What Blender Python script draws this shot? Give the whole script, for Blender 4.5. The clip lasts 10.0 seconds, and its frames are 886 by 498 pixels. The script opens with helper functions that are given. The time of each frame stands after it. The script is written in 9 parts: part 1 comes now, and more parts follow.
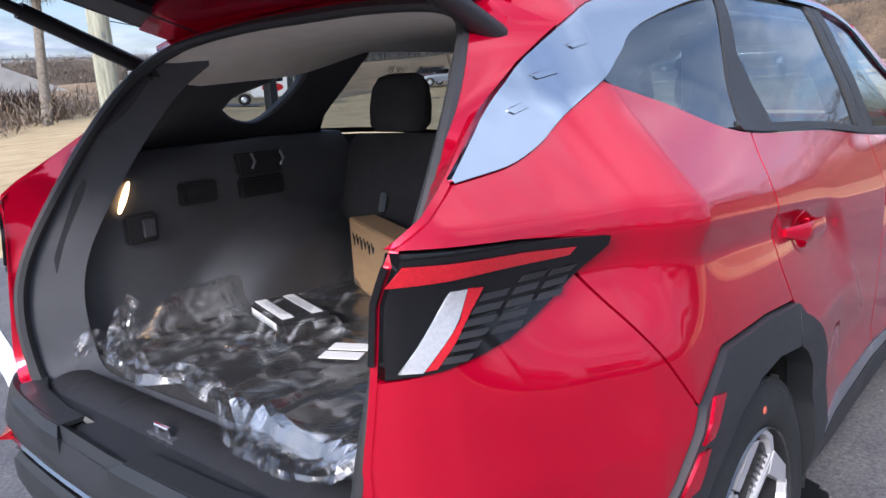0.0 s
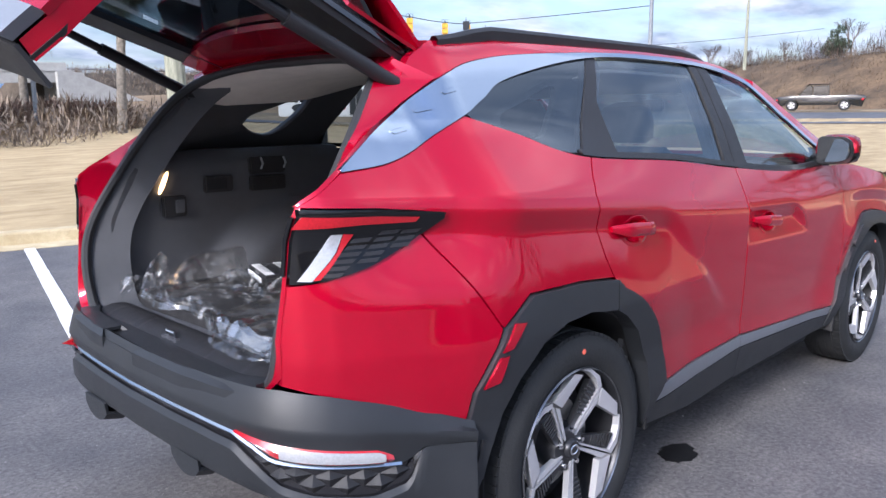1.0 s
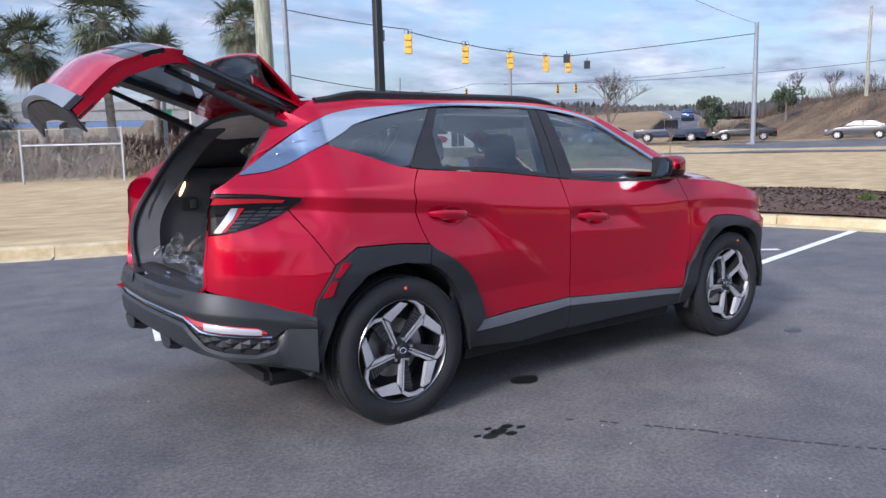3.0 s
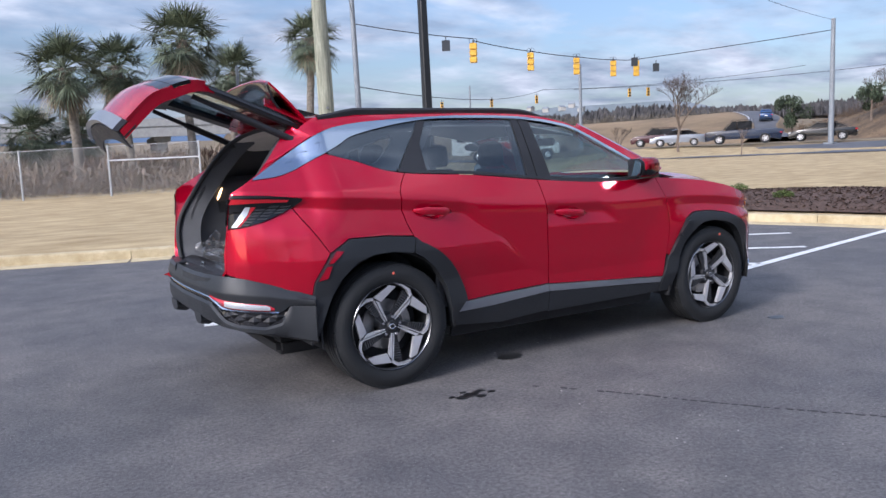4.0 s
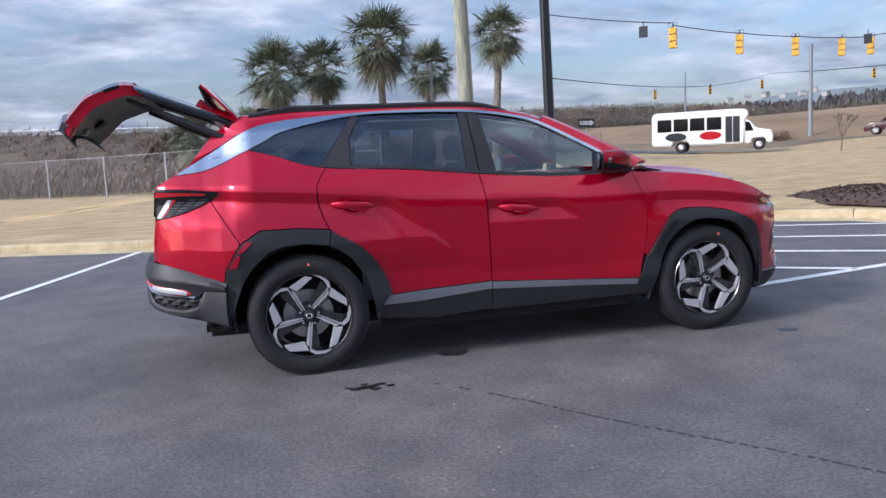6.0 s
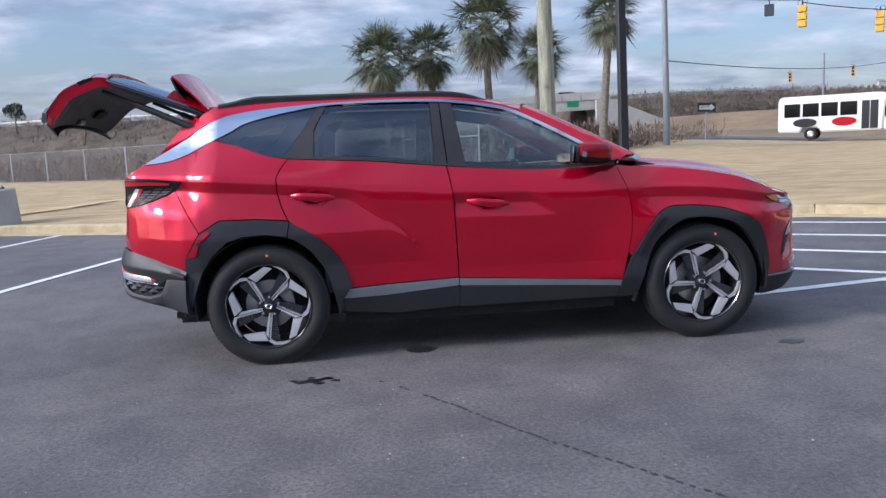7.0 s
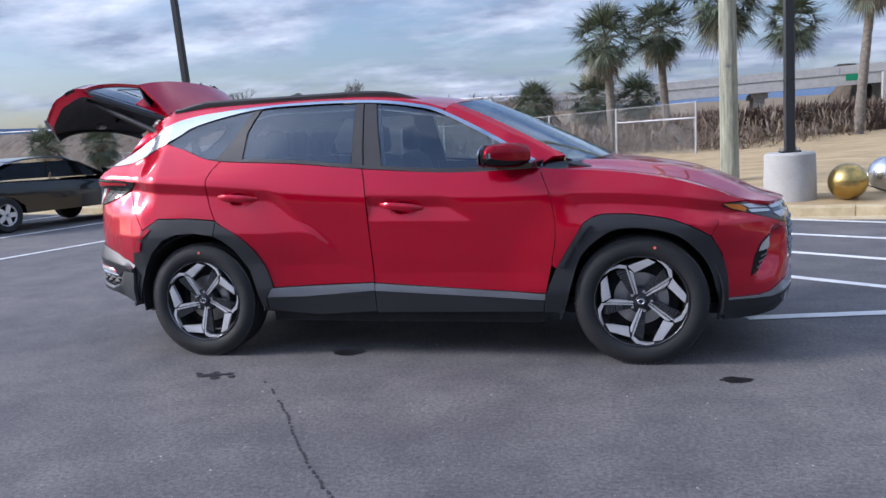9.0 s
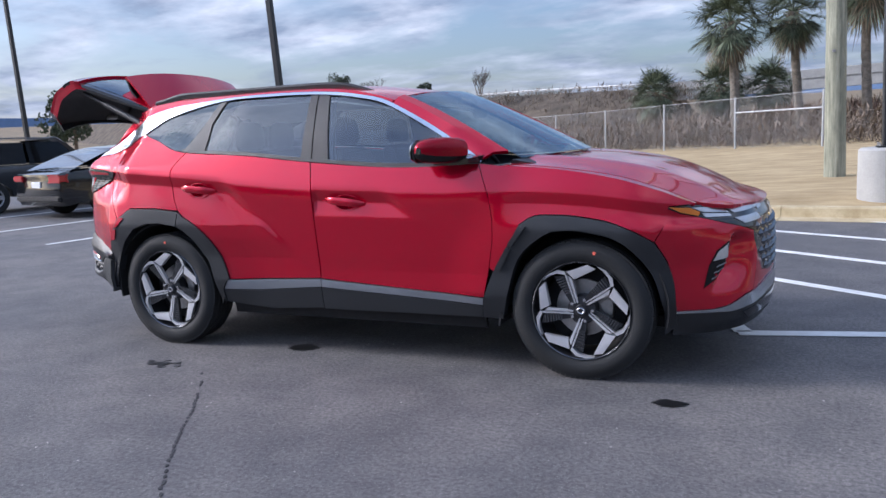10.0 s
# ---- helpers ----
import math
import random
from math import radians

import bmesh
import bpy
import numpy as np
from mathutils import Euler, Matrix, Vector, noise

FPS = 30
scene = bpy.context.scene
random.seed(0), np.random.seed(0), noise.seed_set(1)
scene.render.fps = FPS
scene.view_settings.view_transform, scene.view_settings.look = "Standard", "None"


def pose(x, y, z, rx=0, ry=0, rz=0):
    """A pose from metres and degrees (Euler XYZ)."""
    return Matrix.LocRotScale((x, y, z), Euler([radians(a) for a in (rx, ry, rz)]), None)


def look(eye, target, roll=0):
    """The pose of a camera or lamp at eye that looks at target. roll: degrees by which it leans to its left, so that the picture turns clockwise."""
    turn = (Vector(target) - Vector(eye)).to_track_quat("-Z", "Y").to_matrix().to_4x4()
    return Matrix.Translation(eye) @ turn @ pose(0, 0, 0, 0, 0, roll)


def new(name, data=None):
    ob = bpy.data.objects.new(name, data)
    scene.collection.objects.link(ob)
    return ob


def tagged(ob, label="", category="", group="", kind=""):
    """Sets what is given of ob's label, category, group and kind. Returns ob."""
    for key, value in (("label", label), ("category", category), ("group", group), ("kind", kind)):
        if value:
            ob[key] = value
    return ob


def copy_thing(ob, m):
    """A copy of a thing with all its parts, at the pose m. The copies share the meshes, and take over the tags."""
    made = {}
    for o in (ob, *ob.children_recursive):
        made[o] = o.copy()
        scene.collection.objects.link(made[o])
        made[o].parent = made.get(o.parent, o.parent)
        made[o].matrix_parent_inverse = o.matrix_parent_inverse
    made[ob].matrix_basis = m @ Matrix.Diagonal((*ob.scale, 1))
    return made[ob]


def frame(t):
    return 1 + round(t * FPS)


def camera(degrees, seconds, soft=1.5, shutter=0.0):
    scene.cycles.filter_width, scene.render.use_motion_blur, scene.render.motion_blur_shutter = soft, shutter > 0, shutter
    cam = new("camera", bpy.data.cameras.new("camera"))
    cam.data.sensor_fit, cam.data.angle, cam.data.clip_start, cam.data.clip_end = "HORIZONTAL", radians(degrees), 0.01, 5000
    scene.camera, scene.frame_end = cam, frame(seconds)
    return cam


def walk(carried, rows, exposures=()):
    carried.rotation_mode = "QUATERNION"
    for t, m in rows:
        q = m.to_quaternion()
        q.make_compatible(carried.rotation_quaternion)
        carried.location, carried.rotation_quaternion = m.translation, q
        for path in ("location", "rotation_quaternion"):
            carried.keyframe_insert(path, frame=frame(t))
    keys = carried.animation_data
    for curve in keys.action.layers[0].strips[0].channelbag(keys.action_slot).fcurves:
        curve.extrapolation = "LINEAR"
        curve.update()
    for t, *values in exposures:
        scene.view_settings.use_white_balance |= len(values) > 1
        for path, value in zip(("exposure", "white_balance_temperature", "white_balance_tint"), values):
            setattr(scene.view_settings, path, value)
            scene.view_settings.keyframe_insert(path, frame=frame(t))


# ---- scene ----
cam = camera(60.5, 10.0, soft=1.5)
ROWS = [
    (0.0, (-1.553, -1.404, 1.394), (-0.077, -0.121, 0.976), -3.3),
    (0.5, (-1.685, -1.822, 1.393), (-0.249, -0.484, 1.006), -1.7),
    (1.0, (-1.841, -2.181, 1.390), (-0.450, -0.786, 1.043), -0.5),
    (1.5, (-1.871, -2.599, 1.389), (-0.527, -1.153, 1.065), -0.1),
    (2.0, (-1.914, -3.045, 1.365), (-0.621, -1.549, 1.065), -0.2),
    (3.5, (-2.023, -4.426, 1.357), (-0.920, -2.776, 1.106), -1.6),
    (4.0, (-1.966, -4.823, 1.342), (-0.951, -3.116, 1.102), -2.2),
    (4.5, (-1.695, -5.070, 1.312), (-0.784, -3.305, 1.081), -2.8),
    (5.0, (-1.258, -5.220, 1.317), (-0.473, -3.395, 1.092), -3.0),
    (5.5, (-0.796, -5.441, 1.310), (-0.154, -3.561, 1.082), -3.0),
    (6.0, (-0.325, -5.523, 1.283), (0.168, -3.599, 1.046), -2.7),
    (7.5, (1.169, -5.554, 1.288), (1.190, -3.573, 1.018), -2.3),
    (8.0, (1.684, -5.525, 1.291), (1.541, -3.549, 1.020), -2.4),
    (8.5, (2.177, -5.365, 1.304), (1.864, -3.409, 1.030), -2.7),
    (9.0, (2.713, -5.225, 1.314), (2.229, -3.305, 1.034), -2.9),
    (9.5, (3.195, -4.973, 1.300), (2.544, -3.103, 1.018), -2.9),
    (10.0, (3.675, -4.694, 1.292), (2.872, -2.886, 0.999), -2.5),
]
walk(cam, [(t, look(eye, aim, roll)) for t, eye, aim, roll in ROWS],
     exposures=[(0.0, 1.62, 6000, 16), (1.0, 1.66, 5900, 16), (2.0, 1.46, 5830, 16), (3.5, 1.22, 5950, 16), (5.5, 1.12, 5950, 16), (10.0, 1.17, 5800, 16)])

# ---------------------------------------------------------------- light
SUN_TURN, SUN_HEIGHT = 196.5, 29.0  # azimuth counted from +x towards +y, degrees

SUN_WAY = Vector((math.cos(radians(SUN_TURN)) * math.cos(radians(SUN_HEIGHT)),
                  math.sin(radians(SUN_TURN)) * math.cos(radians(SUN_HEIGHT)), math.sin(radians(SUN_HEIGHT))))


def make_world():
    world = bpy.data.worlds.new("world")
    scene.world = world
    world.use_nodes = True
    nt = world.node_tree
    nt.nodes.clear()
    out = nt.nodes.new("ShaderNodeOutputWorld")
    bg = nt.nodes.new("ShaderNodeBackground")
    bg.inputs["Strength"].default_value = 0.1
    sky = nt.nodes.new("ShaderNodeTexSky")
    sky.sky_type = "NISHITA"
    sky.sun_disc = False
    sky.sun_elevation = radians(SUN_HEIGHT)
    sky.sun_rotation = radians(90 - SUN_TURN)
    sky.dust_density = 2.0
    # clouds: noise on the direction, flattened towards the horizon
    tc = nt.nodes.new("ShaderNodeTexCoord")
    sep = nt.nodes.new("ShaderNodeSeparateXYZ")
    nt.links.new(tc.outputs["Generated"], sep.inputs[0])
    mz = nt.nodes.new("ShaderNodeMath")
    mz.operation = "ADD"
    mz.inputs[1].default_value = 0.16
    nt.links.new(sep.outputs["Z"], mz.inputs[0])
    mx = nt.nodes.new("ShaderNodeMath")
    mx.operation = "MAXIMUM"
    mx.inputs[1].default_value = 0.05
    nt.links.new(mz.outputs[0], mx.inputs[0])
    div = nt.nodes.new("ShaderNodeVectorMath")
    div.operation = "DIVIDE"
    comb = nt.nodes.new("ShaderNodeCombineXYZ")
    for k in "XYZ":
        nt.links.new(mx.outputs[0], comb.inputs[k])
    nt.links.new(tc.outputs["Generated"], div.inputs[0])
    nt.links.new(comb.outputs[0], div.inputs[1])
    mp = nt.nodes.new("ShaderNodeMapping")
    mp.inputs["Location"].default_value = (3.1, 1.7, 0.0)
    mp.inputs["Scale"].default_value = (0.8, 1.0, 0.6)
    nt.links.new(div.outputs[0], mp.inputs[0])
    n1 = nt.nodes.new("ShaderNodeTexNoise")
    n1.inputs["Scale"].default_value = 1.7
    n1.inputs["Detail"].default_value = 10
    n1.inputs["Roughness"].default_value = 0.58
    n1.inputs["Distortion"].default_value = 0.35
    nt.links.new(mp.outputs[0], n1.inputs["Vector"])
    cover = nt.nodes.new("ShaderNodeValToRGB")
    cover.color_ramp.elements[0].position = 0.38
    cover.color_ramp.elements[1].position = 0.62
    nt.links.new(n1.outputs["Fac"], cover.inputs[0])
    n2 = nt.nodes.new("ShaderNodeTexNoise")
    n2.inputs["Scale"].default_value = 3.3
    n2.inputs["Detail"].default_value = 8
    n2.inputs["Roughness"].default_value = 0.55
    nt.links.new(mp.outputs[0], n2.inputs["Vector"])
    tone = nt.nodes.new("ShaderNodeValToRGB")
    e = tone.color_ramp.elements
    e[0].position, e[0].color = 0.38, (1.95, 2.35, 3.0, 1)
    e[1].position, e[1].color = 0.70, (5.0, 5.3, 5.8, 1)
    nt.links.new(n2.outputs["Fac"], tone.inputs[0])
    skyc = nt.nodes.new("ShaderNodeMix")
    skyc.data_type = "RGBA"
    skyc.blend_type = "MULTIPLY"
    skyc.inputs[0].default_value = 1.0
    skyc.inputs[7].default_value = (0.80, 0.82, 0.86, 1)
    nt.links.new(sky.outputs[0], skyc.inputs[6])
    mix = nt.nodes.new("ShaderNodeMix")
    mix.data_type = "RGBA"
    nt.links.new(cover.outputs[0], mix.inputs[0])
    nt.links.new(skyc.outputs[2], mix.inputs[6])
    nt.links.new(tone.outputs[0], mix.inputs[7])
    # an overcast sky brightens towards the zenith
    rise = nt.nodes.new("ShaderNodeMapRange")
    rise.inputs["From Min"].default_value, rise.inputs["From Max"].default_value = 0.0, 1.0
    rise.inputs["To Min"].default_value, rise.inputs["To Max"].default_value = 0.64, 1.60
    nt.links.new(sep.outputs["Z"], rise.inputs["Value"])
    scl = nt.nodes.new("ShaderNodeVectorMath")
    scl.operation = "SCALE"
    # thin cloud scatters the sunlight forward: brighter round the veiled sun
    toward = nt.nodes.new("ShaderNodeVectorMath")
    toward.operation = "DOT_PRODUCT"
    toward.inputs[1].default_value = SUN_WAY
    nt.links.new(tc.outputs["Generated"], toward.inputs[0])
    glow = nt.nodes.new("ShaderNodeMapRange")
    glow.interpolation_type = "SMOOTHSTEP"
    glow.inputs["From Min"].default_value, glow.inputs["From Max"].default_value = 0.55, 1.0
    glow.inputs["To Min"].default_value, glow.inputs["To Max"].default_value = 1.0, 1.7
    nt.links.new(toward.outputs["Value"], glow.inputs["Value"])
    both = nt.nodes.new("ShaderNodeMath")
    both.operation = "MULTIPLY"
    nt.links.new(rise.outputs[0], both.inputs[0])
    nt.links.new(glow.outputs[0], both.inputs[1])
    nt.links.new(mix.outputs[2], scl.inputs[0])
    nt.links.new(both.outputs[0], scl.inputs["Scale"])
    nt.links.new(scl.outputs[0], bg.inputs["Color"])
    nt.links.new(bg.outputs[0], out.inputs[0])


make_world()
sun_data = bpy.data.lights.new("sun", "SUN")
sun_data.energy, sun_data.angle, sun_data.color = 1.60, radians(14), (1.0, 0.95, 0.88)
sun = new("sun", sun_data)
sun.matrix_world = look(SUN_WAY * 50, (0, 0, 0))


# ---------------------------------------------------------------- materials
def mat(name, base, rough=0.5, metal=0.0, coat=0.0, vary=0.0, scale=8.0, bump=0.0, bscale=60.0, second=None,
        spec=0.5, trans=0.0, alpha=1.0, island=0.0, emit=None, ior=1.45, stretch=(1, 1, 1), rvary=0.0):
    m = bpy.data.materials.new(name)
    m.use_nodes = True
    nt = m.node_tree
    b = nt.nodes["Principled BSDF"]
    b.inputs["Base Color"].default_value = (*base, 1)
    b.inputs["Roughness"].default_value = rough
    b.inputs["Metallic"].default_value = metal
    b.inputs["Coat Weight"].default_value = coat
    b.inputs["Coat Roughness"].default_value = 0.03
    b.inputs["Specular IOR Level"].default_value = spec
    b.inputs["Transmission Weight"].default_value = trans
    b.inputs["Alpha"].default_value = alpha
    b.inputs["IOR"].default_value = ior
    if emit:
        b.inputs["Emission Color"].default_value = (*emit[:3], 1)
        b.inputs["Emission Strength"].default_value = emit[3]
    if vary or bump or second or rvary:
        tc = nt.nodes.new("ShaderNodeTexCoord")
        mp = nt.nodes.new("ShaderNodeMapping")
        mp.inputs["Scale"].default_value = stretch
        nt.links.new(tc.outputs["Object"], mp.inputs[0])
        n = nt.nodes.new("ShaderNodeTexNoise")
        n.inputs["Scale"].default_value = scale
        n.inputs["Detail"].default_value = 6
        n.inputs["Roughness"].default_value = 0.65
        nt.links.new(mp.outputs[0], n.inputs["Vector"])
        ramp = nt.nodes.new("ShaderNodeValToRGB")
        ramp.color_ramp.elements[0].position = 0.32
        ramp.color_ramp.elements[1].position = 0.68
        lo = tuple(max(0, c * (1 - vary)) for c in base)
        hi = tuple(min(1, c * (1 + vary)) for c in base) if second is None else second
        ramp.color_ramp.elements[0].color = (*lo, 1)
        ramp.color_ramp.elements[1].color = (*hi, 1)
        nt.links.new(n.outputs["Fac"], ramp.inputs[0])
        last = ramp.outputs[0]
        n2 = nt.nodes.new("ShaderNodeTexNoise")
        n2.inputs["Scale"].default_value = bscale
        n2.inputs["Detail"].default_value = 4
        nt.links.new(mp.outputs[0], n2.inputs["Vector"])
        if vary:
            mx = nt.nodes.new("ShaderNodeMix")
            mx.data_type = "RGBA"
            mx.blend_type = "OVERLAY"
            mx.inputs[0].default_value = min(0.6, vary)
            nt.links.new(last, mx.inputs[6])
            nt.links.new(n2.outputs["Fac"], mx.inputs[7])
            last = mx.outputs[2]
        if island:
            geo = nt.nodes.new("ShaderNodeNewGeometry")
            mr = nt.nodes.new("ShaderNodeMapRange")
            mr.inputs["To Min"].default_value = 1 - island
            mr.inputs["To Max"].default_value = 1 + island
            nt.links.new(geo.outputs["Random Per Island"], mr.inputs["Value"])
            sc = nt.nodes.new("ShaderNodeVectorMath")
            sc.operation = "SCALE"
            nt.links.new(last, sc.inputs[0])
            nt.links.new(mr.outputs[0], sc.inputs["Scale"])
            last = sc.outputs[0]
        nt.links.new(last, b.inputs["Base Color"])
        if rvary:
            mr = nt.nodes.new("ShaderNodeMapRange")
            mr.inputs["From Min"].default_value, mr.inputs["From Max"].default_value = 0.3, 0.7
            mr.inputs["To Min"].default_value = max(0.02, rough - rvary)
            mr.inputs["To Max"].default_value = min(1, rough + rvary)
            nt.links.new(n.outputs["Fac"], mr.inputs["Value"])
            nt.links.new(mr.outputs[0], b.inputs["Roughness"])
        if bump:
            bp = nt.nodes.new("ShaderNodeBump")
            bp.inputs["Strength"].default_value = bump
            bp.inputs["Distance"].default_value = 0.01
            nt.links.new(n2.outputs["Fac"], bp.inputs["Height"])
            nt.links.new(bp.outputs[0], b.inputs["Normal"])
    return m


def glass_mat(name, tint, clear):
    """Tinted pane: see-through tint with a mirror sheen on top."""
    m = bpy.data.materials.new(name)
    m.use_nodes = True
    nt = m.node_tree
    nt.nodes.clear()
    out = nt.nodes.new("ShaderNodeOutputMaterial")
    tr = nt.nodes.new("ShaderNodeBsdfTransparent")
    tr.inputs[0].default_value = (*[c * clear for c in tint], 1)
    gl = nt.nodes.new("ShaderNodeBsdfGlossy")
    gl.inputs["Roughness"].default_value = 0.015
    gl.inputs["Color"].default_value = (0.82, 0.92, 1.0, 1)
    fr = nt.nodes.new("ShaderNodeLayerWeight")
    pw = nt.nodes.new("ShaderNodeMath")
    pw.operation = "POWER"
    pw.inputs[1].default_value = 4.0
    nt.links.new(fr.outputs["Facing"], pw.inputs[0])
    am = nt.nodes.new("ShaderNodeMath")
    am.operation = "MULTIPLY_ADD"
    am.inputs[1].default_value, am.inputs[2].default_value = 0.72, 0.10
    nt.links.new(pw.outputs[0], am.inputs[0])
    mx = nt.nodes.new("ShaderNodeMixShader")
    nt.links.new(am.outputs[0], mx.inputs[0])
    nt.links.new(tr.outputs[0], mx.inputs[1])
    nt.links.new(gl.outputs[0], mx.inputs[2])
    nt.links.new(mx.outputs[0], out.inputs[0])
    return m


def asphalt_mat():
    """Worn asphalt: broad stains, mid patches, pale stone specks, fine grain relief."""
    m = bpy.data.materials.new("asphalt")
    m.use_nodes = True
    nt = m.node_tree
    b = nt.nodes["Principled BSDF"]
    tc = nt.nodes.new("ShaderNodeTexCoord")

    def noise_node(scale, detail, rough):
        n = nt.nodes.new("ShaderNodeTexNoise")
        n.inputs["Scale"].default_value, n.inputs["Detail"].default_value, n.inputs["Roughness"].default_value = scale, detail, rough
        nt.links.new(tc.outputs["Object"], n.inputs["Vector"])
        return n

    def ramp(src, p0, c0, p1, c1):
        r = nt.nodes.new("ShaderNodeValToRGB")
        e = r.color_ramp.elements
        e[0].position, e[0].color, e[1].position, e[1].color = p0, (*c0, 1), p1, (*c1, 1)
        nt.links.new(src, r.inputs[0])
        return r.outputs[0]

    def mixed(kind, fac, a, c):
        x = nt.nodes.new("ShaderNodeMix")
        x.data_type, x.blend_type = "RGBA", kind
        if isinstance(fac, float):
            x.inputs[0].default_value = fac
        else:
            nt.links.new(fac, x.inputs[0])
        nt.links.new(a, x.inputs[6])
        nt.links.new(c, x.inputs[7])
        return x.outputs[2]
    broad = noise_node(0.35, 5, 0.6)
    patch = noise_node(2.2, 6, 0.65)
    grain = noise_node(48, 4, 0.8)
    speck = noise_node(120, 2, 0.6)
    base = ramp(broad.outputs["Fac"], 0.35, (0.082, 0.082, 0.088), 0.68, (0.138, 0.128, 0.122))
    base = mixed("MULTIPLY", 0.75, base, ramp(patch.outputs["Fac"], 0.35, (0.60, 0.60, 0.62), 0.64, (1.14, 1.11, 1.07)))
    base = mixed("MULTIPLY", 0.8, base, ramp(grain.outputs["Fac"], 0.30, (0.25, 0.25, 0.26), 0.70, (1.80, 1.80, 1.80)))
    pale = nt.nodes.new("ShaderNodeRGB")
    pale.outputs[0].default_value = (0.36, 0.35, 0.33, 1)
    base = mixed("MIX", ramp(speck.outputs["Fac"], 0.645, (0, 0, 0), 0.73, (0.85, 0.85, 0.85)), base, pale.outputs[0])
    nt.links.new(base, b.inputs["Base Color"])
    b.inputs["Roughness"].default_value = 0.8
    bp = nt.nodes.new("ShaderNodeBump")
    bp.inputs["Strength"].default_value, bp.inputs["Distance"].default_value = 0.6, 0.008
    nt.links.new(grain.outputs["Fac"], bp.inputs["Height"])
    nt.links.new(bp.outputs[0], b.inputs["Normal"])
    return m


RED = mat("red_paint", (0.48, 0.001, 0.022), rough=0.26, metal=0.50, coat=0.8, vary=0.03, scale=3, bscale=900, spec=0.05)
RED.node_tree.nodes["Principled BSDF"].inputs["Coat IOR"].default_value = 1.58
BLACKPAINT = mat("black_gloss", (0.012, 0.012, 0.014), rough=0.12, coat=0.6, vary=0.1, scale=5, bscale=200)
CLAD = mat("grey_cladding", (0.019, 0.021, 0.024), rough=0.46, vary=0.12, scale=6, bump=0.12, bscale=500, rvary=0.06)
SATIN = mat("satin_silver", (0.40, 0.45, 0.51), rough=0.20, metal=1.0, vary=0.03, scale=4, bscale=300)
CHROME = mat("chrome", (0.82, 0.83, 0.85), rough=0.06, metal=1.0)
SILLGREY = mat("grey_silver_trim", (0.29, 0.31, 0.34), rough=0.35, metal=0.7, vary=0.05, scale=5, bscale=300)
TYRE = mat("tyre_rubber", (0.015, 0.016, 0.017), rough=0.72, vary=0.2, scale=14, bump=0.15, bscale=120, rvary=0.1)
ALLOY = mat("machined_alloy", (0.68, 0.68, 0.70), rough=0.34, metal=0.65, vary=0.04, scale=20, bscale=250)
DARKALLOY = mat("dark_alloy", (0.035, 0.036, 0.040), rough=0.35, metal=0.5, vary=0.1, scale=20, bscale=250)
DARKCHROME = mat("dark_chrome", (0.16, 0.165, 0.175), rough=0.2, metal=0.9, vary=0.1, scale=20, bscale=200)
STEEL = mat("brake_steel", (0.42, 0.41, 0.40), rough=0.38, metal=1.0, vary=0.15, scale=25, bscale=200)
PLASTIC = mat("black_plastic", (0.018, 0.018, 0.020), rough=0.5, vary=0.15, scale=9, bump=0.2, bscale=600, rvary=0.08)
TRIM = mat("cargo_trim", (0.062, 0.065, 0.073), rough=0.42, vary=0.12, scale=6, bump=0.2, bscale=700, rvary=0.08)
RUBBER = mat("seal_rubber", (0.028, 0.029, 0.032), rough=0.55, vary=0.1, scale=20, bscale=200)
CARPET = mat("cargo_carpet", (0.022, 0.022, 0.024), rough=0.95, vary=0.25, scale=30, bump=0.5, bscale=900)
CLOTH = mat("seat_cloth", (0.035, 0.036, 0.042), rough=0.85, vary=0.2, scale=20, bump=0.4, bscale=800)
LINER = mat("headliner", (0.68, 0.63, 0.58), rough=0.95, vary=0.06, scale=12, bump=0.2, bscale=700)
UNDER = mat("underbody", (0.012, 0.012, 0.013), rough=0.8, vary=0.3, scale=8, bscale=90)
GLASS = glass_mat("car_glass_clear", (0.82, 0.92, 0.92), 0.80)
PRIVACY = glass_mat("car_glass_privacy", (0.68, 0.76, 0.80), 0.52)
LAMPGLASS = glass_mat("lamp_cover", (0.95, 0.95, 0.95), 0.9)
LAMPRED = mat("lamp_red", (0.42, 0.010, 0.018), rough=0.12, coat=0.6, vary=0.2, scale=220, bump=0.12, bscale=500)
LAMPCLEAR = mat("lamp_clear", (0.56, 0.57, 0.59), rough=0.14, metal=0.5, coat=0.5, vary=0.12, scale=150, bump=0.2, bscale=380)
LAMPDARK = mat("lamp_smoked", (0.006, 0.006, 0.007), rough=0.08, coat=0.35, spec=0.3)
AMBER = mat("lamp_amber", (0.75, 0.22, 0.03), rough=0.15, coat=0.5)
REDDOT = mat("red_sticker", (0.85, 0.16, 0.10), rough=0.5)
WHITE = mat("white_label", (0.80, 0.80, 0.80), rough=0.5, vary=0.03, scale=30, bscale=80)
BULB = mat("warm_lamp", (1.0, 0.75, 0.4), rough=0.4, emit=(1.0, 0.62, 0.28, 3.0))
CARD = mat("cardboard", (0.46, 0.30, 0.16), rough=0.85, vary=0.08, scale=7, bump=0.15, bscale=120, stretch=(1, 1, 6))
INK = mat("marker_ink", (0.02, 0.02, 0.02), rough=0.7)
ASPHALT = asphalt_mat()
ROADMAT = mat("road_asphalt", (0.075, 0.08, 0.09), rough=0.85, vary=0.2, scale=0.4, bscale=90, second=(0.12, 0.12, 0.13))
MIRRORGLASS = mat("mirror_glass", (0.42, 0.45, 0.48), rough=0.13, metal=1.0)
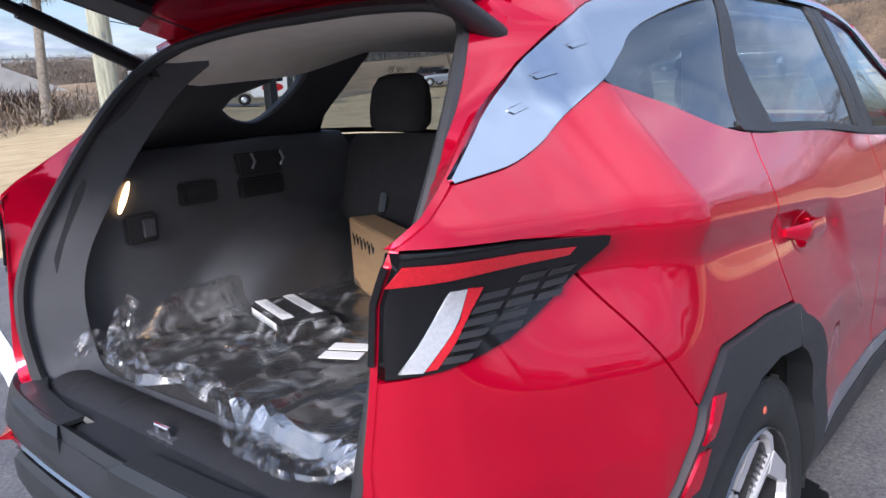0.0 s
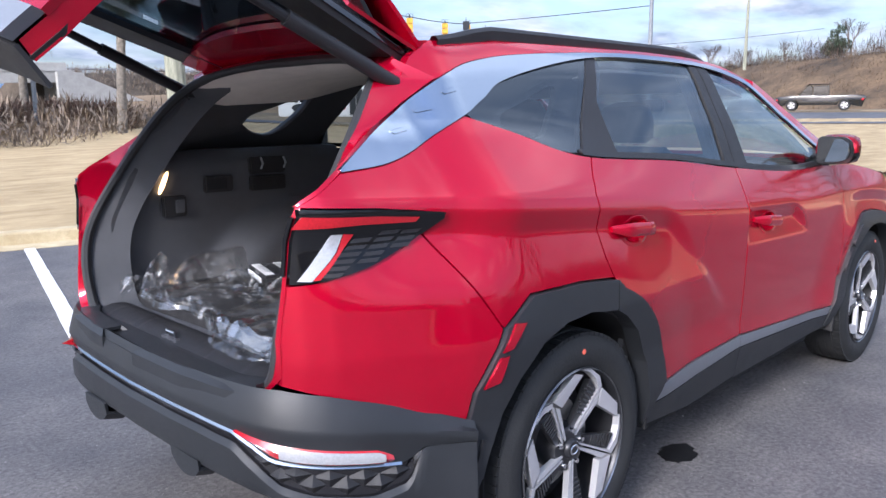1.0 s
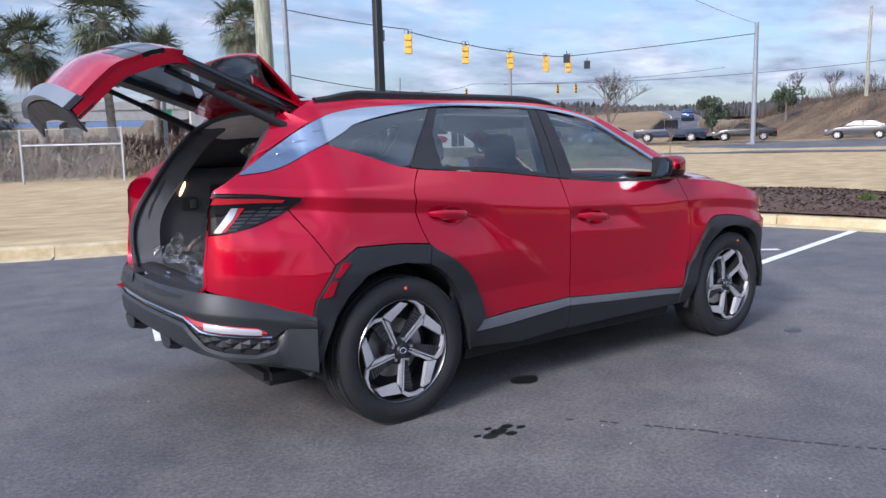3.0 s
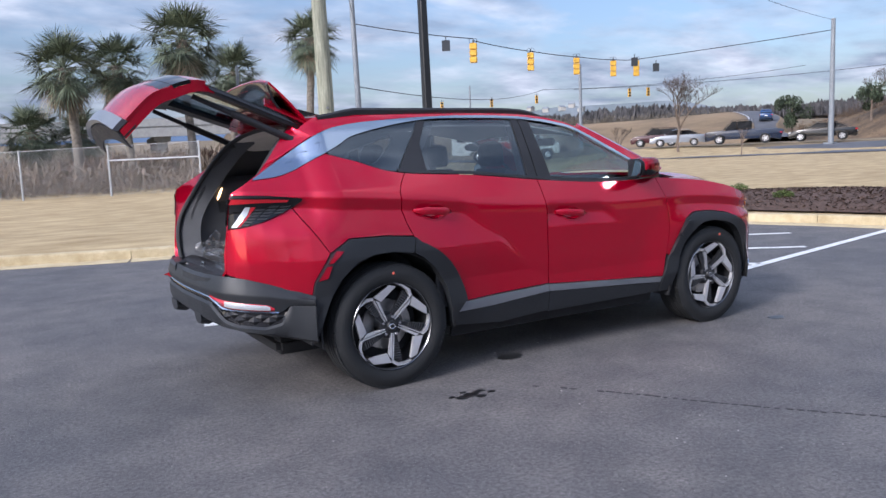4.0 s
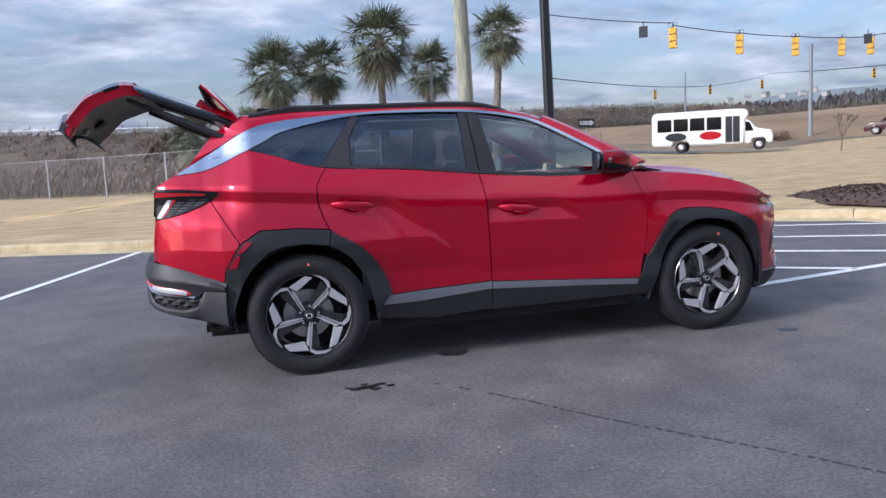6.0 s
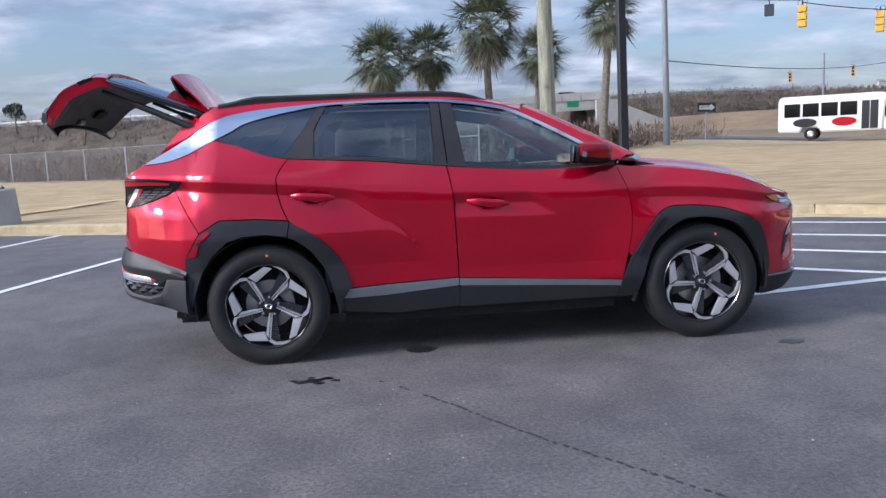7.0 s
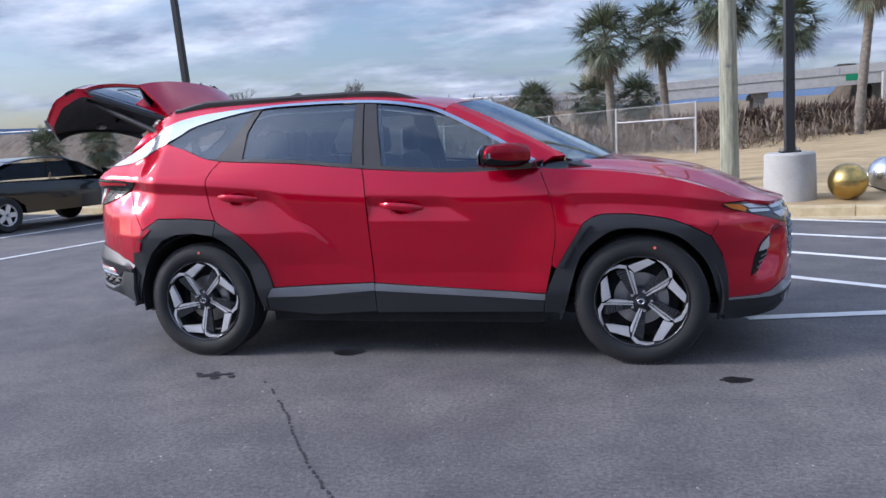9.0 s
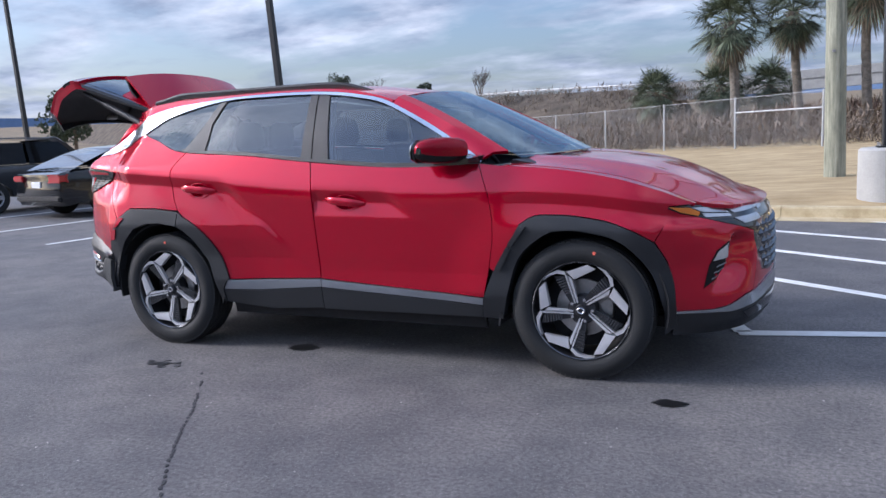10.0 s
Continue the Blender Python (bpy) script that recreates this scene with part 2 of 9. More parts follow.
STRIPE = mat("line_paint", (0.66, 0.66, 0.64), rough=0.7, vary=0.14, scale=5, bump=0.3, bscale=150)
KERB = mat("kerb_concrete", (0.46, 0.36, 0.20), rough=0.85, vary=0.2, scale=3, bump=0.3, bscale=80, second=(0.56, 0.47, 0.30))
FIELDGRASS = mat("field_grass", (0.20, 0.135, 0.075), rough=0.95, vary=0.3, scale=0.12, bscale=4.0, second=(0.28, 0.195, 0.11))
GRASS = mat("dormant_grass", (0.36, 0.255, 0.125), rough=0.95, vary=0.22, scale=0.9, bump=0.8, bscale=45, second=(0.50, 0.38, 0.21), stretch=(1, 2.2, 1))
GRIT = mat("pale_grit", (0.26, 0.25, 0.23), rough=0.9, vary=0.2, scale=20, bscale=60, island=0.5)
STAIN = mat("oil_stain", (0.012, 0.012, 0.013), rough=0.35, vary=0.3, scale=20, bscale=60)
SEALER = mat("crack_sealer", (0.030, 0.030, 0.032), rough=0.8, vary=0.3, scale=20, bscale=60)
MULCH = mat("bark_mulch", (0.060, 0.036, 0.026), rough=0.95, vary=0.5, scale=14, bump=1.0, bscale=40, island=0.45)
BRUSH = mat("dry_brush", (0.150, 0.118, 0.090), rough=0.95, vary=0.35, scale=2.5, bscale=30, island=0.4, second=(0.25, 0.195, 0.145))
RUSTBRUSH = mat("rust_brush", (0.125, 0.080, 0.052), rough=0.95, vary=0.35, scale=0.3, bscale=30, island=0.45, second=(0.20, 0.145, 0.09))
EVERGREEN = mat("evergreen", (0.030, 0.045, 0.024), rough=0.7, vary=0.3, scale=1.0, bscale=20, island=0.5, second=(0.055, 0.075, 0.04))
HEDGE = mat("brown_hedge", (0.105, 0.070, 0.055), rough=0.95, vary=0.3, scale=5, bscale=30, island=0.45, second=(0.15, 0.09, 0.06))
SCRUBBANK = mat("scrub_bank", (0.075, 0.060, 0.045), rough=0.95, vary=0.4, scale=0.4, bscale=3.0, second=(0.14, 0.11, 0.08))
EARTH = mat("bank_earth", (0.075, 0.055, 0.038), rough=0.95, vary=0.5, scale=0.22, bscale=3.0, second=(0.19, 0.125, 0.070))
FARGROUND = mat("far_field", (0.15, 0.115, 0.075), rough=0.95, vary=0.3, scale=0.05, bscale=1.0, second=(0.26, 0.19, 0.105))
# distance haze is mixed into the far scrub and woods colours
FARSCRUB = mat("far_scrub", (0.150, 0.130, 0.108), rough=0.95, vary=0.35, scale=0.6, bscale=3.0, island=0.4, second=(0.165, 0.145, 0.115))
FARWOODS = mat("far_woods", (0.085, 0.082, 0.085), rough=0.95, vary=0.3, scale=0.5, bscale=3.0, island=0.3)
# aerial haze is painted into both hill colours as pale grey-blue
HAZETINTGREEN = mat("haze_tinted_hill", (0.24, 0.275, 0.31), rough=1.0, vary=0.25, scale=0.02, bscale=0.1, second=(0.13, 0.16, 0.17))
HAZETINTBLUE = mat("far_hills", (0.10, 0.15, 0.24), rough=1.0, vary=0.1, scale=0.01, bscale=0.1)
CONCRETE = mat("concrete", (0.37, 0.365, 0.345), rough=0.85, vary=0.12, scale=1.5, bump=0.2, bscale=40)
LEAF = mat("palm_leaf", (0.085, 0.108, 0.066), rough=0.55, vary=0.3, scale=2.0, bscale=20, island=0.55, second=(0.17, 0.20, 0.13))
DEADLEAF = mat("palm_leaf_dry", (0.22, 0.175, 0.12), rough=0.8, vary=0.25, scale=2.0, bscale=20, island=0.35)
TRUNK = mat("palm_trunk", (0.17, 0.15, 0.125), rough=0.9, vary=0.35, scale=6, bump=0.8, bscale=18)
BARK = mat("bare_bark", (0.15, 0.115, 0.09), rough=0.9, vary=0.3, scale=5, bscale=30)
TWIG = mat("twigs", (0.075, 0.056, 0.046), rough=0.9, vary=0.2, scale=4, bscale=30, island=0.3)
WOODPOLE = mat("treated_pole", (0.22, 0.23, 0.17), rough=0.85, vary=0.32, scale=3.0, bump=0.5, bscale=30, second=(0.40, 0.40, 0.31), stretch=(6, 6, 0.5))
NAVY = mat("navy_paint", (0.006, 0.014, 0.036), rough=0.2, coat=0.6)
SILVERP = mat("silver_paint", (0.26, 0.28, 0.31), rough=0.3, coat=0.8, metal=0.5)
WHITEP = mat("white_paint", (0.78, 0.78, 0.77), rough=0.3, coat=0.8)
BLACKP = mat("black_paint", (0.005, 0.006, 0.008), rough=0.15, coat=0.7, spec=0.4)
GREYP = mat("grey_paint", (0.028, 0.031, 0.035), rough=0.3, coat=0.6, metal=0.1)
MAROONP = mat("maroon_paint", (0.05, 0.010, 0.014), rough=0.25, coat=0.7)
BLUEP = mat("blue_paint", (0.015, 0.05, 0.14), rough=0.25, coat=0.7)
CONE = mat("cone_orange", (0.75, 0.12, 0.02), rough=0.6)
POLEGREY = mat("galvanised_pole", (0.22, 0.24, 0.26), rough=0.6, metal=0.15, vary=0.12, scale=3, bscale=40)
POLEBLACK = mat("bronze_pole", (0.018, 0.019, 0.020), rough=0.45, vary=0.15, scale=4, bscale=60)
SIGNALYELLOW = mat("signal_yellow", (0.62, 0.36, 0.04), rough=0.55, vary=0.12, scale=5, bscale=40)
WIRE = mat("cable_black", (0.02, 0.02, 0.022), rough=0.6)
FENCE = mat("chain_link", (0.44, 0.45, 0.46), rough=0.55, metal=0.3, vary=0.1, scale=5, bscale=50)
GOLD = mat("gold_ball", (0.50, 0.36, 0.13), rough=0.26, metal=1.0, vary=0.12, scale=18, bump=0.15, bscale=70)
SILVERBALL = mat("silver_ball", (0.66, 0.67, 0.69), rough=0.24, metal=1.0, vary=0.05, scale=18, bump=0.12, bscale=70)
SHRUB = mat("green_shrub", (0.085, 0.12, 0.03), rough=0.8, vary=0.3, scale=10, bscale=40, island=0.4)
SIGNGREEN = mat("sign_green", (0.01, 0.22, 0.10), rough=0.5)
SIGNBLACK = mat("sign_black", (0.015, 0.015, 0.016), rough=0.5)


def film_mat(name, sheen, haze):
    m = bpy.data.materials.new(name)
    m.use_nodes = True
    nt = m.node_tree
    nt.nodes.clear()
    out = nt.nodes.new("ShaderNodeOutputMaterial")
    tr = nt.nodes.new("ShaderNodeBsdfTransparent")
    tr.inputs[0].default_value = (0.90, 0.91, 0.92, 1)
    gl = nt.nodes.new("ShaderNodeBsdfGlossy")
    gl.inputs["Roughness"].default_value = 0.14
    df = nt.nodes.new("ShaderNodeBsdfDiffuse")
    df.inputs["Color"].default_value = (0.75, 0.77, 0.80, 1)
    tc = nt.nodes.new("ShaderNodeTexCoord")
    n = nt.nodes.new("ShaderNodeTexNoise")
    n.inputs["Scale"].default_value = 9
    n.inputs["Detail"].default_value = 5
    n.inputs["Distortion"].default_value = 2.2
    nt.links.new(tc.outputs["Object"], n.inputs["Vector"])
    bp = nt.nodes.new("ShaderNodeBump")
    bp.inputs["Strength"].default_value = 0.15
    bp.inputs["Distance"].default_value = 0.03
    nt.links.new(n.outputs["Fac"], bp.inputs["Height"])
    nt.links.new(bp.outputs[0], gl.inputs["Normal"])
    a = nt.nodes.new("ShaderNodeMixShader")
    a.inputs[0].default_value = sheen
    nt.links.new(tr.outputs[0], a.inputs[1])
    nt.links.new(gl.outputs[0], a.inputs[2])
    b = nt.nodes.new("ShaderNodeMixShader")
    r = nt.nodes.new("ShaderNodeMapRange")
    r.inputs["From Min"].default_value, r.inputs["From Max"].default_value = 0.52, 0.75
    r.inputs["To Min"].default_value, r.inputs["To Max"].default_value = 0.01, haze
    nt.links.new(n.outputs["Fac"], r.inputs["Value"])
    nt.links.new(r.outputs[0], b.inputs[0])
    nt.links.new(a.outputs[0], b.inputs[1])
    nt.links.new(df.outputs[0], b.inputs[2])
    nt.links.new(b.outputs[0], out.inputs[0])
    return m


FILM = film_mat("clear_film", 0.42, 0.20)
FILMROLL = film_mat("crumpled_film", 0.16, 0.46)


# ---------------------------------------------------------------- mesh helpers
def thing(name, label, category, group="", kind="", at=(0, 0, 0)):
    ob = new(name)
    ob.location = at
    ob.empty_display_size = 0.2
    return tagged(ob, label, category, group, kind)


def finish(name, bm, material, parent=None, label="", smooth=True, normals=None, angle=None):
    me = bpy.data.meshes.new(name)
    if angle is not None:
        bm.normal_update()
        for e in bm.edges:
            if len(e.link_faces) == 2 and e.calc_face_angle(0) > radians(angle):
                e.smooth = False
    for f in bm.faces:
        f.smooth = smooth
    bm.to_mesh(me)
    bm.free()
    me.materials.append(material)
    if normals is not None:
        me.normals_split_custom_set_from_vertices(normals)
    ob = new(name, me)
    if parent:
        ob.parent = parent
    if label:
        ob["label"] = label
    return ob


def part(name, bm, material, parent, label="", smooth=True, angle=35):
    return finish(name, bm, material, parent, label, smooth, angle=angle if smooth else None)


def box(bm, x0, y0, z0, x1, y1, z1, bevel=0.0, m=None):
    r = bmesh.ops.create_cube(bm, size=1)
    for v in r["verts"]:
        v.co = Vector(((x0 + x1) / 2 + v.co.x * (x1 - x0), (y0 + y1) / 2 + v.co.y * (y1 - y0), (z0 + z1) / 2 + v.co.z * (z1 - z0)))
    vs = r["verts"]
    if bevel:
        es = list({e for v in vs for e in v.link_edges})
        q = bmesh.ops.bevel(bm, geom=es, offset=bevel, segments=2, affect="EDGES", clamp_overlap=True)
        vs = list({v for f in q["faces"] for v in f.verts} | {v for v in vs if v.is_valid})
    if m:
        for v in vs:
            v.co = m @ v.co
    return bm


def tube(bm, pts, r, n=8, caps=True, r2=None):
    """A round bar along points; r tapers to r2."""
    pts = [Vector(p) for p in pts]
    rings = []
    up = Vector((0, 0, 1))
    for i, p in enumerate(pts):
        d = (pts[min(i + 1, len(pts) - 1)] - pts[max(i - 1, 0)]).normalized()
        a = d.cross(up if abs(d.z) < 0.95 else Vector((1, 0, 0))).normalized()
        b = d.cross(a)
        k = i / max(1, len(pts) - 1)
        rr = r + ((r2 if r2 is not None else r) - r) * k
        rings.append([bm.verts.new(p + (a * math.cos(t) + b * math.sin(t)) * rr) for t in [2 * math.pi * j / n for j in range(n)]])
    for A, B in zip(rings, rings[1:]):
        for j in range(n):
            bm.faces.new((A[j], A[(j + 1) % n], B[(j + 1) % n], B[j]))
    if caps and n > 2:
        bm.faces.new(rings[0][::-1])
        bm.faces.new(rings[-1])
    return bm


def grid(bm, rows, close=False):
    """A quad sheet through rows of 3D points of equal length."""
    vs = [[bm.verts.new(p) for p in r] for r in rows]
    for A, B in zip(vs, vs[1:]):
        n = len(A)
        for j in range(n if close else n - 1):
            k = (j + 1) % n
            try:
                bm.faces.new((A[j], A[k], B[k], B[j]))
            except ValueError:
                pass
    return vs


def sheet(bm, rows, thick, close=False):
    """A sheet with thickness along its own normals."""
    grid(bm, rows, close)
    bmesh.ops.remove_doubles(bm, verts=bm.verts, dist=1e-5)
    bm.normal_update()
    bmesh.ops.solidify(bm, geom=bm.faces[:], thickness=thick)
    return bm


def lathe(bm, prof, n=48, axis="Y"):
    """Spin (radius, along) about the y axis."""
    rows = []
    for r, h in prof:
        rows.append([Vector((r * math.cos(t), h, r * math.sin(t))) for t in [2 * math.pi * j / n for j in range(n)]])
    if axis == "Z":
        rows = [[Vector((p.x, p.z, p.y)) for p in r] for r in rows]
    grid(bm, rows, close=True)
    bmesh.ops.remove_doubles(bm, verts=bm.verts, dist=1e-5)
    bmesh.ops.recalc_face_normals(bm, faces=bm.faces[:])
    return bm


def prism(bm, poly, d0, d1, plane="xz", bevel=0.0):
    """A flat outline pushed through from d0 to d1 across its plane."""
    def at(a, b, d):
        return Vector((a, d, b)) if plane == "xz" else Vector((d, a, b)) if plane == "yz" else Vector((a, b, d))
    A = [bm.verts.new(at(a, b, d0)) for a, b in poly]
    B = [bm.verts.new(at(a, b, d1)) for a, b in poly]
    fs = [bm.faces.new(A), bm.faces.new(B[::-1])]
    n = len(poly)
    for i in range(n):
        fs.append(bm.faces.new((A[i], B[i], B[(i + 1) % n], A[(i + 1) % n])))
    bmesh.ops.recalc_face_normals(bm, faces=fs)
    if bevel:
        bmesh.ops.bevel(bm, geom=list({e for f in fs for e in f.edges}), offset=bevel, segments=2, affect="EDGES", clamp_overlap=True)
    return bm


def curve(pts, n=6):
    """Catmull-Rom through the points (2D or 3D), n steps a span."""
    P = [np.array(p, float) for p in pts]
    P = [2 * P[0] - P[1]] + P + [2 * P[-1] - P[-2]]
    out = []
    for i in range(1, len(P) - 2):
        a, b, c, d = P[i - 1:i + 3]
        for j in range(n):
            t = j / n
            out.append(0.5 * (2 * b + (c - a) * t + (2 * a - 5 * b + 4 * c - d) * t * t + (3 * b - a - 3 * c + d) * t ** 3))
    out.append(P[-2])
    return [tuple(float(v) for v in p) for p in out]


def resample(pts, n):
    P = np.array(pts, float)
    d = np.r_[0, np.cumsum(np.linalg.norm(np.diff(P, axis=0), axis=1))]
    s = np.linspace(0, d[-1], n)
    return [tuple(float(np.interp(v, d, P[:, k])) for k in range(P.shape[1])) for v in s]


def smooth01(a, b, v):
    t = min(1.0, max(0.0, (v - a) / (b - a)))
    return t * t * (3 - 2 * t)


def joined(bm, other):
    """Append another bmesh."""
    me = bpy.data.meshes.new("tmp")
    other.to_mesh(me)
    other.free()
    bm.from_mesh(me)
    bpy.data.meshes.remove(me)
    return bm


# ---------------------------------------------------------------- ground
KERB_LINE = [(-60.0, 27.0), (-12.0, 11.3), (-7.8, 10.0), (-3.76, 8.55), (-1.35, 7.6), (0.5, 7.05), (3.0, 6.62), (5.0, 6.35), (7.4, 5.95), (8.6, 5.45), (9.25, 4.5), (9.75, 3.0), (10.1, 1.4), (12.0, -8.0), (16.0, -30.0)]
KX = [p[0] for p in KERB_LINE]


def kerb_y(x):
    return float(np.interp(x, KX, [p[1] for p in KERB_LINE]))


def terrain(x, y):
    """Height of the land beyond the kerb."""
    h = 0.15
    u = x + 0.35 * y - 6.0
    h += 0.028 * min(max(u, 0.0), 75.0) + 0.01 * min(0, max(u, -30))
    # towards the cut bank the lawn lies lower and the road rises beyond it
    k = smooth01(66, 50, math.degrees(math.atan2(y, max(x, 0.01))))
    if k > 0 and u > 0:
        low = float(np.interp(u, [0, 46, 54, 57, 75], [0.15, 0.56, 0.86, 1.40, 1.6]))
        h += (low - h) * k
    return h


def in_lot(x, y):
    if x < 9.0:
        return y < kerb_y(x)
    return x < float(np.interp(y, [-30, -8, 1.4, 3.0, 4.5, 5.45], [16, 12, 10.1, 9.75, 9.25, 8.6])) and y < 5.45


def build_ground():
    # one sheet out to the horizon; under the lot it dips below the paving
    xs = sorted(set([-1500, -900, -500, -300, -200, -150, -110, -80, -60] + list(np.arange(-50, 81, 2.0)) + [90, 105, 120, 150, 200, 300, 500, 900, 1500]))
    ys = sorted(set([-1200, -600, -300, -150, -80] + list(np.arange(-50, 81, 2.0)) + [90, 105, 120, 150, 200, 300, 500, 900, 1600]))
    bm = bmesh.new()
    rows = []
    for y in ys:
        row = []
        for x in xs:
            d = math.hypot(x, y)
            z = terrain(x, y) + 0.02 * noise.noise((x * 0.3, y * 0.3, 0))
            if y < 0 and x < 14 or (y < kerb_y(min(9, x)) + 1.5 and x < 11.5):
                z = -0.12
            z += 0.035 * max(0, d - 180)
            row.append((x, y, z))
        rows.append(row)
    grid(bm, rows)
    bmesh.ops.recalc_face_normals(bm, faces=bm.faces[:])
    g = finish("ground", bm, FARGROUND)
    tagged(g, "brown winter land reaching to the horizon", "ground", kind="structure")
    # asphalt of the parking lot
    bm = bmesh.new()
    poly = [(x, y) for x, y in curve(KERB_LINE, 3)] + [(16, -60), (-60, -60)]
    f = bm.faces.new([bm.verts.new((x, y, 0.0)) for x, y in poly])
    if f.normal.z < 0:
        f.normal_flip()
    bmesh.ops.triangulate(bm, faces=bm.faces[:])
    lot = finish("pavement", bm, ASPHALT, smooth=False)
    bm = lot.data
    tagged(lot, "worn grey asphalt parking lot", "pavement", kind="structure")
    # dormant lawn in strips from the kerb outwards
    line = resample(curve(KERB_LINE, 4), 130)
    rows = []
    for k, d in enumerate((0.16, 0.5, 1.2, 2.4, 4.0, 6.5, 10, 14, 19, 25, 32, 42, 55)):
        row = []
        for i, (x, y) in enumerate(line):
            a, b = line[max(0, i - 1)], line[min(len(line) - 1, i + 1)]
            # fan the strips out along fixed directions so that they don't cross
            ang = radians(float(np.interp(i, [0, 60, 78, 92, 129], [100, 84, 70, 30, 5])))
            px, py = x + d * math.cos(ang), y + d * math.sin(ang)
            row.append((px, py, (0.15 if k < 2 else max(0.15, terrain(px, py)) + 0.03 + 0.03 * noise.noise((px * 0.5, py * 0.5, 2)))))
        rows.append(row)
    bm = bmesh.new()
    grid(bm, rows)
    bmesh.ops.recalc_face_normals(bm, faces=bm.faces[:])
    lawn = finish("lawn", bm, GRASS)
    tagged(lawn, "tan dormant grass lawn", "lawn", kind="structure")
    # kerb stones, one piece every three metres
    kerb = thing("kerb", "yellowed concrete kerb round the parking lot", "kerb", kind="structure")
    fine = resample([p for p in curve(KERB_LINE, 6) if -20 < p[0] < 13], 24)
    for i in range(len(fine) - 1):
        a, b = Vector(fine[i]), Vector(fine[i + 1])
        t = (b - a).normalized()
        nrm = Vector((-t.y, t.x))
        bm = bmesh.new()
        prof = [(-0.32, 0.006), (0.0, 0.018), (0.012, 0.13), (0.03, 0.152), (0.17, 0.158), (0.17, -0.1), (-0.32, -0.1)]
        rows = []
        for p in (a + t * 0.004, b - t * 0.004):
            rows.append([(p.x + nrm.x * u, p.y + nrm.y * u, z) for u, z in prof])
        grid(bm, rows, close=True)
        bmesh.ops.holes_fill(bm, edges=[e for e in bm.edges if len(e.link_faces) == 1])
        bmesh.ops.recalc_face_normals(bm, faces=bm.faces[:])
        part("kerb_stone", bm, KERB, kerb, angle=25)


def stripe(a, b, w=0.11):
    a, b = Vector(a), Vector(b)
    t = (b - a).normalized()
    n = Vector((-t.y, t.x)) * w / 2
    bm = bmesh.new()
    m = max(2, int((b - a).length / 0.12))
    rows = [[], []]
    for i in range(m + 1):
        p = a + (b - a) * i / m
        j = 0.004 * noise.noise((p.x * 6, p.y * 6, 0))
        rows[0].append((p.x + n.x * (1 + j * 20), p.y + n.y * (1 + j * 20), 0.004))
        rows[1].append((p.x - n.x * (1 - j * 20), p.y - n.y * (1 - j * 20), 0.004))
    sheet(bm, rows, 0.003)
    o = finish("parking_line", bm, STRIPE, smooth=False)
    tagged(o, "painted white parking line, slightly worn", "road marking", "parking lines", "structure")


build_ground()
for a, b in (((0.72, 6.75), (-0.45, 1.6)), ((-2.0, 7.75), (-3.2, 2.4)), ((-4.9, 8.9), (-5.9, 2.9)), ((-7.7, 9.9), (-8.6, 3.2)), ((-10.6, 10.8), (-11.5, 4.0)),
             ((3.47, 0.235), (9.75, 1.52)), ((3.50, 0.27), (3.38, 0.60)), ((3.2, 2.41), (5.49, 0.68)), ((2.9, 4.15), (7.11, 1.20)), ((2.7, 5.70), (8.39, 2.30)), ((4.37, 6.35), (9.3, 3.62))):
    stripe(a, b)


def blob(name, x, y, rx, ry, seed, material, label, category, z=0.003, turn=0.0):
    rng = random.Random(seed)
    bm = bmesh.new()
    ring = []
    for k in range(28):
        a = 2 * math.pi * k / 28
        r = 1 + 0.35 * noise.noise((math.cos(a) * 2 + seed, math.sin(a) * 2, 0)) + rng.uniform(-0.06, 0.06)
        u, v = rx * r * math.cos(a), ry * r * math.sin(a)
        ring.append((x + u * math.cos(turn) - v * math.sin(turn), y + u * math.sin(turn) + v * math.cos(turn)))
    prism(bm, ring, z - 0.003, z, "xy")
    o = finish(name, bm, material, smooth=False)
    tagged(o, label, category, "", "structure")


blob("oil_stain", 0.93, -0.77, 0.10, 0.075, 3, STAIN, "dark round oil stain on the asphalt", "stain")
blob("oil_stain", 3.23, -1.14, 0.075, 0.05, 5, STAIN, "dark round oil stain on the asphalt", "stain")
for k, (dx, dy, r) in enumerate(((0, 0, 0.045), (0.07, 0.03, 0.035), (-0.07, -0.02, 0.04), (0.12, -0.02, 0.025), (-0.02, 0.06, 0.02), (0.03, -0.055, 0.03), (-0.12, 0.02, 0.02))):
    blob("oil_drip", 0.28 + dx, -1.30 + dy, r * 1.0, r * 0.7, 20 + k, STAIN, "dark oil drips on the asphalt", "stain")
# old sealed crack: a dotted dark line towards the viewer
_rng = random.Random(11)
for k in range(46):
    f = k / 45
    px = 0.66 + (2.02 - 0.66) * f + 0.02 * math.sin(f * 9)
    py = -1.40 + (-3.30 + 1.40) * f
    if k in (1, 2, 5, 6):
        continue
    blob("crack_mark", px + _rng.uniform(-0.006, 0.006), py, 0.020 + _rng.uniform(-0.008, 0.008), 0.0075, 60 + k, SEALER, "dark dashed sealant mark on the asphalt", "crack mark", turn=math.atan2(-1.9, 1.33))


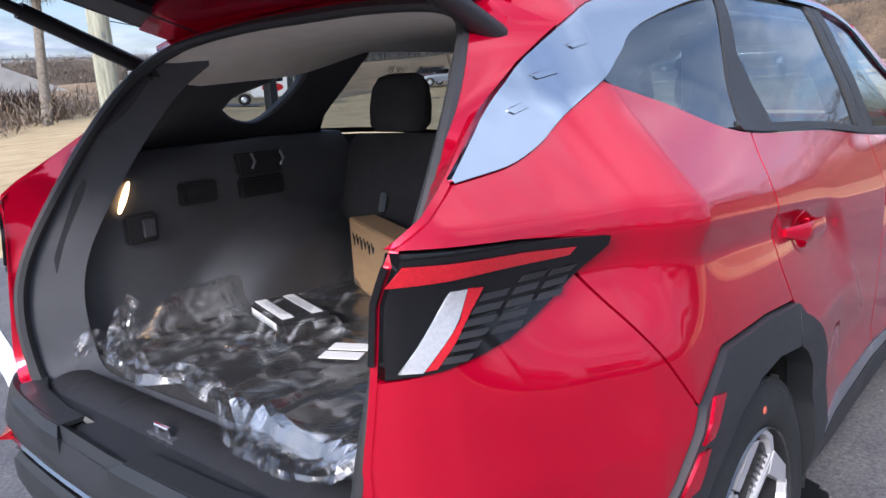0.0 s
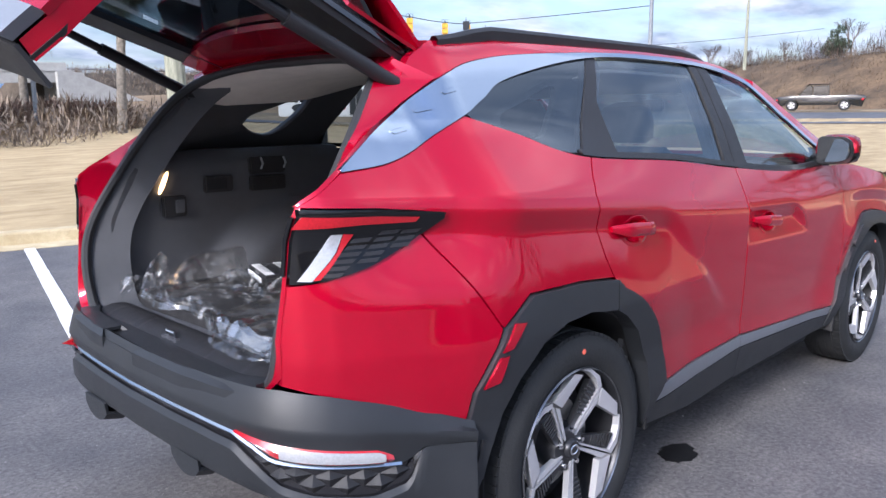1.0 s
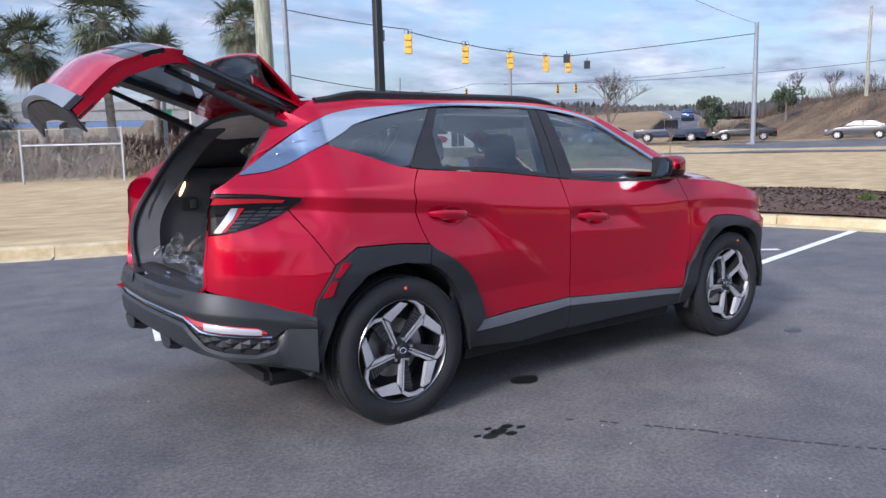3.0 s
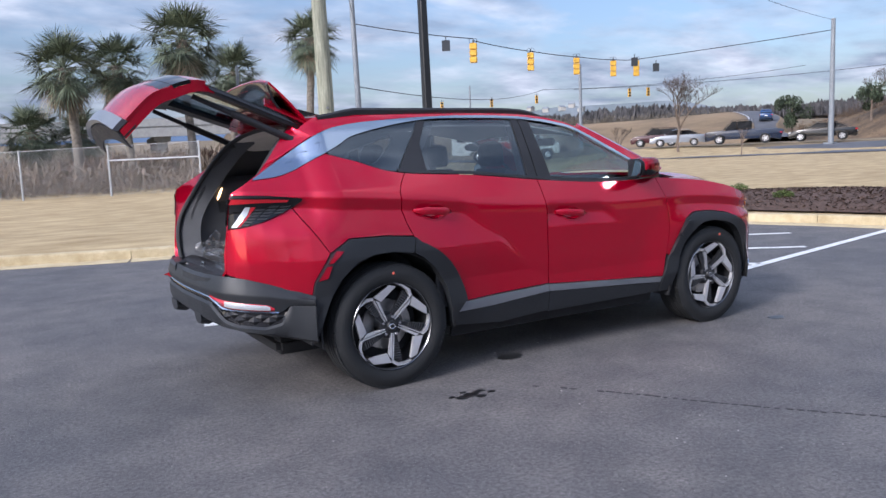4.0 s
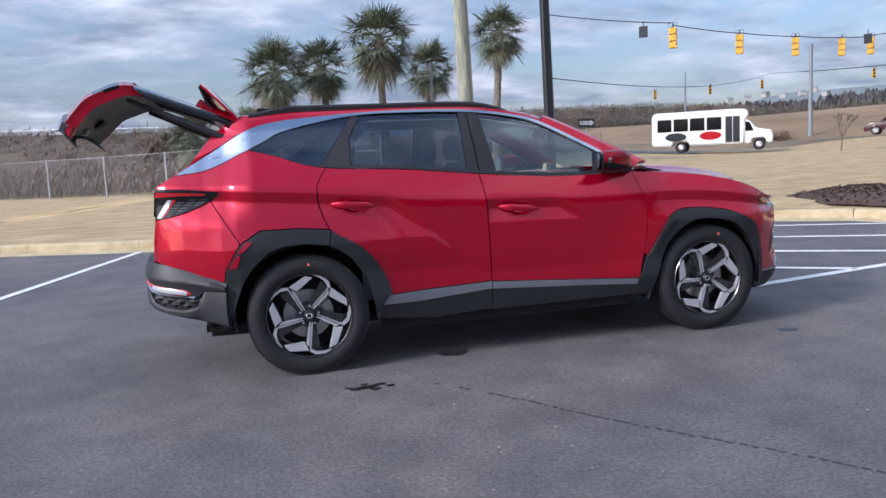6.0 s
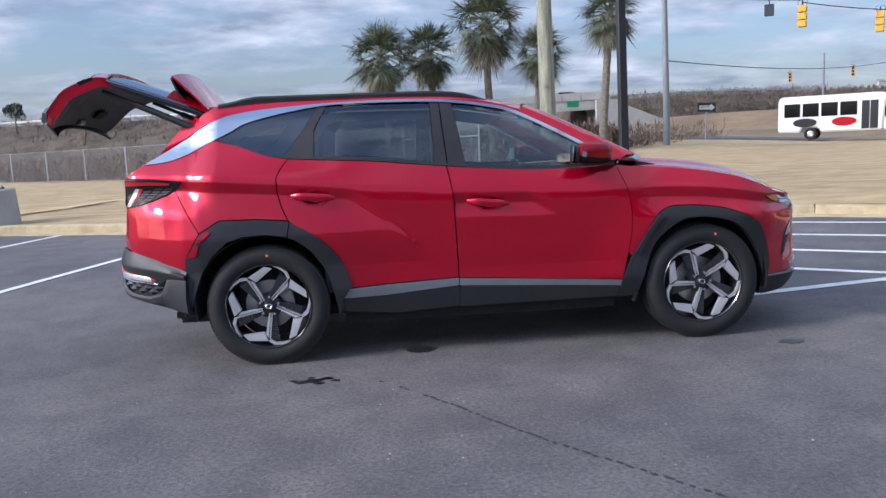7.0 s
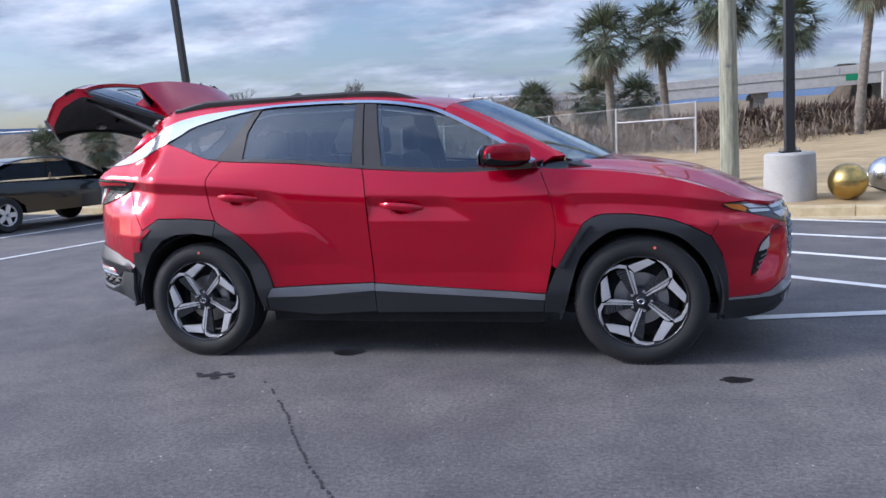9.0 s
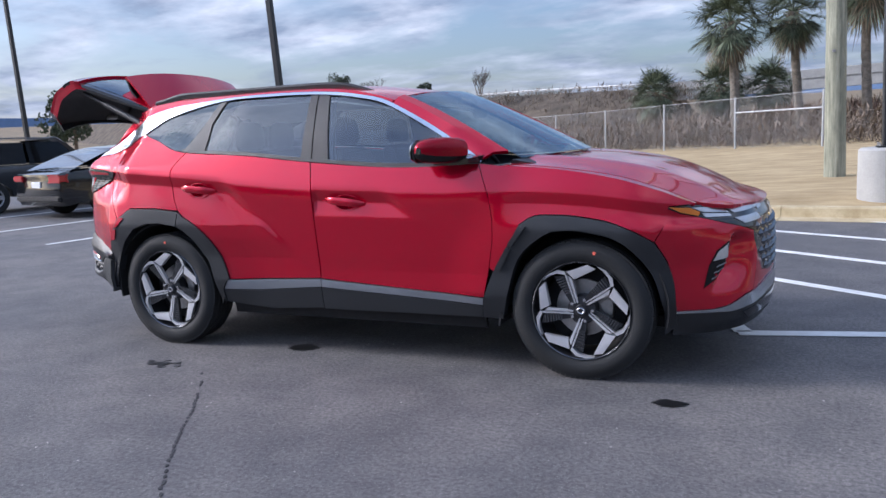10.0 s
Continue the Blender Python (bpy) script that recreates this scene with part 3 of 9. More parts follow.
# mulch bed behind the right-hand kerb
def build_mulch():
    rng = random.Random(2)
    bm = bmesh.new()
    rows = []
    for u in np.linspace(0, 1, 14):
        row = []
        for v in np.linspace(0, 1, 24):
            y = 6.9 - 8.6 * v
            x0 = float(np.interp(y, [-8, 1.4, 3.0, 4.5, 5.45, 6.9], [12.25, 10.4, 10.1, 9.7, 9.35, 9.6]))
            x = x0 + 5.2 * u * (0.35 + 0.65 * math.sin(math.pi * min(1, 0.12 + v)))
            row.append((x, y + 1.6 * u, max(0.16, terrain(x, y)) + 0.06 * smooth01(0, 0.08, u) - 0.01 + 0.10 * math.sin(math.pi * u) * math.sin(math.pi * min(1, v + 0.08)) + 0.015 * noise.noise((x * 5, y * 5, 1))))
        rows.append(row)
    grid(bm, rows)
    bmesh.ops.recalc_face_normals(bm, faces=bm.faces[:])
    bed = finish("mulch_bed", bm, MULCH)
    tagged(bed, "dark brown bark mulch bed behind the kerb", "mulch", kind="structure")
    bm = bmesh.new()
    pts = [v for r in rows for v in r]
    for k in range(5200):
        i, j = rng.randrange(13), rng.randrange(23)
        a, b = rng.random(), rng.random()
        p = Vector(rows[i][j]) * (1 - a) * (1 - b) + Vector(rows[i + 1][j]) * a * (1 - b) + Vector(rows[i][j + 1]) * (1 - a) * b + Vector(rows[i + 1][j + 1]) * a * b
        m = Matrix.Translation(p + Vector((0, 0, 0.01))) @ Euler((rng.uniform(-.6, .6), rng.uniform(-.6, .6), rng.uniform(0, 6.3))).to_matrix().to_4x4()
        l, w = rng.uniform(0.025, 0.06), rng.uniform(0.008, 0.018)
        vs = [bm.verts.new(m @ Vector(q)) for q in ((-l, -w, 0), (l, -w * 0.7, 0), (l, w * 0.7, 0.006), (-l, w, 0.008))]
        bm.faces.new(vs)
    chips = finish("mulch_chips", bm, MULCH, smooth=False)
    tagged(chips, "loose bark chips on the mulch bed", "mulch", kind="stuff")
    for x, y, s in ((11.2, 4.4, 0.8), (12.6, 6.5, 0.9), (10.9, 1.3, 0.9), (11.9, 2.3, 0.7)):
        bush = thing("low_shrub", "small yellow-green shrub in the mulch bed", "shrub", "mulch shrubs", at=(x, y, terrain(x, y) + 0.12))
        bm = bmesh.new()
        for k in range(420):
            a, r, h = rng.uniform(0, 6.3), rng.random() ** 0.6, rng.random()
            p = Vector((0.24 * s * r * math.cos(a), 0.24 * s * r * math.sin(a), 0.17 * s * h * (1.1 - 0.5 * r)))
            m = Matrix.Translation(p) @ Euler((rng.uniform(-1, 1), rng.uniform(-1, 1), a)).to_matrix().to_4x4()
            l, w = rng.uniform(0.02, 0.05), 0.008
            bm.faces.new([bm.verts.new(m @ Vector(q)) for q in ((-l, 0, 0), (0, -w, 0.002), (l, 0, 0), (0, w, 0.002))])
        part("foliage", bm, SHRUB, bush, smooth=False)


build_mulch()


# ---------------------------------------------------------------- poles and lamps
def lean(x, y, z, ax=0.0, ay=0.0):
    return Matrix.Translation((x, y, z)) @ Matrix.Rotation(radians(ay), 4, "Y") @ Matrix.Rotation(radians(ax), 4, "X")


def lamp_post(x, y, z, lx=0.0, ly=0.0, r=0.075, near=True):
    t = thing("parking_lot_lamp", "dark bronze square lamp pole on a round concrete base", "lamp post", "parking lot lamps")
    bm = bmesh.new()
    lathe(bm, [(0.0, 0.72), (0.33, 0.72), (0.36, 0.69), (0.37, 0.30), (0.375, -0.3)], 36, "Z")
    part("concrete_base", bm, CONCRETE, t)
    bm = bmesh.new()
    box(bm, -0.14, -0.14, 0.72, 0.14, 0.14, 0.745, 0.006)
    part("base_plate", bm, POLEBLACK, t)
    for sx in (-1, 1):
        for sy in (-1, 1):
            bm = bmesh.new()
            tube(bm, [(sx * 0.11, sy * 0.11, 0.74), (sx * 0.11, sy * 0.11, 0.79)], 0.014, 6)
            part("anchor_bolt", bm, STEEL, t)
    bm = bmesh.new()
    rows = []
    for h in (0.745, 4.0, 7.6):
        s = r * (1 - 0.25 * h / 8)
        rows.append([(s, s * 0.8, h), (s * 0.8, s, h), (-s * 0.8, s, h), (-s, s * 0.8, h), (-s, -s * 0.8, h), (-s * 0.8, -s, h), (s * 0.8, -s, h), (s, -s * 0.8, h)])
    grid(bm, rows, close=True)
    bmesh.ops.recalc_face_normals(bm, faces=bm.faces[:])
    part("pole", bm, POLEBLACK, t)
    bm = bmesh.new()
    box(bm, 0.1, -0.17, 7.5, 0.75, 0.17, 7.62, 0.02)
    part("lamp_head", bm, POLEBLACK, t)
    t.matrix_world = lean(x, y, z, lx, ly)


lamp_post(5.06, 7.30, 0.17, 0.6, -1.2)
lamp_post(-6.55, 9.95, 0.12, 1.5, -2.5)
lamp_post(-20.4, 14.2, 0.10, 1.0, -2.0)


def wood_pole(x, y, z, h, r, lx, ly, label):
    t = thing("utility_pole", label, "utility pole")
    bm = bmesh.new()
    tube(bm, [(0, 0, -0.3), (0.01, 0, h * 0.3), (0.0, 0.01, h * 0.6), (0, 0, h)], r, 20, r2=r * 0.7)
    part("shaft", bm, WOODPOLE, t)
    bm = bmesh.new()
    lathe(bm, [(0, -0.004), (0.03, -0.004), (0.03, 0.004)], 12)
    for v in bm.verts:
        v.co += Vector((-0.04, -r * 0.97, 2.2))
    part("pole_tag", bm, STEEL, t)
    t.matrix_world = lean(x, y, z, lx, ly)


wood_pole(88.0, 37.5, 6.6, 9.5, 0.20, 0, 1.0, "brown timber utility pole on top of the bank")
wood_pole(4.63, 11.0, 0.30, 9.5, 0.185, 0.5, -1.2, "greenish treated timber utility pole standing in the lawn")


def steel_pole(x, y, z, h, r, lx=0.0, ly=0.0, label="grey galvanised steel pole"):
    t = thing("steel_pole", label, "pole")
    bm = bmesh.new()
    tube(bm, [(0, 0, -0.3), (0, 0, h)], r, 16, r2=r * 0.7)
    part("shaft", bm, POLEGREY, t)
    bm = bmesh.new()
    box(bm, -r * 1.8, -r * 1.8, -0.1, r * 1.8, r * 1.8, 0.05, 0.02)
    part("foot_plate", bm, POLEGREY, t)
    t.matrix_world = lean(x, y, z, lx, ly)


steel_pole(19.0, 40.2, 0.75, 11.5, 0.21, 0, -1)
steel_pole(51.5, 28.8, 1.3, 8.9, 0.20, 0, 0)
steel_pole(66.6, 73.4, 1.4, 11.4, 0.26, 0, 0)
steel_pole(10.6, 38.0, 0.4, 6.4, 0.12, 0, 0)
for x, y, h in ((95, 24, 11.5), (60, 90, 9.5), (101, 12, 11)):
    steel_pole(x, y, 2.0, h, 0.16, 0, 0, "distant thin utility pole")


# ---------------------------------------------------------------- signals on span wires
def span(a, b, sag, r=0.03):
    a, b = Vector(a), Vector(b)
    bm = bmesh.new()
    tube(bm, [a.lerp(b, k) - Vector((0, 0, sag * 4 * k * (1 - k))) for k in np.linspace(0, 1, 16)], r, 5)
    o = finish("overhead_wire", bm, WIRE)
    tagged(o, "thin black overhead wire", "wire", "overhead wires", "")


def signal_head(x, y, z, turn, s=1.0, back=False):
    t = thing("traffic_signal", "yellow three-light traffic signal hanging from a span wire" if not back else "dark back of a box hanging from the span wire", "traffic light", "traffic signals")
    if not back:
        for k in range(3):
            bm = bmesh.new()
            box(bm, -0.20, -0.15, 0.33 - 0.36 * k, 0.20, 0.15, 0.66 - 0.36 * k, 0.03)
            sec = part("section", bm, SIGNALYELLOW, t)
            bm = bmesh.new()
            pts = [(0.16 * math.cos(a), -0.15, 0.495 - 0.36 * k + 0.16 * math.sin(a)) for a in np.linspace(0.2, 2.94, 10)]
            rows = [pts, [(a, -0.38, b - 0.02) for a, _, b in pts]]
            sheet(bm, rows, 0.012)
            part("visor", bm, SIGNALYELLOW, t)
            bm = bmesh.new()
            lathe(bm, [(0, -0.156), (0.14, -0.154), (0.14, -0.14)], 16)
            for v in bm.verts:
                v.co.z += 0.495 - 0.36 * k
            part("lens", bm, BLACKPAINT, t)
        bm = bmesh.new()
        tube(bm, [(0, 0, 0.64), (0, 0, 0.86)], 0.035, 8)
        for sx in (-1, 1):
            tube(bm, [(sx * 0.10 + 0.12 * math.cos(a) * sx, 0, 0.80 + 0.13 * math.sin(a)) for a in np.linspace(0, 2 * math.pi, 13)], 0.012, 5, caps=False)
        part("hanger", bm, WIRE, t)
    else:
        bm = bmesh.new()
        box(bm, -0.26, -0.05, -0.05, 0.26, 0.05, 0.62, 0.02)
        part("plate", bm, GREYP, t)
        bm = bmesh.new()
        tube(bm, [(0, 0, 0.6), (0, 0, 0.9)], 0.03, 6)
        part("hanger", bm, WIRE, t)
    t.matrix_world = pose(x, y, z, 0, 0, turn) @ Matrix.Diagonal((s, s, s, 1))


SIG = [(25.46, 36.57, 7.95), (31.18, 38.06, 7.77), (37.0, 40.0, 7.85), (42.25, 41.6, 8.0), (44.2, 41.0, 8.0)]
for x, y, z in SIG:
    signal_head(x, y, z - 0.25, 140, 1.15)
signal_head(24.0, 37.5, 8.1, -35, 1.0, True)
signal_head(43.2, 40.2, 8.0, -35, 1.0, True)
signal_head(47.5, 42.0, 7.9, -35, 1.0, True)
span((19.0, 40.2, 9.9), (25.46, 36.57, 8.75), 0.1)
for a, b in zip([(25.46, 36.57, 8.62)] + SIG[1:], SIG[1:] + [(51.5, 28.8, 8.8)]):
    span((a[0], a[1], a[2] + 0.62 if a[2] < 8.5 else a[2]), (b[0], b[1], b[2] + 0.6), 0.05)
for x, y, z in ((77, 96, 10.6), (86, 84, 10.7), (68, 96, 10.0), (60, 98, 9.6), (88, 82, 10.7)):
    signal_head(x, y, z - 0.6, -35, 1.2)
span((19.0, 40.2, 6.0), (80, 98, 12.0), 1.2)
span((80, 98, 12.0), (110, 70, 13.5), 0.8)
span((4.63, 11.0, 9.2), (51.5, 28.8, 10.1), 0.6, 0.012)
span((19.0, 40.2, 10.0), (4.63, 11.0, 8.6), 0.5, 0.014)
span((66, 74, 9.6), (120, 40, 13.5), 1.0)


# one-way sign
def road_sign(x, y, z, turn):
    t = thing("one_way_sign", "black and white one-way arrow sign on a steel post", "road sign")
    bm = bmesh.new()
    tube(bm, [(0, 0, -0.3), (0.05, 0, 1.82)], 0.025, 8)
    part("post", bm, POLEGREY, t)
    bm = bmesh.new()
    box(bm, -0.46, -0.06, 1.47, 0.46, -0.045, 1.82, 0.006)
    part("plate", bm, SIGNBLACK, t)
    bm = bmesh.new()
    prism(bm, [(-0.40, 1.57), (0.20, 1.57), (0.20, 1.51), (0.41, 1.645), (0.20, 1.78), (0.20, 1.72), (-0.40, 1.72)], -0.063, -0.0605)
    part("arrow", bm, WHITE, t)
    c = bpy.data.curves.new("word", "FONT")
    c.body = "ONE WAY"
    c.size, c.align_x, c.align_y, c.extrude = 0.13, "CENTER", "CENTER", 0.001
    tmp = new("word", c)
    dg = bpy.context.evaluated_depsgraph_get()
    me = bpy.data.meshes.new_from_object(tmp.evaluated_get(dg))
    bpy.data.objects.remove(tmp)
    me.transform(pose(-0.09, -0.066, 1.645, 90, 0, 0))
    me.materials.clear()
    me.materials.append(SIGNBLACK)
    w = new("lettering", me)
    w.parent = t
    t.matrix_world = pose(x, y, z, 0, 0, turn) @ Matrix.Diagonal((1.9, 1.9, 1.9, 1))


road_sign(25.6, 49.3, 0.35, 20)


# ---------------------------------------------------------------- decorative balls
def ball(x, y, z, r, material, label, tx, ty):
    t = thing("ornament_ball", label, "ornament", "ornament balls", at=(x, y, z))
    bm = bmesh.new()
    bmesh.ops.create_uvsphere(bm, u_segments=40, v_segments=24, radius=r)
    part("shell", bm, material, t)
    bm = bmesh.new()
    lathe(bm, [(0.0, r + 0.012), (0.035, r + 0.012), (0.045, r - 0.004), (0.045, r - 0.02)], 16)
    for v in bm.verts:
        v.co = Matrix.Rotation(radians(-60), 3, "Z") @ v.co
    part("cap", bm, SILLGREY, t)
    bm = bmesh.new()
    tube(bm, [(r * 0.85, 0.1, -0.05), (tx * 0.6, ty * 0.6, -r + 0.06), (tx, ty, -r + 0.02)], 0.008, 5)
    part("tether", bm, WIRE, t)


ball(5.78, 6.98, 0.44, 0.27, GOLD, "shiny gold ornament ball lying on the lawn", 1.1, -0.25)
ball(6.45, 7.50, 0.50, 0.27, SILVERBALL, "shiny silver ornament ball lying on the lawn", 0.9, -0.4)


# ---------------------------------------------------------------- chain-link fence
def build_fence():
    f = thing("chain_link_fence", "grey chain-link fence with steel posts and a gate panel", "fence")
    p0, d = Vector((5.06, 24.75)), Vector((-0.81, 0.585)).normalized()
    mesh_bm = bmesh.new()
    H = 1.85

    def base(p):
        return terrain(p.x, p.y) + 0.06
    n = 22
    pts = [p0 + d * 3.6 * i for i in range(n)]
    # the line turns away behind the gate
    for i, p in enumerate(pts):
        bm = bmesh.new()
        z = base(p)
        tube(bm, [(p.x, p.y, z - 0.2), (p.x, p.y, z + H + 0.06)], 0.035, 8)
        part("post", bm, FENCE, f)
    bm = bmesh.new()
    tube(bm, [(pts[0].x, pts[0].y, base(pts[0]) + H * 0.70), (pts[1].x, pts[1].y, base(pts[1]) + H * 0.72)], 0.028, 8)
    part("rail", bm, FENCE, f)
    bm = bmesh.new()
    tube(bm, [(p.x, p.y, base(p) + H + 0.02) for p in pts], 0.010, 6)
    part("top_wire", bm, FENCE, f)
    # diamond wires, crossing both ways
    L = 3.6 * (n - 1)
    w, step = 0.0048, 0.11
    for sgn in (-1, 1):
        s = -H
        while s < L + H:
            a0, a1 = s, s + H
            u0, z0, u1, z1 = a0, 0.0, a1, H
            if u0 < 0:
                z0, u0 = -a0, 0.0
            if u1 > L:
                z1, u1 = H - (a1 - L), L
            if u1 > u0:
                A, B = (p0 + d * u0), (p0 + d * u1)
                za, zb = (z0, z1) if sgn > 0 else (H - z0, H - z1)
                pa, pb = Vector((A.x, A.y, base(A) + za)), Vector((B.x, B.y, base(B) + zb))
                off = Vector((0, 0, w))
                mesh_bm.faces.new([mesh_bm.verts.new(q) for q in (pa - off, pb - off, pb + off, pa + off)])
                off = Vector((-d.y, d.x, 0)) * w
                mesh_bm.faces.new([mesh_bm.verts.new(q) for q in (pa - off, pb - off, pb + off, pa + off)])
            s += step
    net = finish("wire_mesh", mesh_bm, FENCE, f, smooth=False)
    net["kind"] = "stuff"


build_fence()


# ---------------------------------------------------------------- palms
def palm_mesh(seed, r, dead):
    """A crown of fan leaves: each a stalk and a fan of narrow blades."""
    rng = random.Random(seed)
    green, dry = bmesh.new(), bmesh.new()
    n = 58
    for i in range(n + dead):
        isdry = i >= n
        az = 2.39996 * i + rng.uniform(-0.3, 0.3)
        el = radians(82 - 140 * (i / n) ** 0.85 + rng.uniform(-10, 10)) if not isdry else radians(rng.uniform(-80, -48))
        bm = dry if isdry else green
        L = r * rng.uniform(0.46, 0.60) * (0.85 if isdry else 1.0)
        dirv = Vector((math.cos(az) * math.cos(el), math.sin(az) * math.cos(el), math.sin(el)))
        sidev = Vector((-math.sin(az), math.cos(az), 0))
        upv = dirv.cross(sidev) * -1
        hub = dirv * L * rng.uniform(0.82, 1.0) - Vector((0, 0, 0.06 * r))
        tube(bm, [dirv * 0.05, dirv * L * 0.5, hub], 0.020, 4, caps=False)
        # the rib bends down into the blade; narrow blades fan out from it
        nb = 26
        twist = rng.uniform(-0.5, 0.5)
        sv = (sidev * math.cos(twist) + upv * math.sin(twist)).normalized()
        for k in range(nb):
            f = (k / (nb - 1) - 0.5) * radians(rng.uniform(190, 230))
            bl = L * (1.08 - 0.36 * abs(f) / 1.9) * rng.uniform(0.78, 1.12)
            v = (dirv * math.cos(f) + sv * math.sin(f)).normalized()
            drop = (0.10 if not isdry else 0.4) + 0.30 * rng.random() ** 2
            mid = hub + v * bl * 0.55 + upv * 0.06 * bl * math.cos(f)
            tip = hub + v * bl - Vector((0, 0, bl * drop))
            wv = v.cross(upv)
            wv = (wv if wv.length > 0.1 else sidev).normalized() * 0.0125 * r
            a = [bm.verts.new(q) for q in (hub - wv * 0.4, hub + wv * 0.4, mid + wv, mid - wv)]
            bm.faces.new(a)
            t = bm.verts.new(tip)
            bm.faces.new((a[3], a[2], t))
    return green, dry


def palm(x, y, top, r, seed, tr=0.19, lx=0.0, ly=0.0, dead=15):
    z = terrain(x, y)
    t = thing("palm_tree", "tall fan palm with a rough trunk and hanging dry leaves" if top > 5 else "low fan palm with a full green crown", "palm tree", "palms")
    h = top - z
    rng = random.Random(seed)
    bm = bmesh.new()
    rows = []
    for k in np.linspace(0, 1, 26):
        rr = tr * (1.15 - 0.25 * k + 0.35 * smooth01(0.78, 0.97, k)) * (1 + 0.07 * (int(k * 25) % 2))
        cx = 0.25 * math.sin(k * 2.2 + seed)
        rows.append([(cx - 0.25 * math.sin(seed) + rr * math.cos(a) * rng.uniform(0.93, 1.07), rr * math.sin(a) * rng.uniform(0.93, 1.07), -0.3 + (h + 0.3) * k) for a in np.linspace(0, 2 * math.pi, 13)[:-1]])
    grid(bm, rows, close=True)
    bmesh.ops.recalc_face_normals(bm, faces=bm.faces[:])
    part("trunk", bm, TRUNK, t)
    # old leaf bases below the crown
    bm = bmesh.new()
    for k in range(50):
        a, zz = rng.uniform(0, 6.3), h - rng.uniform(0.1, 1.3)
        rr = tr * 1.3
        p = Vector((0.25 * math.sin(2.0 + seed) - 0.25 * math.sin(seed) + rr * math.cos(a), rr * math.sin(a), zz))
        o = Vector((math.cos(a), math.sin(a), 0.9)) * 0.22
        tube(bm, [p, p + o], 0.028, 4, r2=0.012)
    tagged(part("boot_fringe", bm, DEADLEAF, t), kind="stuff")
    g, d = palm_mesh(seed, r, dead)
    off = Vector((0.25 * math.sin(2.2 + seed) - 0.25 * math.sin(seed), 0, h))
    for b in (g, d):
        for v in b.verts:
            v.co += off
    part("crown", g, LEAF, t, smooth=False)
    part("dry_skirt", d, DEADLEAF, t, smooth=False)
    t.matrix_world = lean(x, y, z, lx, ly)


for a in ((1.75, 33.8, 5.95, 2.15, 1), (4.65, 36.9, 6.5, 2.1, 2), (7.5, 35.6, 7.7, 2.55, 3), (11.4, 42.0, 6.95, 2.15, 4), (12.8, 33.4, 7.75, 1.9, 5),
          (-3.3, 42.0, 3.3, 1.9, 6), (0.6, 44.0, 3.6, 2.1, 7), (3.6, 45.0, 3.5, 2.0, 8), (-26.5, 28.6, 2.0, 1.4, 9), (-25.0, 30.5, 2.1, 1.4, 10)):
    palm(*a)


# loose grit on the paving
def build_grit():
    rng = random.Random(17)
    bm = bmesh.new()
    for _ in range(420):
        x, y = rng.uniform(-3.5, 6.0), rng.uniform(-4.9, 0.5)
        s = rng.uniform(0.002, 0.0055)
        r = bmesh.ops.create_icosphere(bm, subdivisions=1, radius=s)
        m = Matrix.Translation((x, y, s * 0.3))
        for v in r["verts"]:
            v.co = m @ Vector((v.co.x * rng.uniform(0.8, 1.4), v.co.y * rng.uniform(0.8, 1.4), v.co.z * 0.6))
    g = finish("loose_grit", bm, GRIT, smooth=False)
    tagged(g, "pale grit scattered on the asphalt", "grit", kind="stuff")


build_grit()


# ---------------------------------------------------------------- the red SUV
# x forward from the rear axle, y to the car's left, z up; wheelbase 2.755
WB, WR = 2.755, 0.368


def lerp_keys(z, keys):
    if z <= keys[0][0]:
        return keys[0][1]
    for (a, u), (b, v) in zip(keys, keys[1:]):
        if z <= b:
            return u + (v - u) * (z - a) / (b - a)
    return keys[-1][1]


TAIL_PLAN = [(-0.96, 0.47), (-0.93, 0.545), (-0.90, 0.612), (-0.87, 0.672), (-0.84, 0.717), (-0.78, 0.768), (-0.70, 0.815), (-0.60, 0.862), (-0.475, 0.907), (-0.38, 0.925)]


def plan(x):
    """Half width of the body at its widest height."""
    w = 0.925
    if x < -0.38:
        w = lerp_keys(x, TAIL_PLAN)
    if x > 2.95:
        w -= 0.33 * min(1.25, (x - 2.95) / 0.6) ** 2.2
    return w


CREASE = curve([(-0.9, 1.17), (-0.46, 1.148), (0.09, 1.108), (0.73, 1.045), (1.2, 1.012), (1.9, 0.990), (2.3, 0.995), (2.8, 0.972), (3.3, 0.90)], 8)


def crease(x):
    """Height of the shoulder line."""
    return lerp_keys(x, CREASE)


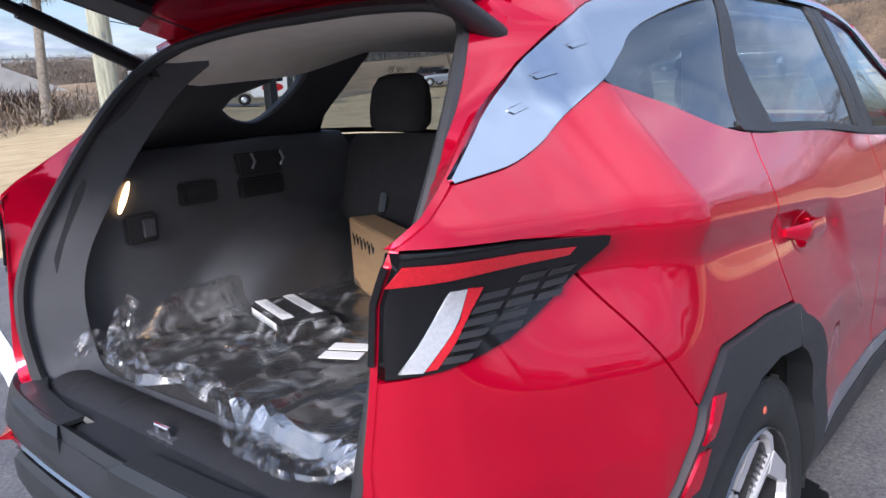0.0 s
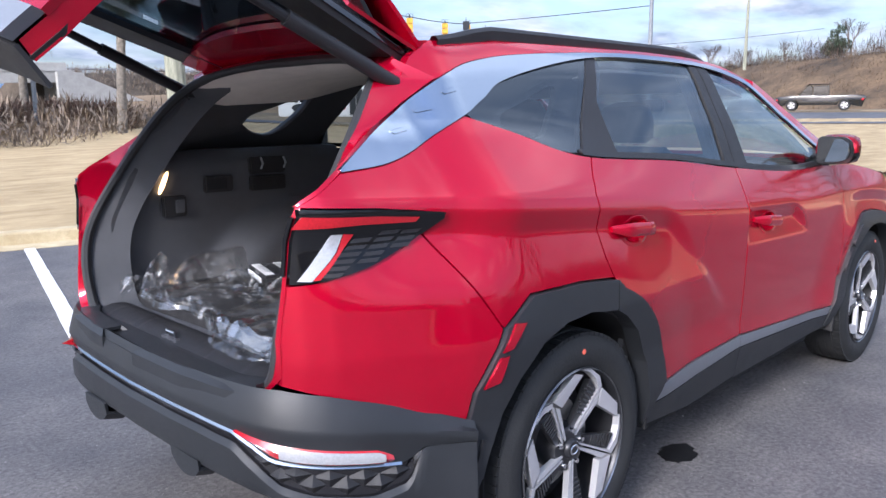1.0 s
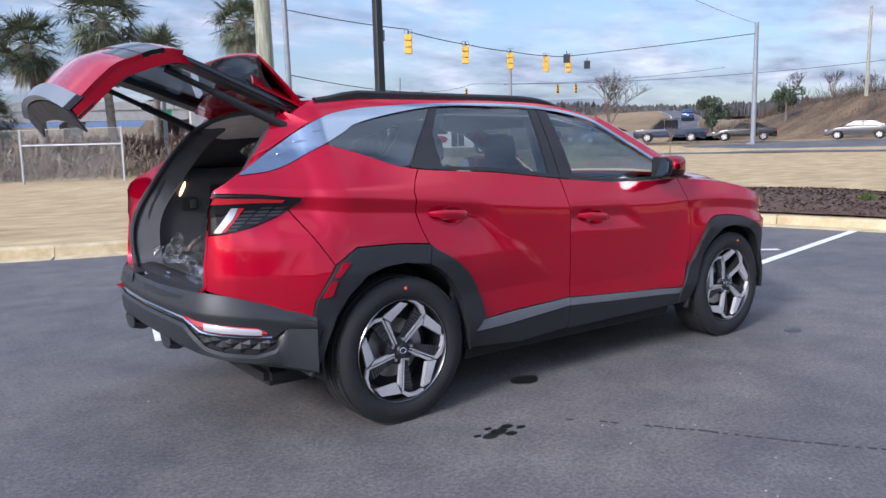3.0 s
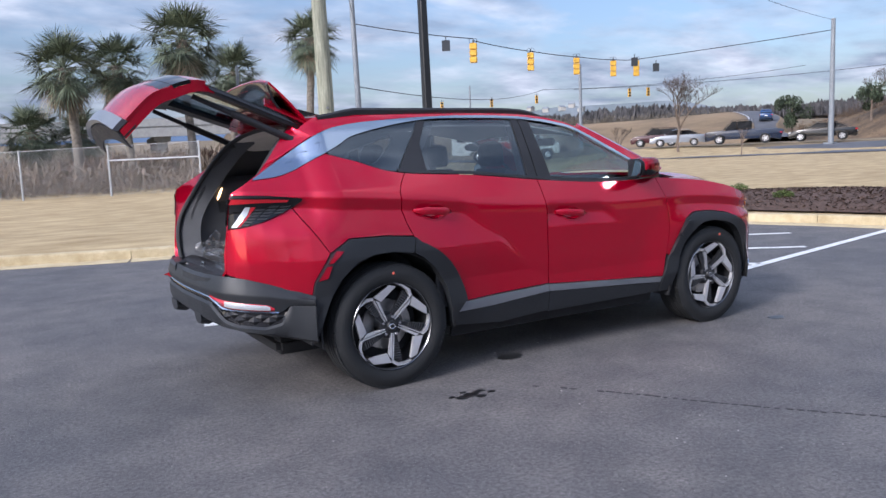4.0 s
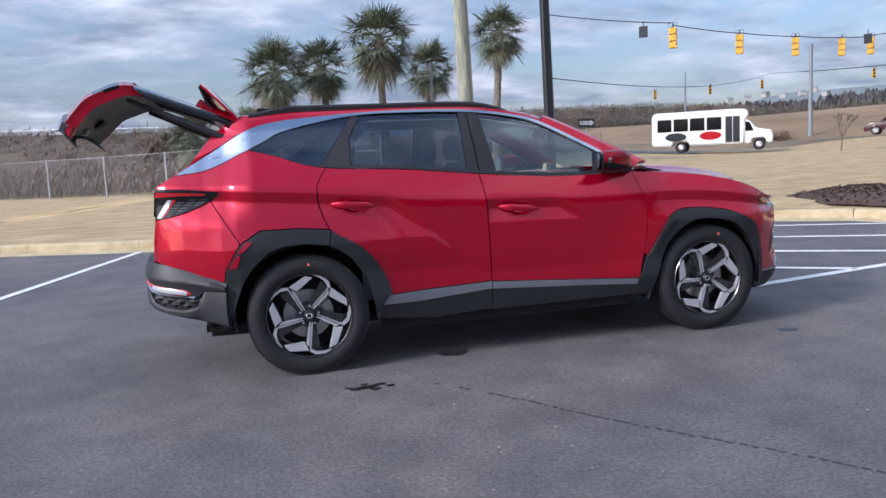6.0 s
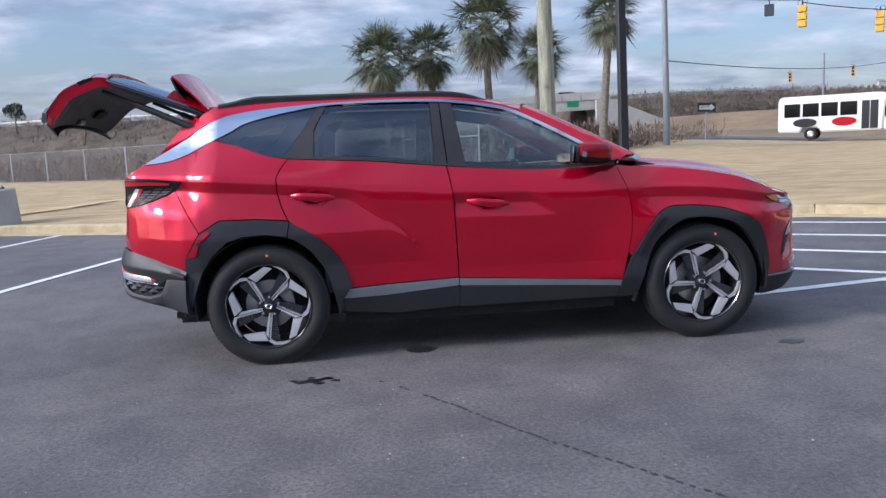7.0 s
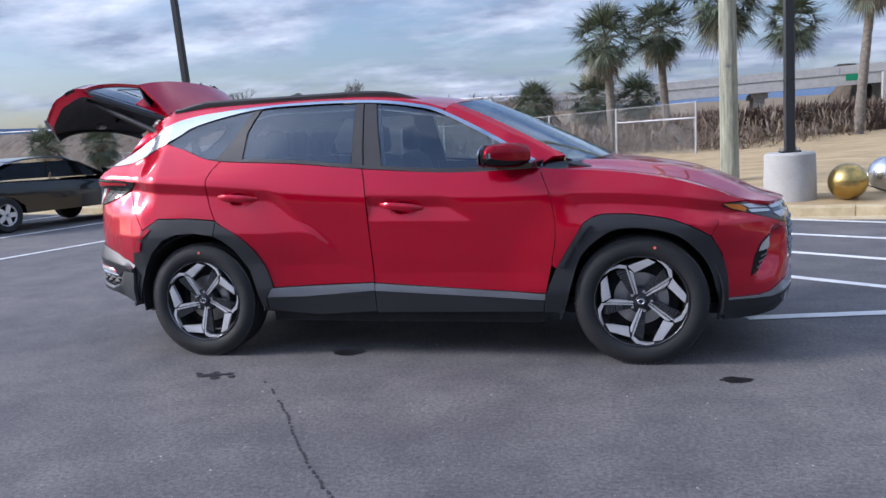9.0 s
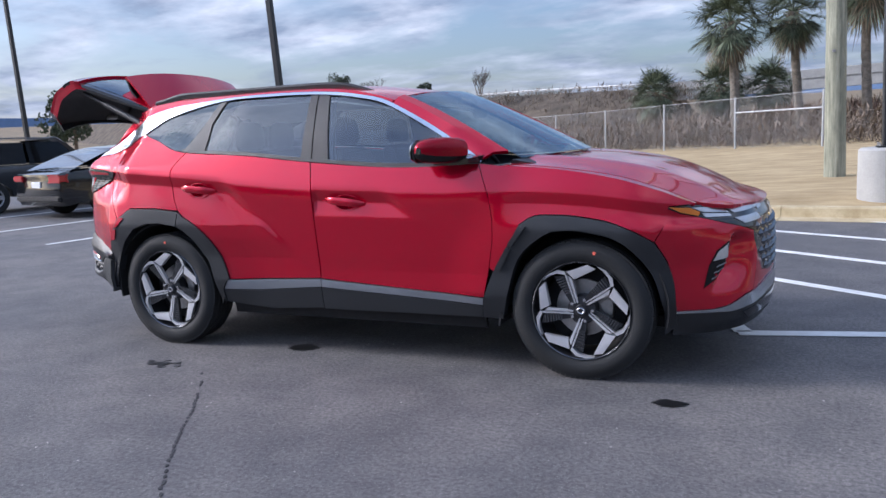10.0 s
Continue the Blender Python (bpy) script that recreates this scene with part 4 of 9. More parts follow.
def side_raw(x, z):
    w = plan(x)
    zc = crease(x)
    low = [(0.20, -0.075), (0.32, -0.05), (0.44, -0.03)]
    # swelling facet (looks up) and hollow facet (looks down)
    swell = low + [(0.60, -0.030), (0.72, -0.010), (0.80, -0.003), (zc - 0.060, -0.036), (zc, -0.016)]
    hollow = low + [(0.54, -0.034), (0.64, -0.026), (0.76, -0.020), (zc - 0.06, -0.012), (zc, -0.014)]
    up = [(zc + 0.035, -0.026), (1.34, -0.132), (1.40, -0.160), (1.50, -0.212), (1.57, -0.258), (1.62, -0.315), (1.66, -0.40)]
    a, b = lerp_keys(z, swell + up), lerp_keys(z, hollow + up)
    # rear door facet edge runs down and forward, front door has a short one
    k = smooth01(-0.030, 0.030, (x - 0.55) * 0.66 + (z - 1.03) * 0.75)
    k *= 1 - smooth01(2.25, 2.6, x)
    if x > 1.17:
        f = (x - 1.62) * 0.6 + (z - 1.0) * 0.8
        g = smooth01(0.83, 0.88, z + (x - 1.2) * 0.03)
        k = 1 - (1 - smooth01(-0.026, 0.026, f)) * g
        k *= 1 - smooth01(2.25, 2.6, x)
    y = w + a + (b - a) * k
    # wheel arch swellings
    for cx in (0.0, WB):
        d = math.hypot(x - cx, z - WR)
        y += 0.022 * smooth01(0.80, 0.50, d) * smooth01(0.25, 0.45, z)
    y -= 0.068 * smooth01(0.92, 1.12, z) * smooth01(-0.26, -0.47, x) * smooth01(-0.88, -0.52, x)
    # the cabin narrows towards the tail and the screen
    if z > 1.18:
        h = min(1.0, (z - 1.18) / 0.2)
        y -= 0.060 * h * smooth01(0.65, -0.30, x) * (1 - 0.45 * smooth01(-0.35, -0.66, x))
        y -= 0.055 * h * smooth01(1.2, 2.3, x)
    return y


def side(x, z):
    s = 0.0
    for dx, dz in ((0, 0), (0.004, 0.004), (-0.004, 0.004), (0.004, -0.004), (-0.004, -0.004)):
        s += side_raw(x + dx, z + dz)
    return s / 5


def crown(x, z):
    """The roof edge rises a little over the doors."""
    return 0.016 * smooth01(1.40, 1.55, z) * smooth01(-0.40, 0.0, x) * smooth01(1.85, 1.30, x)


def inset(poly, g):
    """Draw an outline in by g all round, for the shut lines."""
    P = [np.array(p) for i, p in enumerate(poly) if np.hypot(p[0] - poly[i - 1][0], p[1] - poly[i - 1][1]) > 1e-4]
    n = len(P)
    area = sum(P[i][0] * P[(i + 1) % n][1] - P[(i + 1) % n][0] * P[i][1] for i in range(n))
    out = []
    for i in range(n):
        a, b = P[i] - P[i - 1], P[(i + 1) % n] - P[i]
        na, nb = np.array([-a[1], a[0]]) / np.linalg.norm(a), np.array([-b[1], b[0]]) / np.linalg.norm(b)
        v = na + nb
        v = v / max(0.5, np.linalg.norm(v) ** 2 / 2) * g * (1 if area > 0 else -1)
        out.append((float(P[i][0] + v[0]), float(P[i][1] + v[1])))
    return out


def panel(name, poly, material, parent, s=-1, thick=0.022, res=0.032, off=0.0, label="", hole=None):
    if s > 0 and res < 0.02:
        res = 0.04
    """A body panel: an outline in (x, z), cut into a fine sheet, laid on the body's side, with a turned-in edge."""
    poly = inset(poly, 0.0012) if material is RED else poly
    # large panels are cut along the shoulder line, so that it stays crisp
    follow = res < 0.045 and material is RED
    if follow:
        dense = []
        for p, q in zip(poly, poly[1:] + poly[:1]):
            n = max(1, int(math.hypot(q[0] - p[0], q[1] - p[1]) / 0.04))
            dense += [(p[0] + (q[0] - p[0]) * k / n, p[1] + (q[1] - p[1]) * k / n) for k in range(n)]
        poly = [(a, b - crease(a)) for a, b in dense]
    bm = bmesh.new()
    vs = [bm.verts.new((a, 0, b)) for a, b in poly]
    f = bm.faces.new(vs)
    xs, zs = [p[0] for p in poly], [p[1] for p in poly]
    cuts = []
    for lo, hi, no in ((min(xs), max(xs), (1, 0, 0)), (min(zs), max(zs), (0, 0, 1))):
        n = max(1, int((hi - lo) / (res if no[2] else max(res, 0.02))))
        at = [lo + (hi - lo) * i / n for i in range(1, n)]
        if follow and no[2]:
            knots = [z for z in (-0.066, -0.060, -0.054, -0.005, 0.0, 0.005, 0.030, 0.035, 0.040) if lo < z < hi]
            at = sorted([z for z in at if all(abs(z - k) > 0.006 for k in knots)] + knots)
        cuts += [(z, no) for z in at]
    for z, no in cuts:
        bmesh.ops.bisect_plane(bm, geom=bm.verts[:] + bm.edges[:] + bm.faces[:], dist=1e-6, plane_co=Vector(no) * z, plane_no=no)
    if follow:
        for v in bm.verts:
            v.co.z += crease(v.co.x)
    if hole:
        cx, cz, rx, rz = hole
        gone = [f for f in bm.faces if math.hypot((f.calc_center_median().x - cx) / rx, (f.calc_center_median().z - cz) / rz) < 0.97]
        bmesh.ops.delete(bm, geom=gone, context="FACES")
    nor = {}
    for v in bm.verts:
        x, z = v.co.x, v.co.z
        v.co.z += crown(x, z)
        y = side(x, z) + off
        h = 0.008
        dx = (side(x + h, z) - side(x - h, z)) / (2 * h)
        dz = (side(x, z + h) - side(x, z - h)) / (2 * h)
        nor[v] = Vector((-dx, s, -dz)).normalized() * (-1 if off < -0.03 else 1)
        v.co.y = s * y
    rim = [tuple(e.verts) for e in bm.edges if len(e.link_faces) == 1]
    first = list(bm.faces)
    cache = {}

    def dup(v, d):
        if (v, d) not in cache:
            cache[(v, d)] = bm.verts.new((v.co.x, v.co.y - s * d, v.co.z))
        return cache[(v, d)]
    for a, b in rim:
        bm.faces.new((dup(a, 0.0), dup(b, 0.0), dup(b, thick), dup(a, thick)))
    bmesh.ops.recalc_face_normals(bm, faces=[f for f in bm.faces if f not in set(first)])
    bm.normal_update()
    # the outer sheet looks outwards, inner linings look into the cabin
    want = s * (-1 if off < -0.03 else 1)
    for f in first:
        if f.normal.y * want < 0:
            f.normal_flip()
    bm.normal_update()
    out = [nor[v] if v in nor else v.normal.copy() for v in bm.verts]
    return finish(name, bm, material, parent, label, True, normals=out)


def arch(cx, r, a0, a1, n=18, zc=WR, squash=1.0):
    return [(cx + r * math.cos(radians(a)), zc + squash * r * math.sin(radians(a))) for a in np.linspace(a0, a1, n)]


def strip_poly(top, low):
    return list(top) + list(low)[::-1]


CHROME_TOP = curve([(-0.71, 1.262), (-0.50, 1.385), (-0.29, 1.505), (-0.08, 1.546), (0.36, 1.578), (0.75, 1.588), (1.12, 1.578), (1.40, 1.545), (1.607, 1.50), (1.90, 1.355), (2.235, 1.155)], 5)
CHROME_LOW = curve([(-0.71, 1.256), (-0.57, 1.272), (-0.46, 1.308), (-0.37, 1.352), (-0.285, 1.391), (-0.18, 1.440), (-0.06, 1.488), (0.36, 1.560), (0.75, 1.571), (1.12, 1.561), (1.40, 1.527), (1.60, 1.482), (1.885, 1.338), (2.21, 1.150)], 5)
BELT = curve([(-0.71, 1.254), (-0.57, 1.270), (-0.46, 1.306), (-0.37, 1.350), (-0.285, 1.388)], 5)[:-1] + curve([(-0.285, 1.388), (-0.12, 1.340), (0.13, 1.262), (0.65, 1.225), (1.15, 1.172), (1.70, 1.132), (2.22, 1.140)], 5)


def clip_curve(c, x0, x1):
    P = sorted(c)
    xs = [p[0] for p in P]
    zs = [p[1] for p in P]
    mid = [p for p in P if x0 < p[0] < x1]
    return [(x0, float(np.interp(x0, xs, zs)))] + mid + [(x1, float(np.interp(x1, xs, zs)))]


# outline of the tail: where the body side ends at the hatch opening
TAIL = [(-0.875, 0.735), (-0.89, 0.86), (-0.885, 0.99), (-0.835, 1.178), (-0.71, 1.254)]


def opening(n=64):
    """The hatch opening: a closed loop in the raked tail plane, seen from behind, from the bottom middle round by the right."""
    half = curve([(-0.862, 0.0, 0.690), (-0.862, -0.30, 0.692), (-0.860, -0.53, 0.700), (-0.858, -0.595, 0.745), (-0.856, -0.630, 0.86),
                  (-0.838, -0.645, 0.96), (-0.795, -0.645, 1.06), (-0.710, -0.640, 1.19), (-0.620, -0.620, 1.32), (-0.530, -0.585, 1.435), (-0.45, -0.53, 1.510), (-0.395, -0.42, 1.550), (-0.365, -0.20, 1.572), (-0.355, 0.0, 1.576)], 8)
    half = resample(half, n)
    return half + [(x, -y, z) for x, y, z in half[-2:0:-1]]


FRONT_ARCH = [(2.445, 0.822), (2.490, 0.852), (2.525, 0.866)] + curve([(2.56, 0.872), (2.70, 0.869), (2.82, 0.854), (2.91, 0.836), (3.02, 0.796), (3.10, 0.752)], 4)


def build_suv():
    car = thing("suv", "glossy red compact SUV with its tailgate raised, parked on asphalt", "car")
    shell = []
    for s in (-1, 1):
        # quarter panel with the red bumper corner below the lamp
        quarter = [p for p in clip_curve(BELT, -0.71, 0.125)] + [(0.165, 1.258), (0.118, 1.20), (0.092, 1.15), (0.095, 1.05), (0.118, 0.965), (0.150, 0.893)] \
            + [(-0.03, 0.909), (-0.255, 0.911), (-0.335, 0.862), (-0.374, 0.840), (-0.5275, 1.0955)] + [(-0.486, 1.128), (-0.480, 1.146), (-0.66, 1.168), (-0.84, 1.180)]
        panel("quarter_panel", quarter, RED, car, s, res=0.0145)
        corner = [(-0.5305, 1.0935), (-0.3765, 0.838), (-0.47, 0.682), (-0.482, 0.600), (-0.62, 0.650), (-0.79, 0.712), (-0.876, 0.742), (-0.874, 0.86), (-0.858, 0.990), (-0.80, 1.000), (-0.70, 1.026), (-0.60, 1.064)]
        panel("bumper_corner", corner, RED, car, s, res=0.02)
        # doors
        rear = [(0.168, 1.256)] + [p for p in clip_curve(BELT, 0.18, 1.128)] + [(1.140, 1.12), (1.158, 1.00), (1.175, 0.60), (1.178, 0.485)] \
            + [(0.90, 0.475), (0.497, 0.458)] + arch(0, 0.52, 12, 68, 12) + [(0.154, 0.893), (0.122, 0.965), (0.099, 1.05), (0.096, 1.15), (0.122, 1.20)]
        panel("rear_door", rear, RED, car, s, res=0.0145, hole=(0.3175, 1.017, 0.075, 0.040) if s < 0 else None)
        front = [p for p in clip_curve(BELT, 1.133, 2.20)] + [(2.225, 1.08), (2.265, 0.98), (2.288, 0.84), (2.287, 0.735), (2.262, 0.58), (2.225, 0.416)] \
            + [(1.80, 0.440), (1.182, 0.482), (1.180, 0.60), (1.162, 1.00), (1.145, 1.12)]
        panel("front_door", front, RED, car, s, res=0.0145, hole=(1.3875, 0.9345, 0.075, 0.040) if s < 0 else None)
        # front wing
        wing = curve([(2.205, 1.140), (2.30, 1.128), (2.45, 1.118), (2.70, 1.092), (2.95, 1.045), (3.15, 0.982), (3.235, 0.945), (3.31, 0.915)], 4) + [(3.25, 0.909), (3.192, 0.906), (3.165, 0.80), (3.128, 0.736)] \
            + FRONT_ARCH[::-1] + [(2.288, 0.562), (2.2635, 0.58), (2.2885, 0.735), (2.2895, 0.84), (2.2665, 0.98), (2.2265, 1.08)]
        panel("front_wing", wing, RED, car, s)
        # sill: silver blade over black cladding
        panel("sill_blade", [(0.50, 0.452), (1.178, 0.479), (1.178, 0.432), (0.72, 0.395), (0.46, 0.392)], SILLGREY, car, s, off=0.004)
        panel("sill_blade", [(1.183, 0.476), (2.222, 0.411), (2.214, 0.372), (1.183, 0.43)], SILLGREY, car, s, off=0.004)
        panel("sill_cladding", [(0.455, 0.388), (0.72, 0.391), (1.178, 0.428), (1.178, 0.300), (0.80, 0.275), (0.46, 0.305)], CLAD, car, s, off=0.006)
        panel("sill_cladding", [(1.183, 0.426), (2.213, 0.368), (2.205, 0.300), (1.183, 0.292)], CLAD, car, s, off=0.006)
        panel("under_sill", [(0.46, 0.300), (0.80, 0.270), (1.18, 0.29), (2.20, 0.296), (2.20, 0.22), (0.46, 0.22)], UNDER, car, s, off=-0.05)
        # wheel arch cladding
        ra = [(-0.480, 0.595), (-0.466, 0.683), (-0.369, 0.838), (-0.332, 0.857), (-0.253, 0.906), (-0.03, 0.904), (0.158, 0.886)]
        ri = [(0.140, 0.795), (0.0, 0.815), (-0.12, 0.808), (-0.22, 0.775), (-0.315, 0.690), (-0.375, 0.60), (-0.420, 0.49), (-0.46, 0.36), (-0.49, 0.35)]
        panel("arch_cladding", ra + ri, CLAD, car, s, off=0.012, thick=0.06, label="charcoal plastic wheel arch cladding")
        rf = [(0.163, 0.884)] + arch(0, 0.525, 68, 10, 12) + [(0.50, 0.455), (0.455, 0.39), (0.455, 0.305), (0.425, 0.305)] + [(0.405, 0.43), (0.372, 0.565), (0.28, 0.700), (0.20, 0.765), (0.146, 0.793)]
        panel("arch_cladding", rf, CLAD, car, s, off=0.012, thick=0.06)
        fa = [(2.222, 0.405), (2.285, 0.558)] + [(x, z - 0.004) for x, z in FRONT_ARCH] + curve([(3.128, 0.730), (3.185, 0.63), (3.215, 0.53), (3.224, 0.44), (3.228, 0.30)], 4)
        fi = [(3.17, 0.25)] + curve([(3.172, 0.38), (3.130, 0.54), (3.057, 0.655), (2.95, 0.745), (2.815, 0.783), (2.69, 0.792), (2.575, 0.765), (2.43, 0.637), (2.357, 0.418)], 4) + [(2.325, 0.30), (2.21, 0.300)]
        panel("arch_cladding", fa + fi, CLAD, car, s, off=0.012, thick=0.06)
        for q in ([(-0.452, 0.690), (-0.405, 0.768), (-0.375, 0.772), (-0.40, 0.700)], [(-0.398, 0.780), (-0.345, 0.850), (-0.30, 0.845), (-0.365, 0.785)]):
            panel("arch_insert", q, RED, car, s, off=0.018, thick=0.01)
        for q in ([(2.300, 0.580), (2.372, 0.700), (2.395, 0.690), (2.335, 0.575)], [(2.378, 0.715), (2.450, 0.808), (2.485, 0.812), (2.402, 0.702)]):
            panel("arch_insert", q, CLAD, car, s, off=0.024, thick=0.015)
        # mud flaps
        bm = bmesh.new()
        sheet(bm, [[(-0.432 - 0.016 * k, s * (y - 0.004 * k), 0.545 - 0.053 * k) for y in (0.74, 0.83, 0.925)] for k in range(5)], 0.012)
        part("mud_flap", bm, PLASTIC, car)
        bm = bmesh.new()
        sheet(bm, [[(2.345 - 0.012 * k, s * y, 0.47 - 0.07 * k) for y in (0.72, 0.80, 0.90)] for k in range(4)], 0.012)
        part("mud_flap", bm, PLASTIC, car)
        # glasshouse
        panel("chrome_trim", strip_poly(clip_curve(CHROME_TOP, -0.71, 2.22), clip_curve(CHROME_LOW, -0.71, 2.22)), SATIN, car, s, off=0.006, thick=0.012, label="satin silver window surround")
        for fx, fz in ((-0.335, 1.455), (-0.425, 1.405), (-0.515, 1.350)):
            panel("pillar_fin", [(fx, fz), (fx + 0.040, fz + 0.010), (fx + 0.052, fz + 0.002), (fx + 0.010, fz - 0.007)], SATIN, car, s, off=0.0095, thick=0.012, res=0.05)
        qg = clip_curve(CHROME_LOW, -0.276, 0.352)
        panel("quarter_glass", qg + [(0.350, 1.548), (0.132, 1.273)] + clip_curve(BELT, -0.270, 0.125)[::-1][1:-1], PRIVACY, car, s, off=-0.004, thick=0.004)
        panel("pillar_trim", [(0.136, 1.266), (0.32, 1.255), (0.325, 1.43), (0.405, 1.556), (0.356, 1.554)], PLASTIC, car, s, off=0.0, thick=0.03)
        panel("rear_door_glass", [(0.325, 1.253), (0.65, 1.232), (1.055, 1.190), (1.052, 1.556), (0.75, 1.566), (0.41, 1.556), (0.331, 1.428)], PRIVACY, car, s, off=-0.008, thick=0.004)
        panel("pillar_trim", [(1.060, 1.190), (1.134, 1.181), (1.108, 1.556), (1.057, 1.557)], PLASTIC, car, s, off=0.0, thick=0.03)
        panel("pillar_trim", [(1.142, 1.180), (1.255, 1.168), (1.192, 1.548), (1.116, 1.556)], PLASTIC, car, s, off=0.0, thick=0.03)
        panel("front_door_glass", [(1.258, 1.165), (1.70, 1.138), (2.02, 1.142), (2.06, 1.222), (1.885, 1.332), (1.60, 1.476), (1.40, 1.520), (1.196, 1.546)], GLASS, car, s, off=-0.008, thick=0.004)
        panel("mirror_sail", [(2.025, 1.142), (2.19, 1.150), (2.065, 1.220)], PLASTIC, car, s, off=0.0, thick=0.03)
        bt = [(x, z + 0.004) for x, z in clip_curve(BELT, 0.13, 2.18)]
        panel("belt_trim", bt + [(x, z + 0.019) for x, z in bt][::-1], PLASTIC, car, s, off=0.004, thick=0.02)
        # roof side, above the chrome
        top = clip_curve(CHROME_TOP, -0.44, 1.62)
        up = [(x, float(np.interp(x, [-0.44, -0.38, -0.30], [1.470, 1.548, 1.598])) if x < 1.0 else 1.598 - 0.14 * (x - 1.0) ** 2 * 1.6) for x, z in top]
        up = [(x, max(z0 + 0.014, z)) for (x, z), (_, z0) in zip(up, top)]
        panel("roof_side", strip_poly(up, top), RED, car, s, thick=0.03)
        # windscreen pillar
        base = clip_curve(CHROME_TOP, 1.62, 2.22)
        base = resample(base, 10)
        rows = [[], [], []]
        for i, (x, z) in enumerate(base):
            k = i / 9
            y = side(x, z)
            rows[0].append((x, s * y, z))
            rows[1].append((x + 0.03 + 0.03 * k, s * (y - 0.018), z + 0.035 + 0.0 * k))
            rows[2].append((x + 0.05 + 0.08 * k, s * (y - 0.062), z + 0.05 - 0.012 * k))
        bm = bmesh.new()
        sheet(bm, rows, 0.02)
        part("screen_pillar", bm, RED, car)
    return car


BONNET_Z = curve([(2.34, 1.130), (2.55, 1.118), (2.80, 1.085), (3.0, 1.042), (3.2, 0.970), (3.31, 0.920), (3.46, 0.893)], 4)
BONNET_Y = curve([(2.34, 0.84), (2.7, 0.838), (3.0, 0.818), (3.2, 0.790), (3.31, 0.765), (3.40, 0.715), (3.46, 0.665)], 4)


def build_roof(car):
    xs = list(np.linspace(-0.33, 1.63, 22))

    def edge_z(x):
        z = 1.598 if x < 1.0 else max(1.598 - 0.224 * (x - 1.0) ** 2, 1.50)
        return z + crown(x, z)

    def mid_z(x):
        return lerp_keys(x, [(-0.4, 1.614), (0.0, 1.652), (0.5, 1.670), (0.9, 1.664), (1.3, 1.632), (1.7, 1.562)])
    rows = []
    for x in xs:
        ye, ze = side(x, edge_z(x) - crown(x, 1.6)), edge_z(x)
        row = []
        for k in np.linspace(-1, 1, 25):
            row.append((x + (0.10 * (1 - k * k) if x > 1.0 else 0) * smooth01(1.0, 1.63, x), ye * k, ze + (mid_z(x) - ze) * (1 - abs(k) ** 3.0)))
        rows.append(row)
    bm = bmesh.new()
    sheet(bm, [r[::-1] for r in rows], 0.02)
    part("roof", bm, RED, car)
    # inside lining
    rows = []
    for x in list(np.linspace(-0.365, -0.15, 6)) + list(np.linspace(-0.05, 1.62, 18)):
        w = side(x, 1.50) - 0.05
        zt = lerp_keys(x, [(-0.365, 1.580), (-0.30, 1.562), (-0.2, 1.556), (0.0, 1.566), (0.5, 1.590), (1.2, 1.575), (1.62, 1.50)])
        drop = lerp_keys(x, [(-0.365, 0.085), (-0.2, 0.110), (0.1, 0.105), (0.45, 0.045), (1.62, 0.03)])
        rows.append([(x - 0.10 * smooth01(0.2, -0.3, x) * abs(k) ** 3, w * k, zt - 0.012 - drop * abs(k) ** 3.2) for k in np.linspace(-1, 1, 25)])
    bm = bmesh.new()
    sheet(bm, rows, 0.008)
    part("headliner", bm, LINER, car, "beige cloth headliner")
    # rails
    for s in (-1, 1):
        pts = []
        for x in np.linspace(-0.27, 1.52, 24):
            h = 0.002 + 0.030 * smooth01(-0.27, -0.02, x) * smooth01(1.52, 1.22, x)
            pts.append((x, s * 0.575, edge_z(x) + 0.004 + h))
        bm = bmesh.new()
        rows = []
        for x, y, z in pts:
            rows.append([(x, y - 0.014, z - 0.034), (x, y - 0.018, z - 0.006), (x, y - 0.009, z + 0.006), (x, y + 0.009, z + 0.006), (x, y + 0.018, z - 0.006), (x, y + 0.014, z - 0.034)])
        grid(bm, rows)
        bmesh.ops.holes_fill(bm, edges=[e for e in bm.edges if len(e.link_faces) == 1])
        bmesh.ops.recalc_face_normals(bm, faces=bm.faces[:])
        part("roof_rail", bm, PLASTIC, car, "black raised roof rail")
    # aerial fin
    bm = bmesh.new()
    prism(bm, [(-0.20, 1.622), (0.02, 1.640), (-0.08, 1.668), (-0.17, 1.690), (-0.205, 1.685)], -0.018, 0.018, bevel=0.006)
    part("aerial_fin", bm, BLACKPAINT, car)
    # windscreen
    rows = []
    for i in range(12):
        k = i / 11
        row = []
        for u in np.linspace(-1, 1, 15):
            ye = 0.60 + 0.10 * k
            x = 1.665 + 0.73 * k + (0.10 + 0.10 * k) * (1 - u * u)
            z = 1.530 - 0.375 * k ** 1.08 + (0.045 - 0.02 * k) * (1 - u * u)
            row.append((x, ye * u, z))
        rows.append(row)
    bm = bmesh.new()
    sheet(bm, rows, 0.005)
    part("windscreen", bm, GLASS, car)
    # scuttle with wipers
    bm = bmesh.new()
    sheet(bm, [[(2.36 + d + 0.20 * (1 - u * u), 0.78 * u, 1.135 - 0.012 * j) for u in np.linspace(-1, 1, 15)] for j, d in enumerate((0.0, 0.06, 0.13))], 0.02)
    part("scuttle", bm, PLASTIC, car)
    for y0, y1 in ((-0.50, 0.02), (0.12, 0.62)):
        bm = bmesh.new()
        tube(bm, [(2.50 + 0.13 * (1 - (y / 0.75) ** 2), y, 1.150) for y in np.linspace(y0, y1, 8)], 0.009, 6)
        part("wiper", bm, PLASTIC, car)
    # bonnet, in stations from the scuttle to the nose
    rows = []
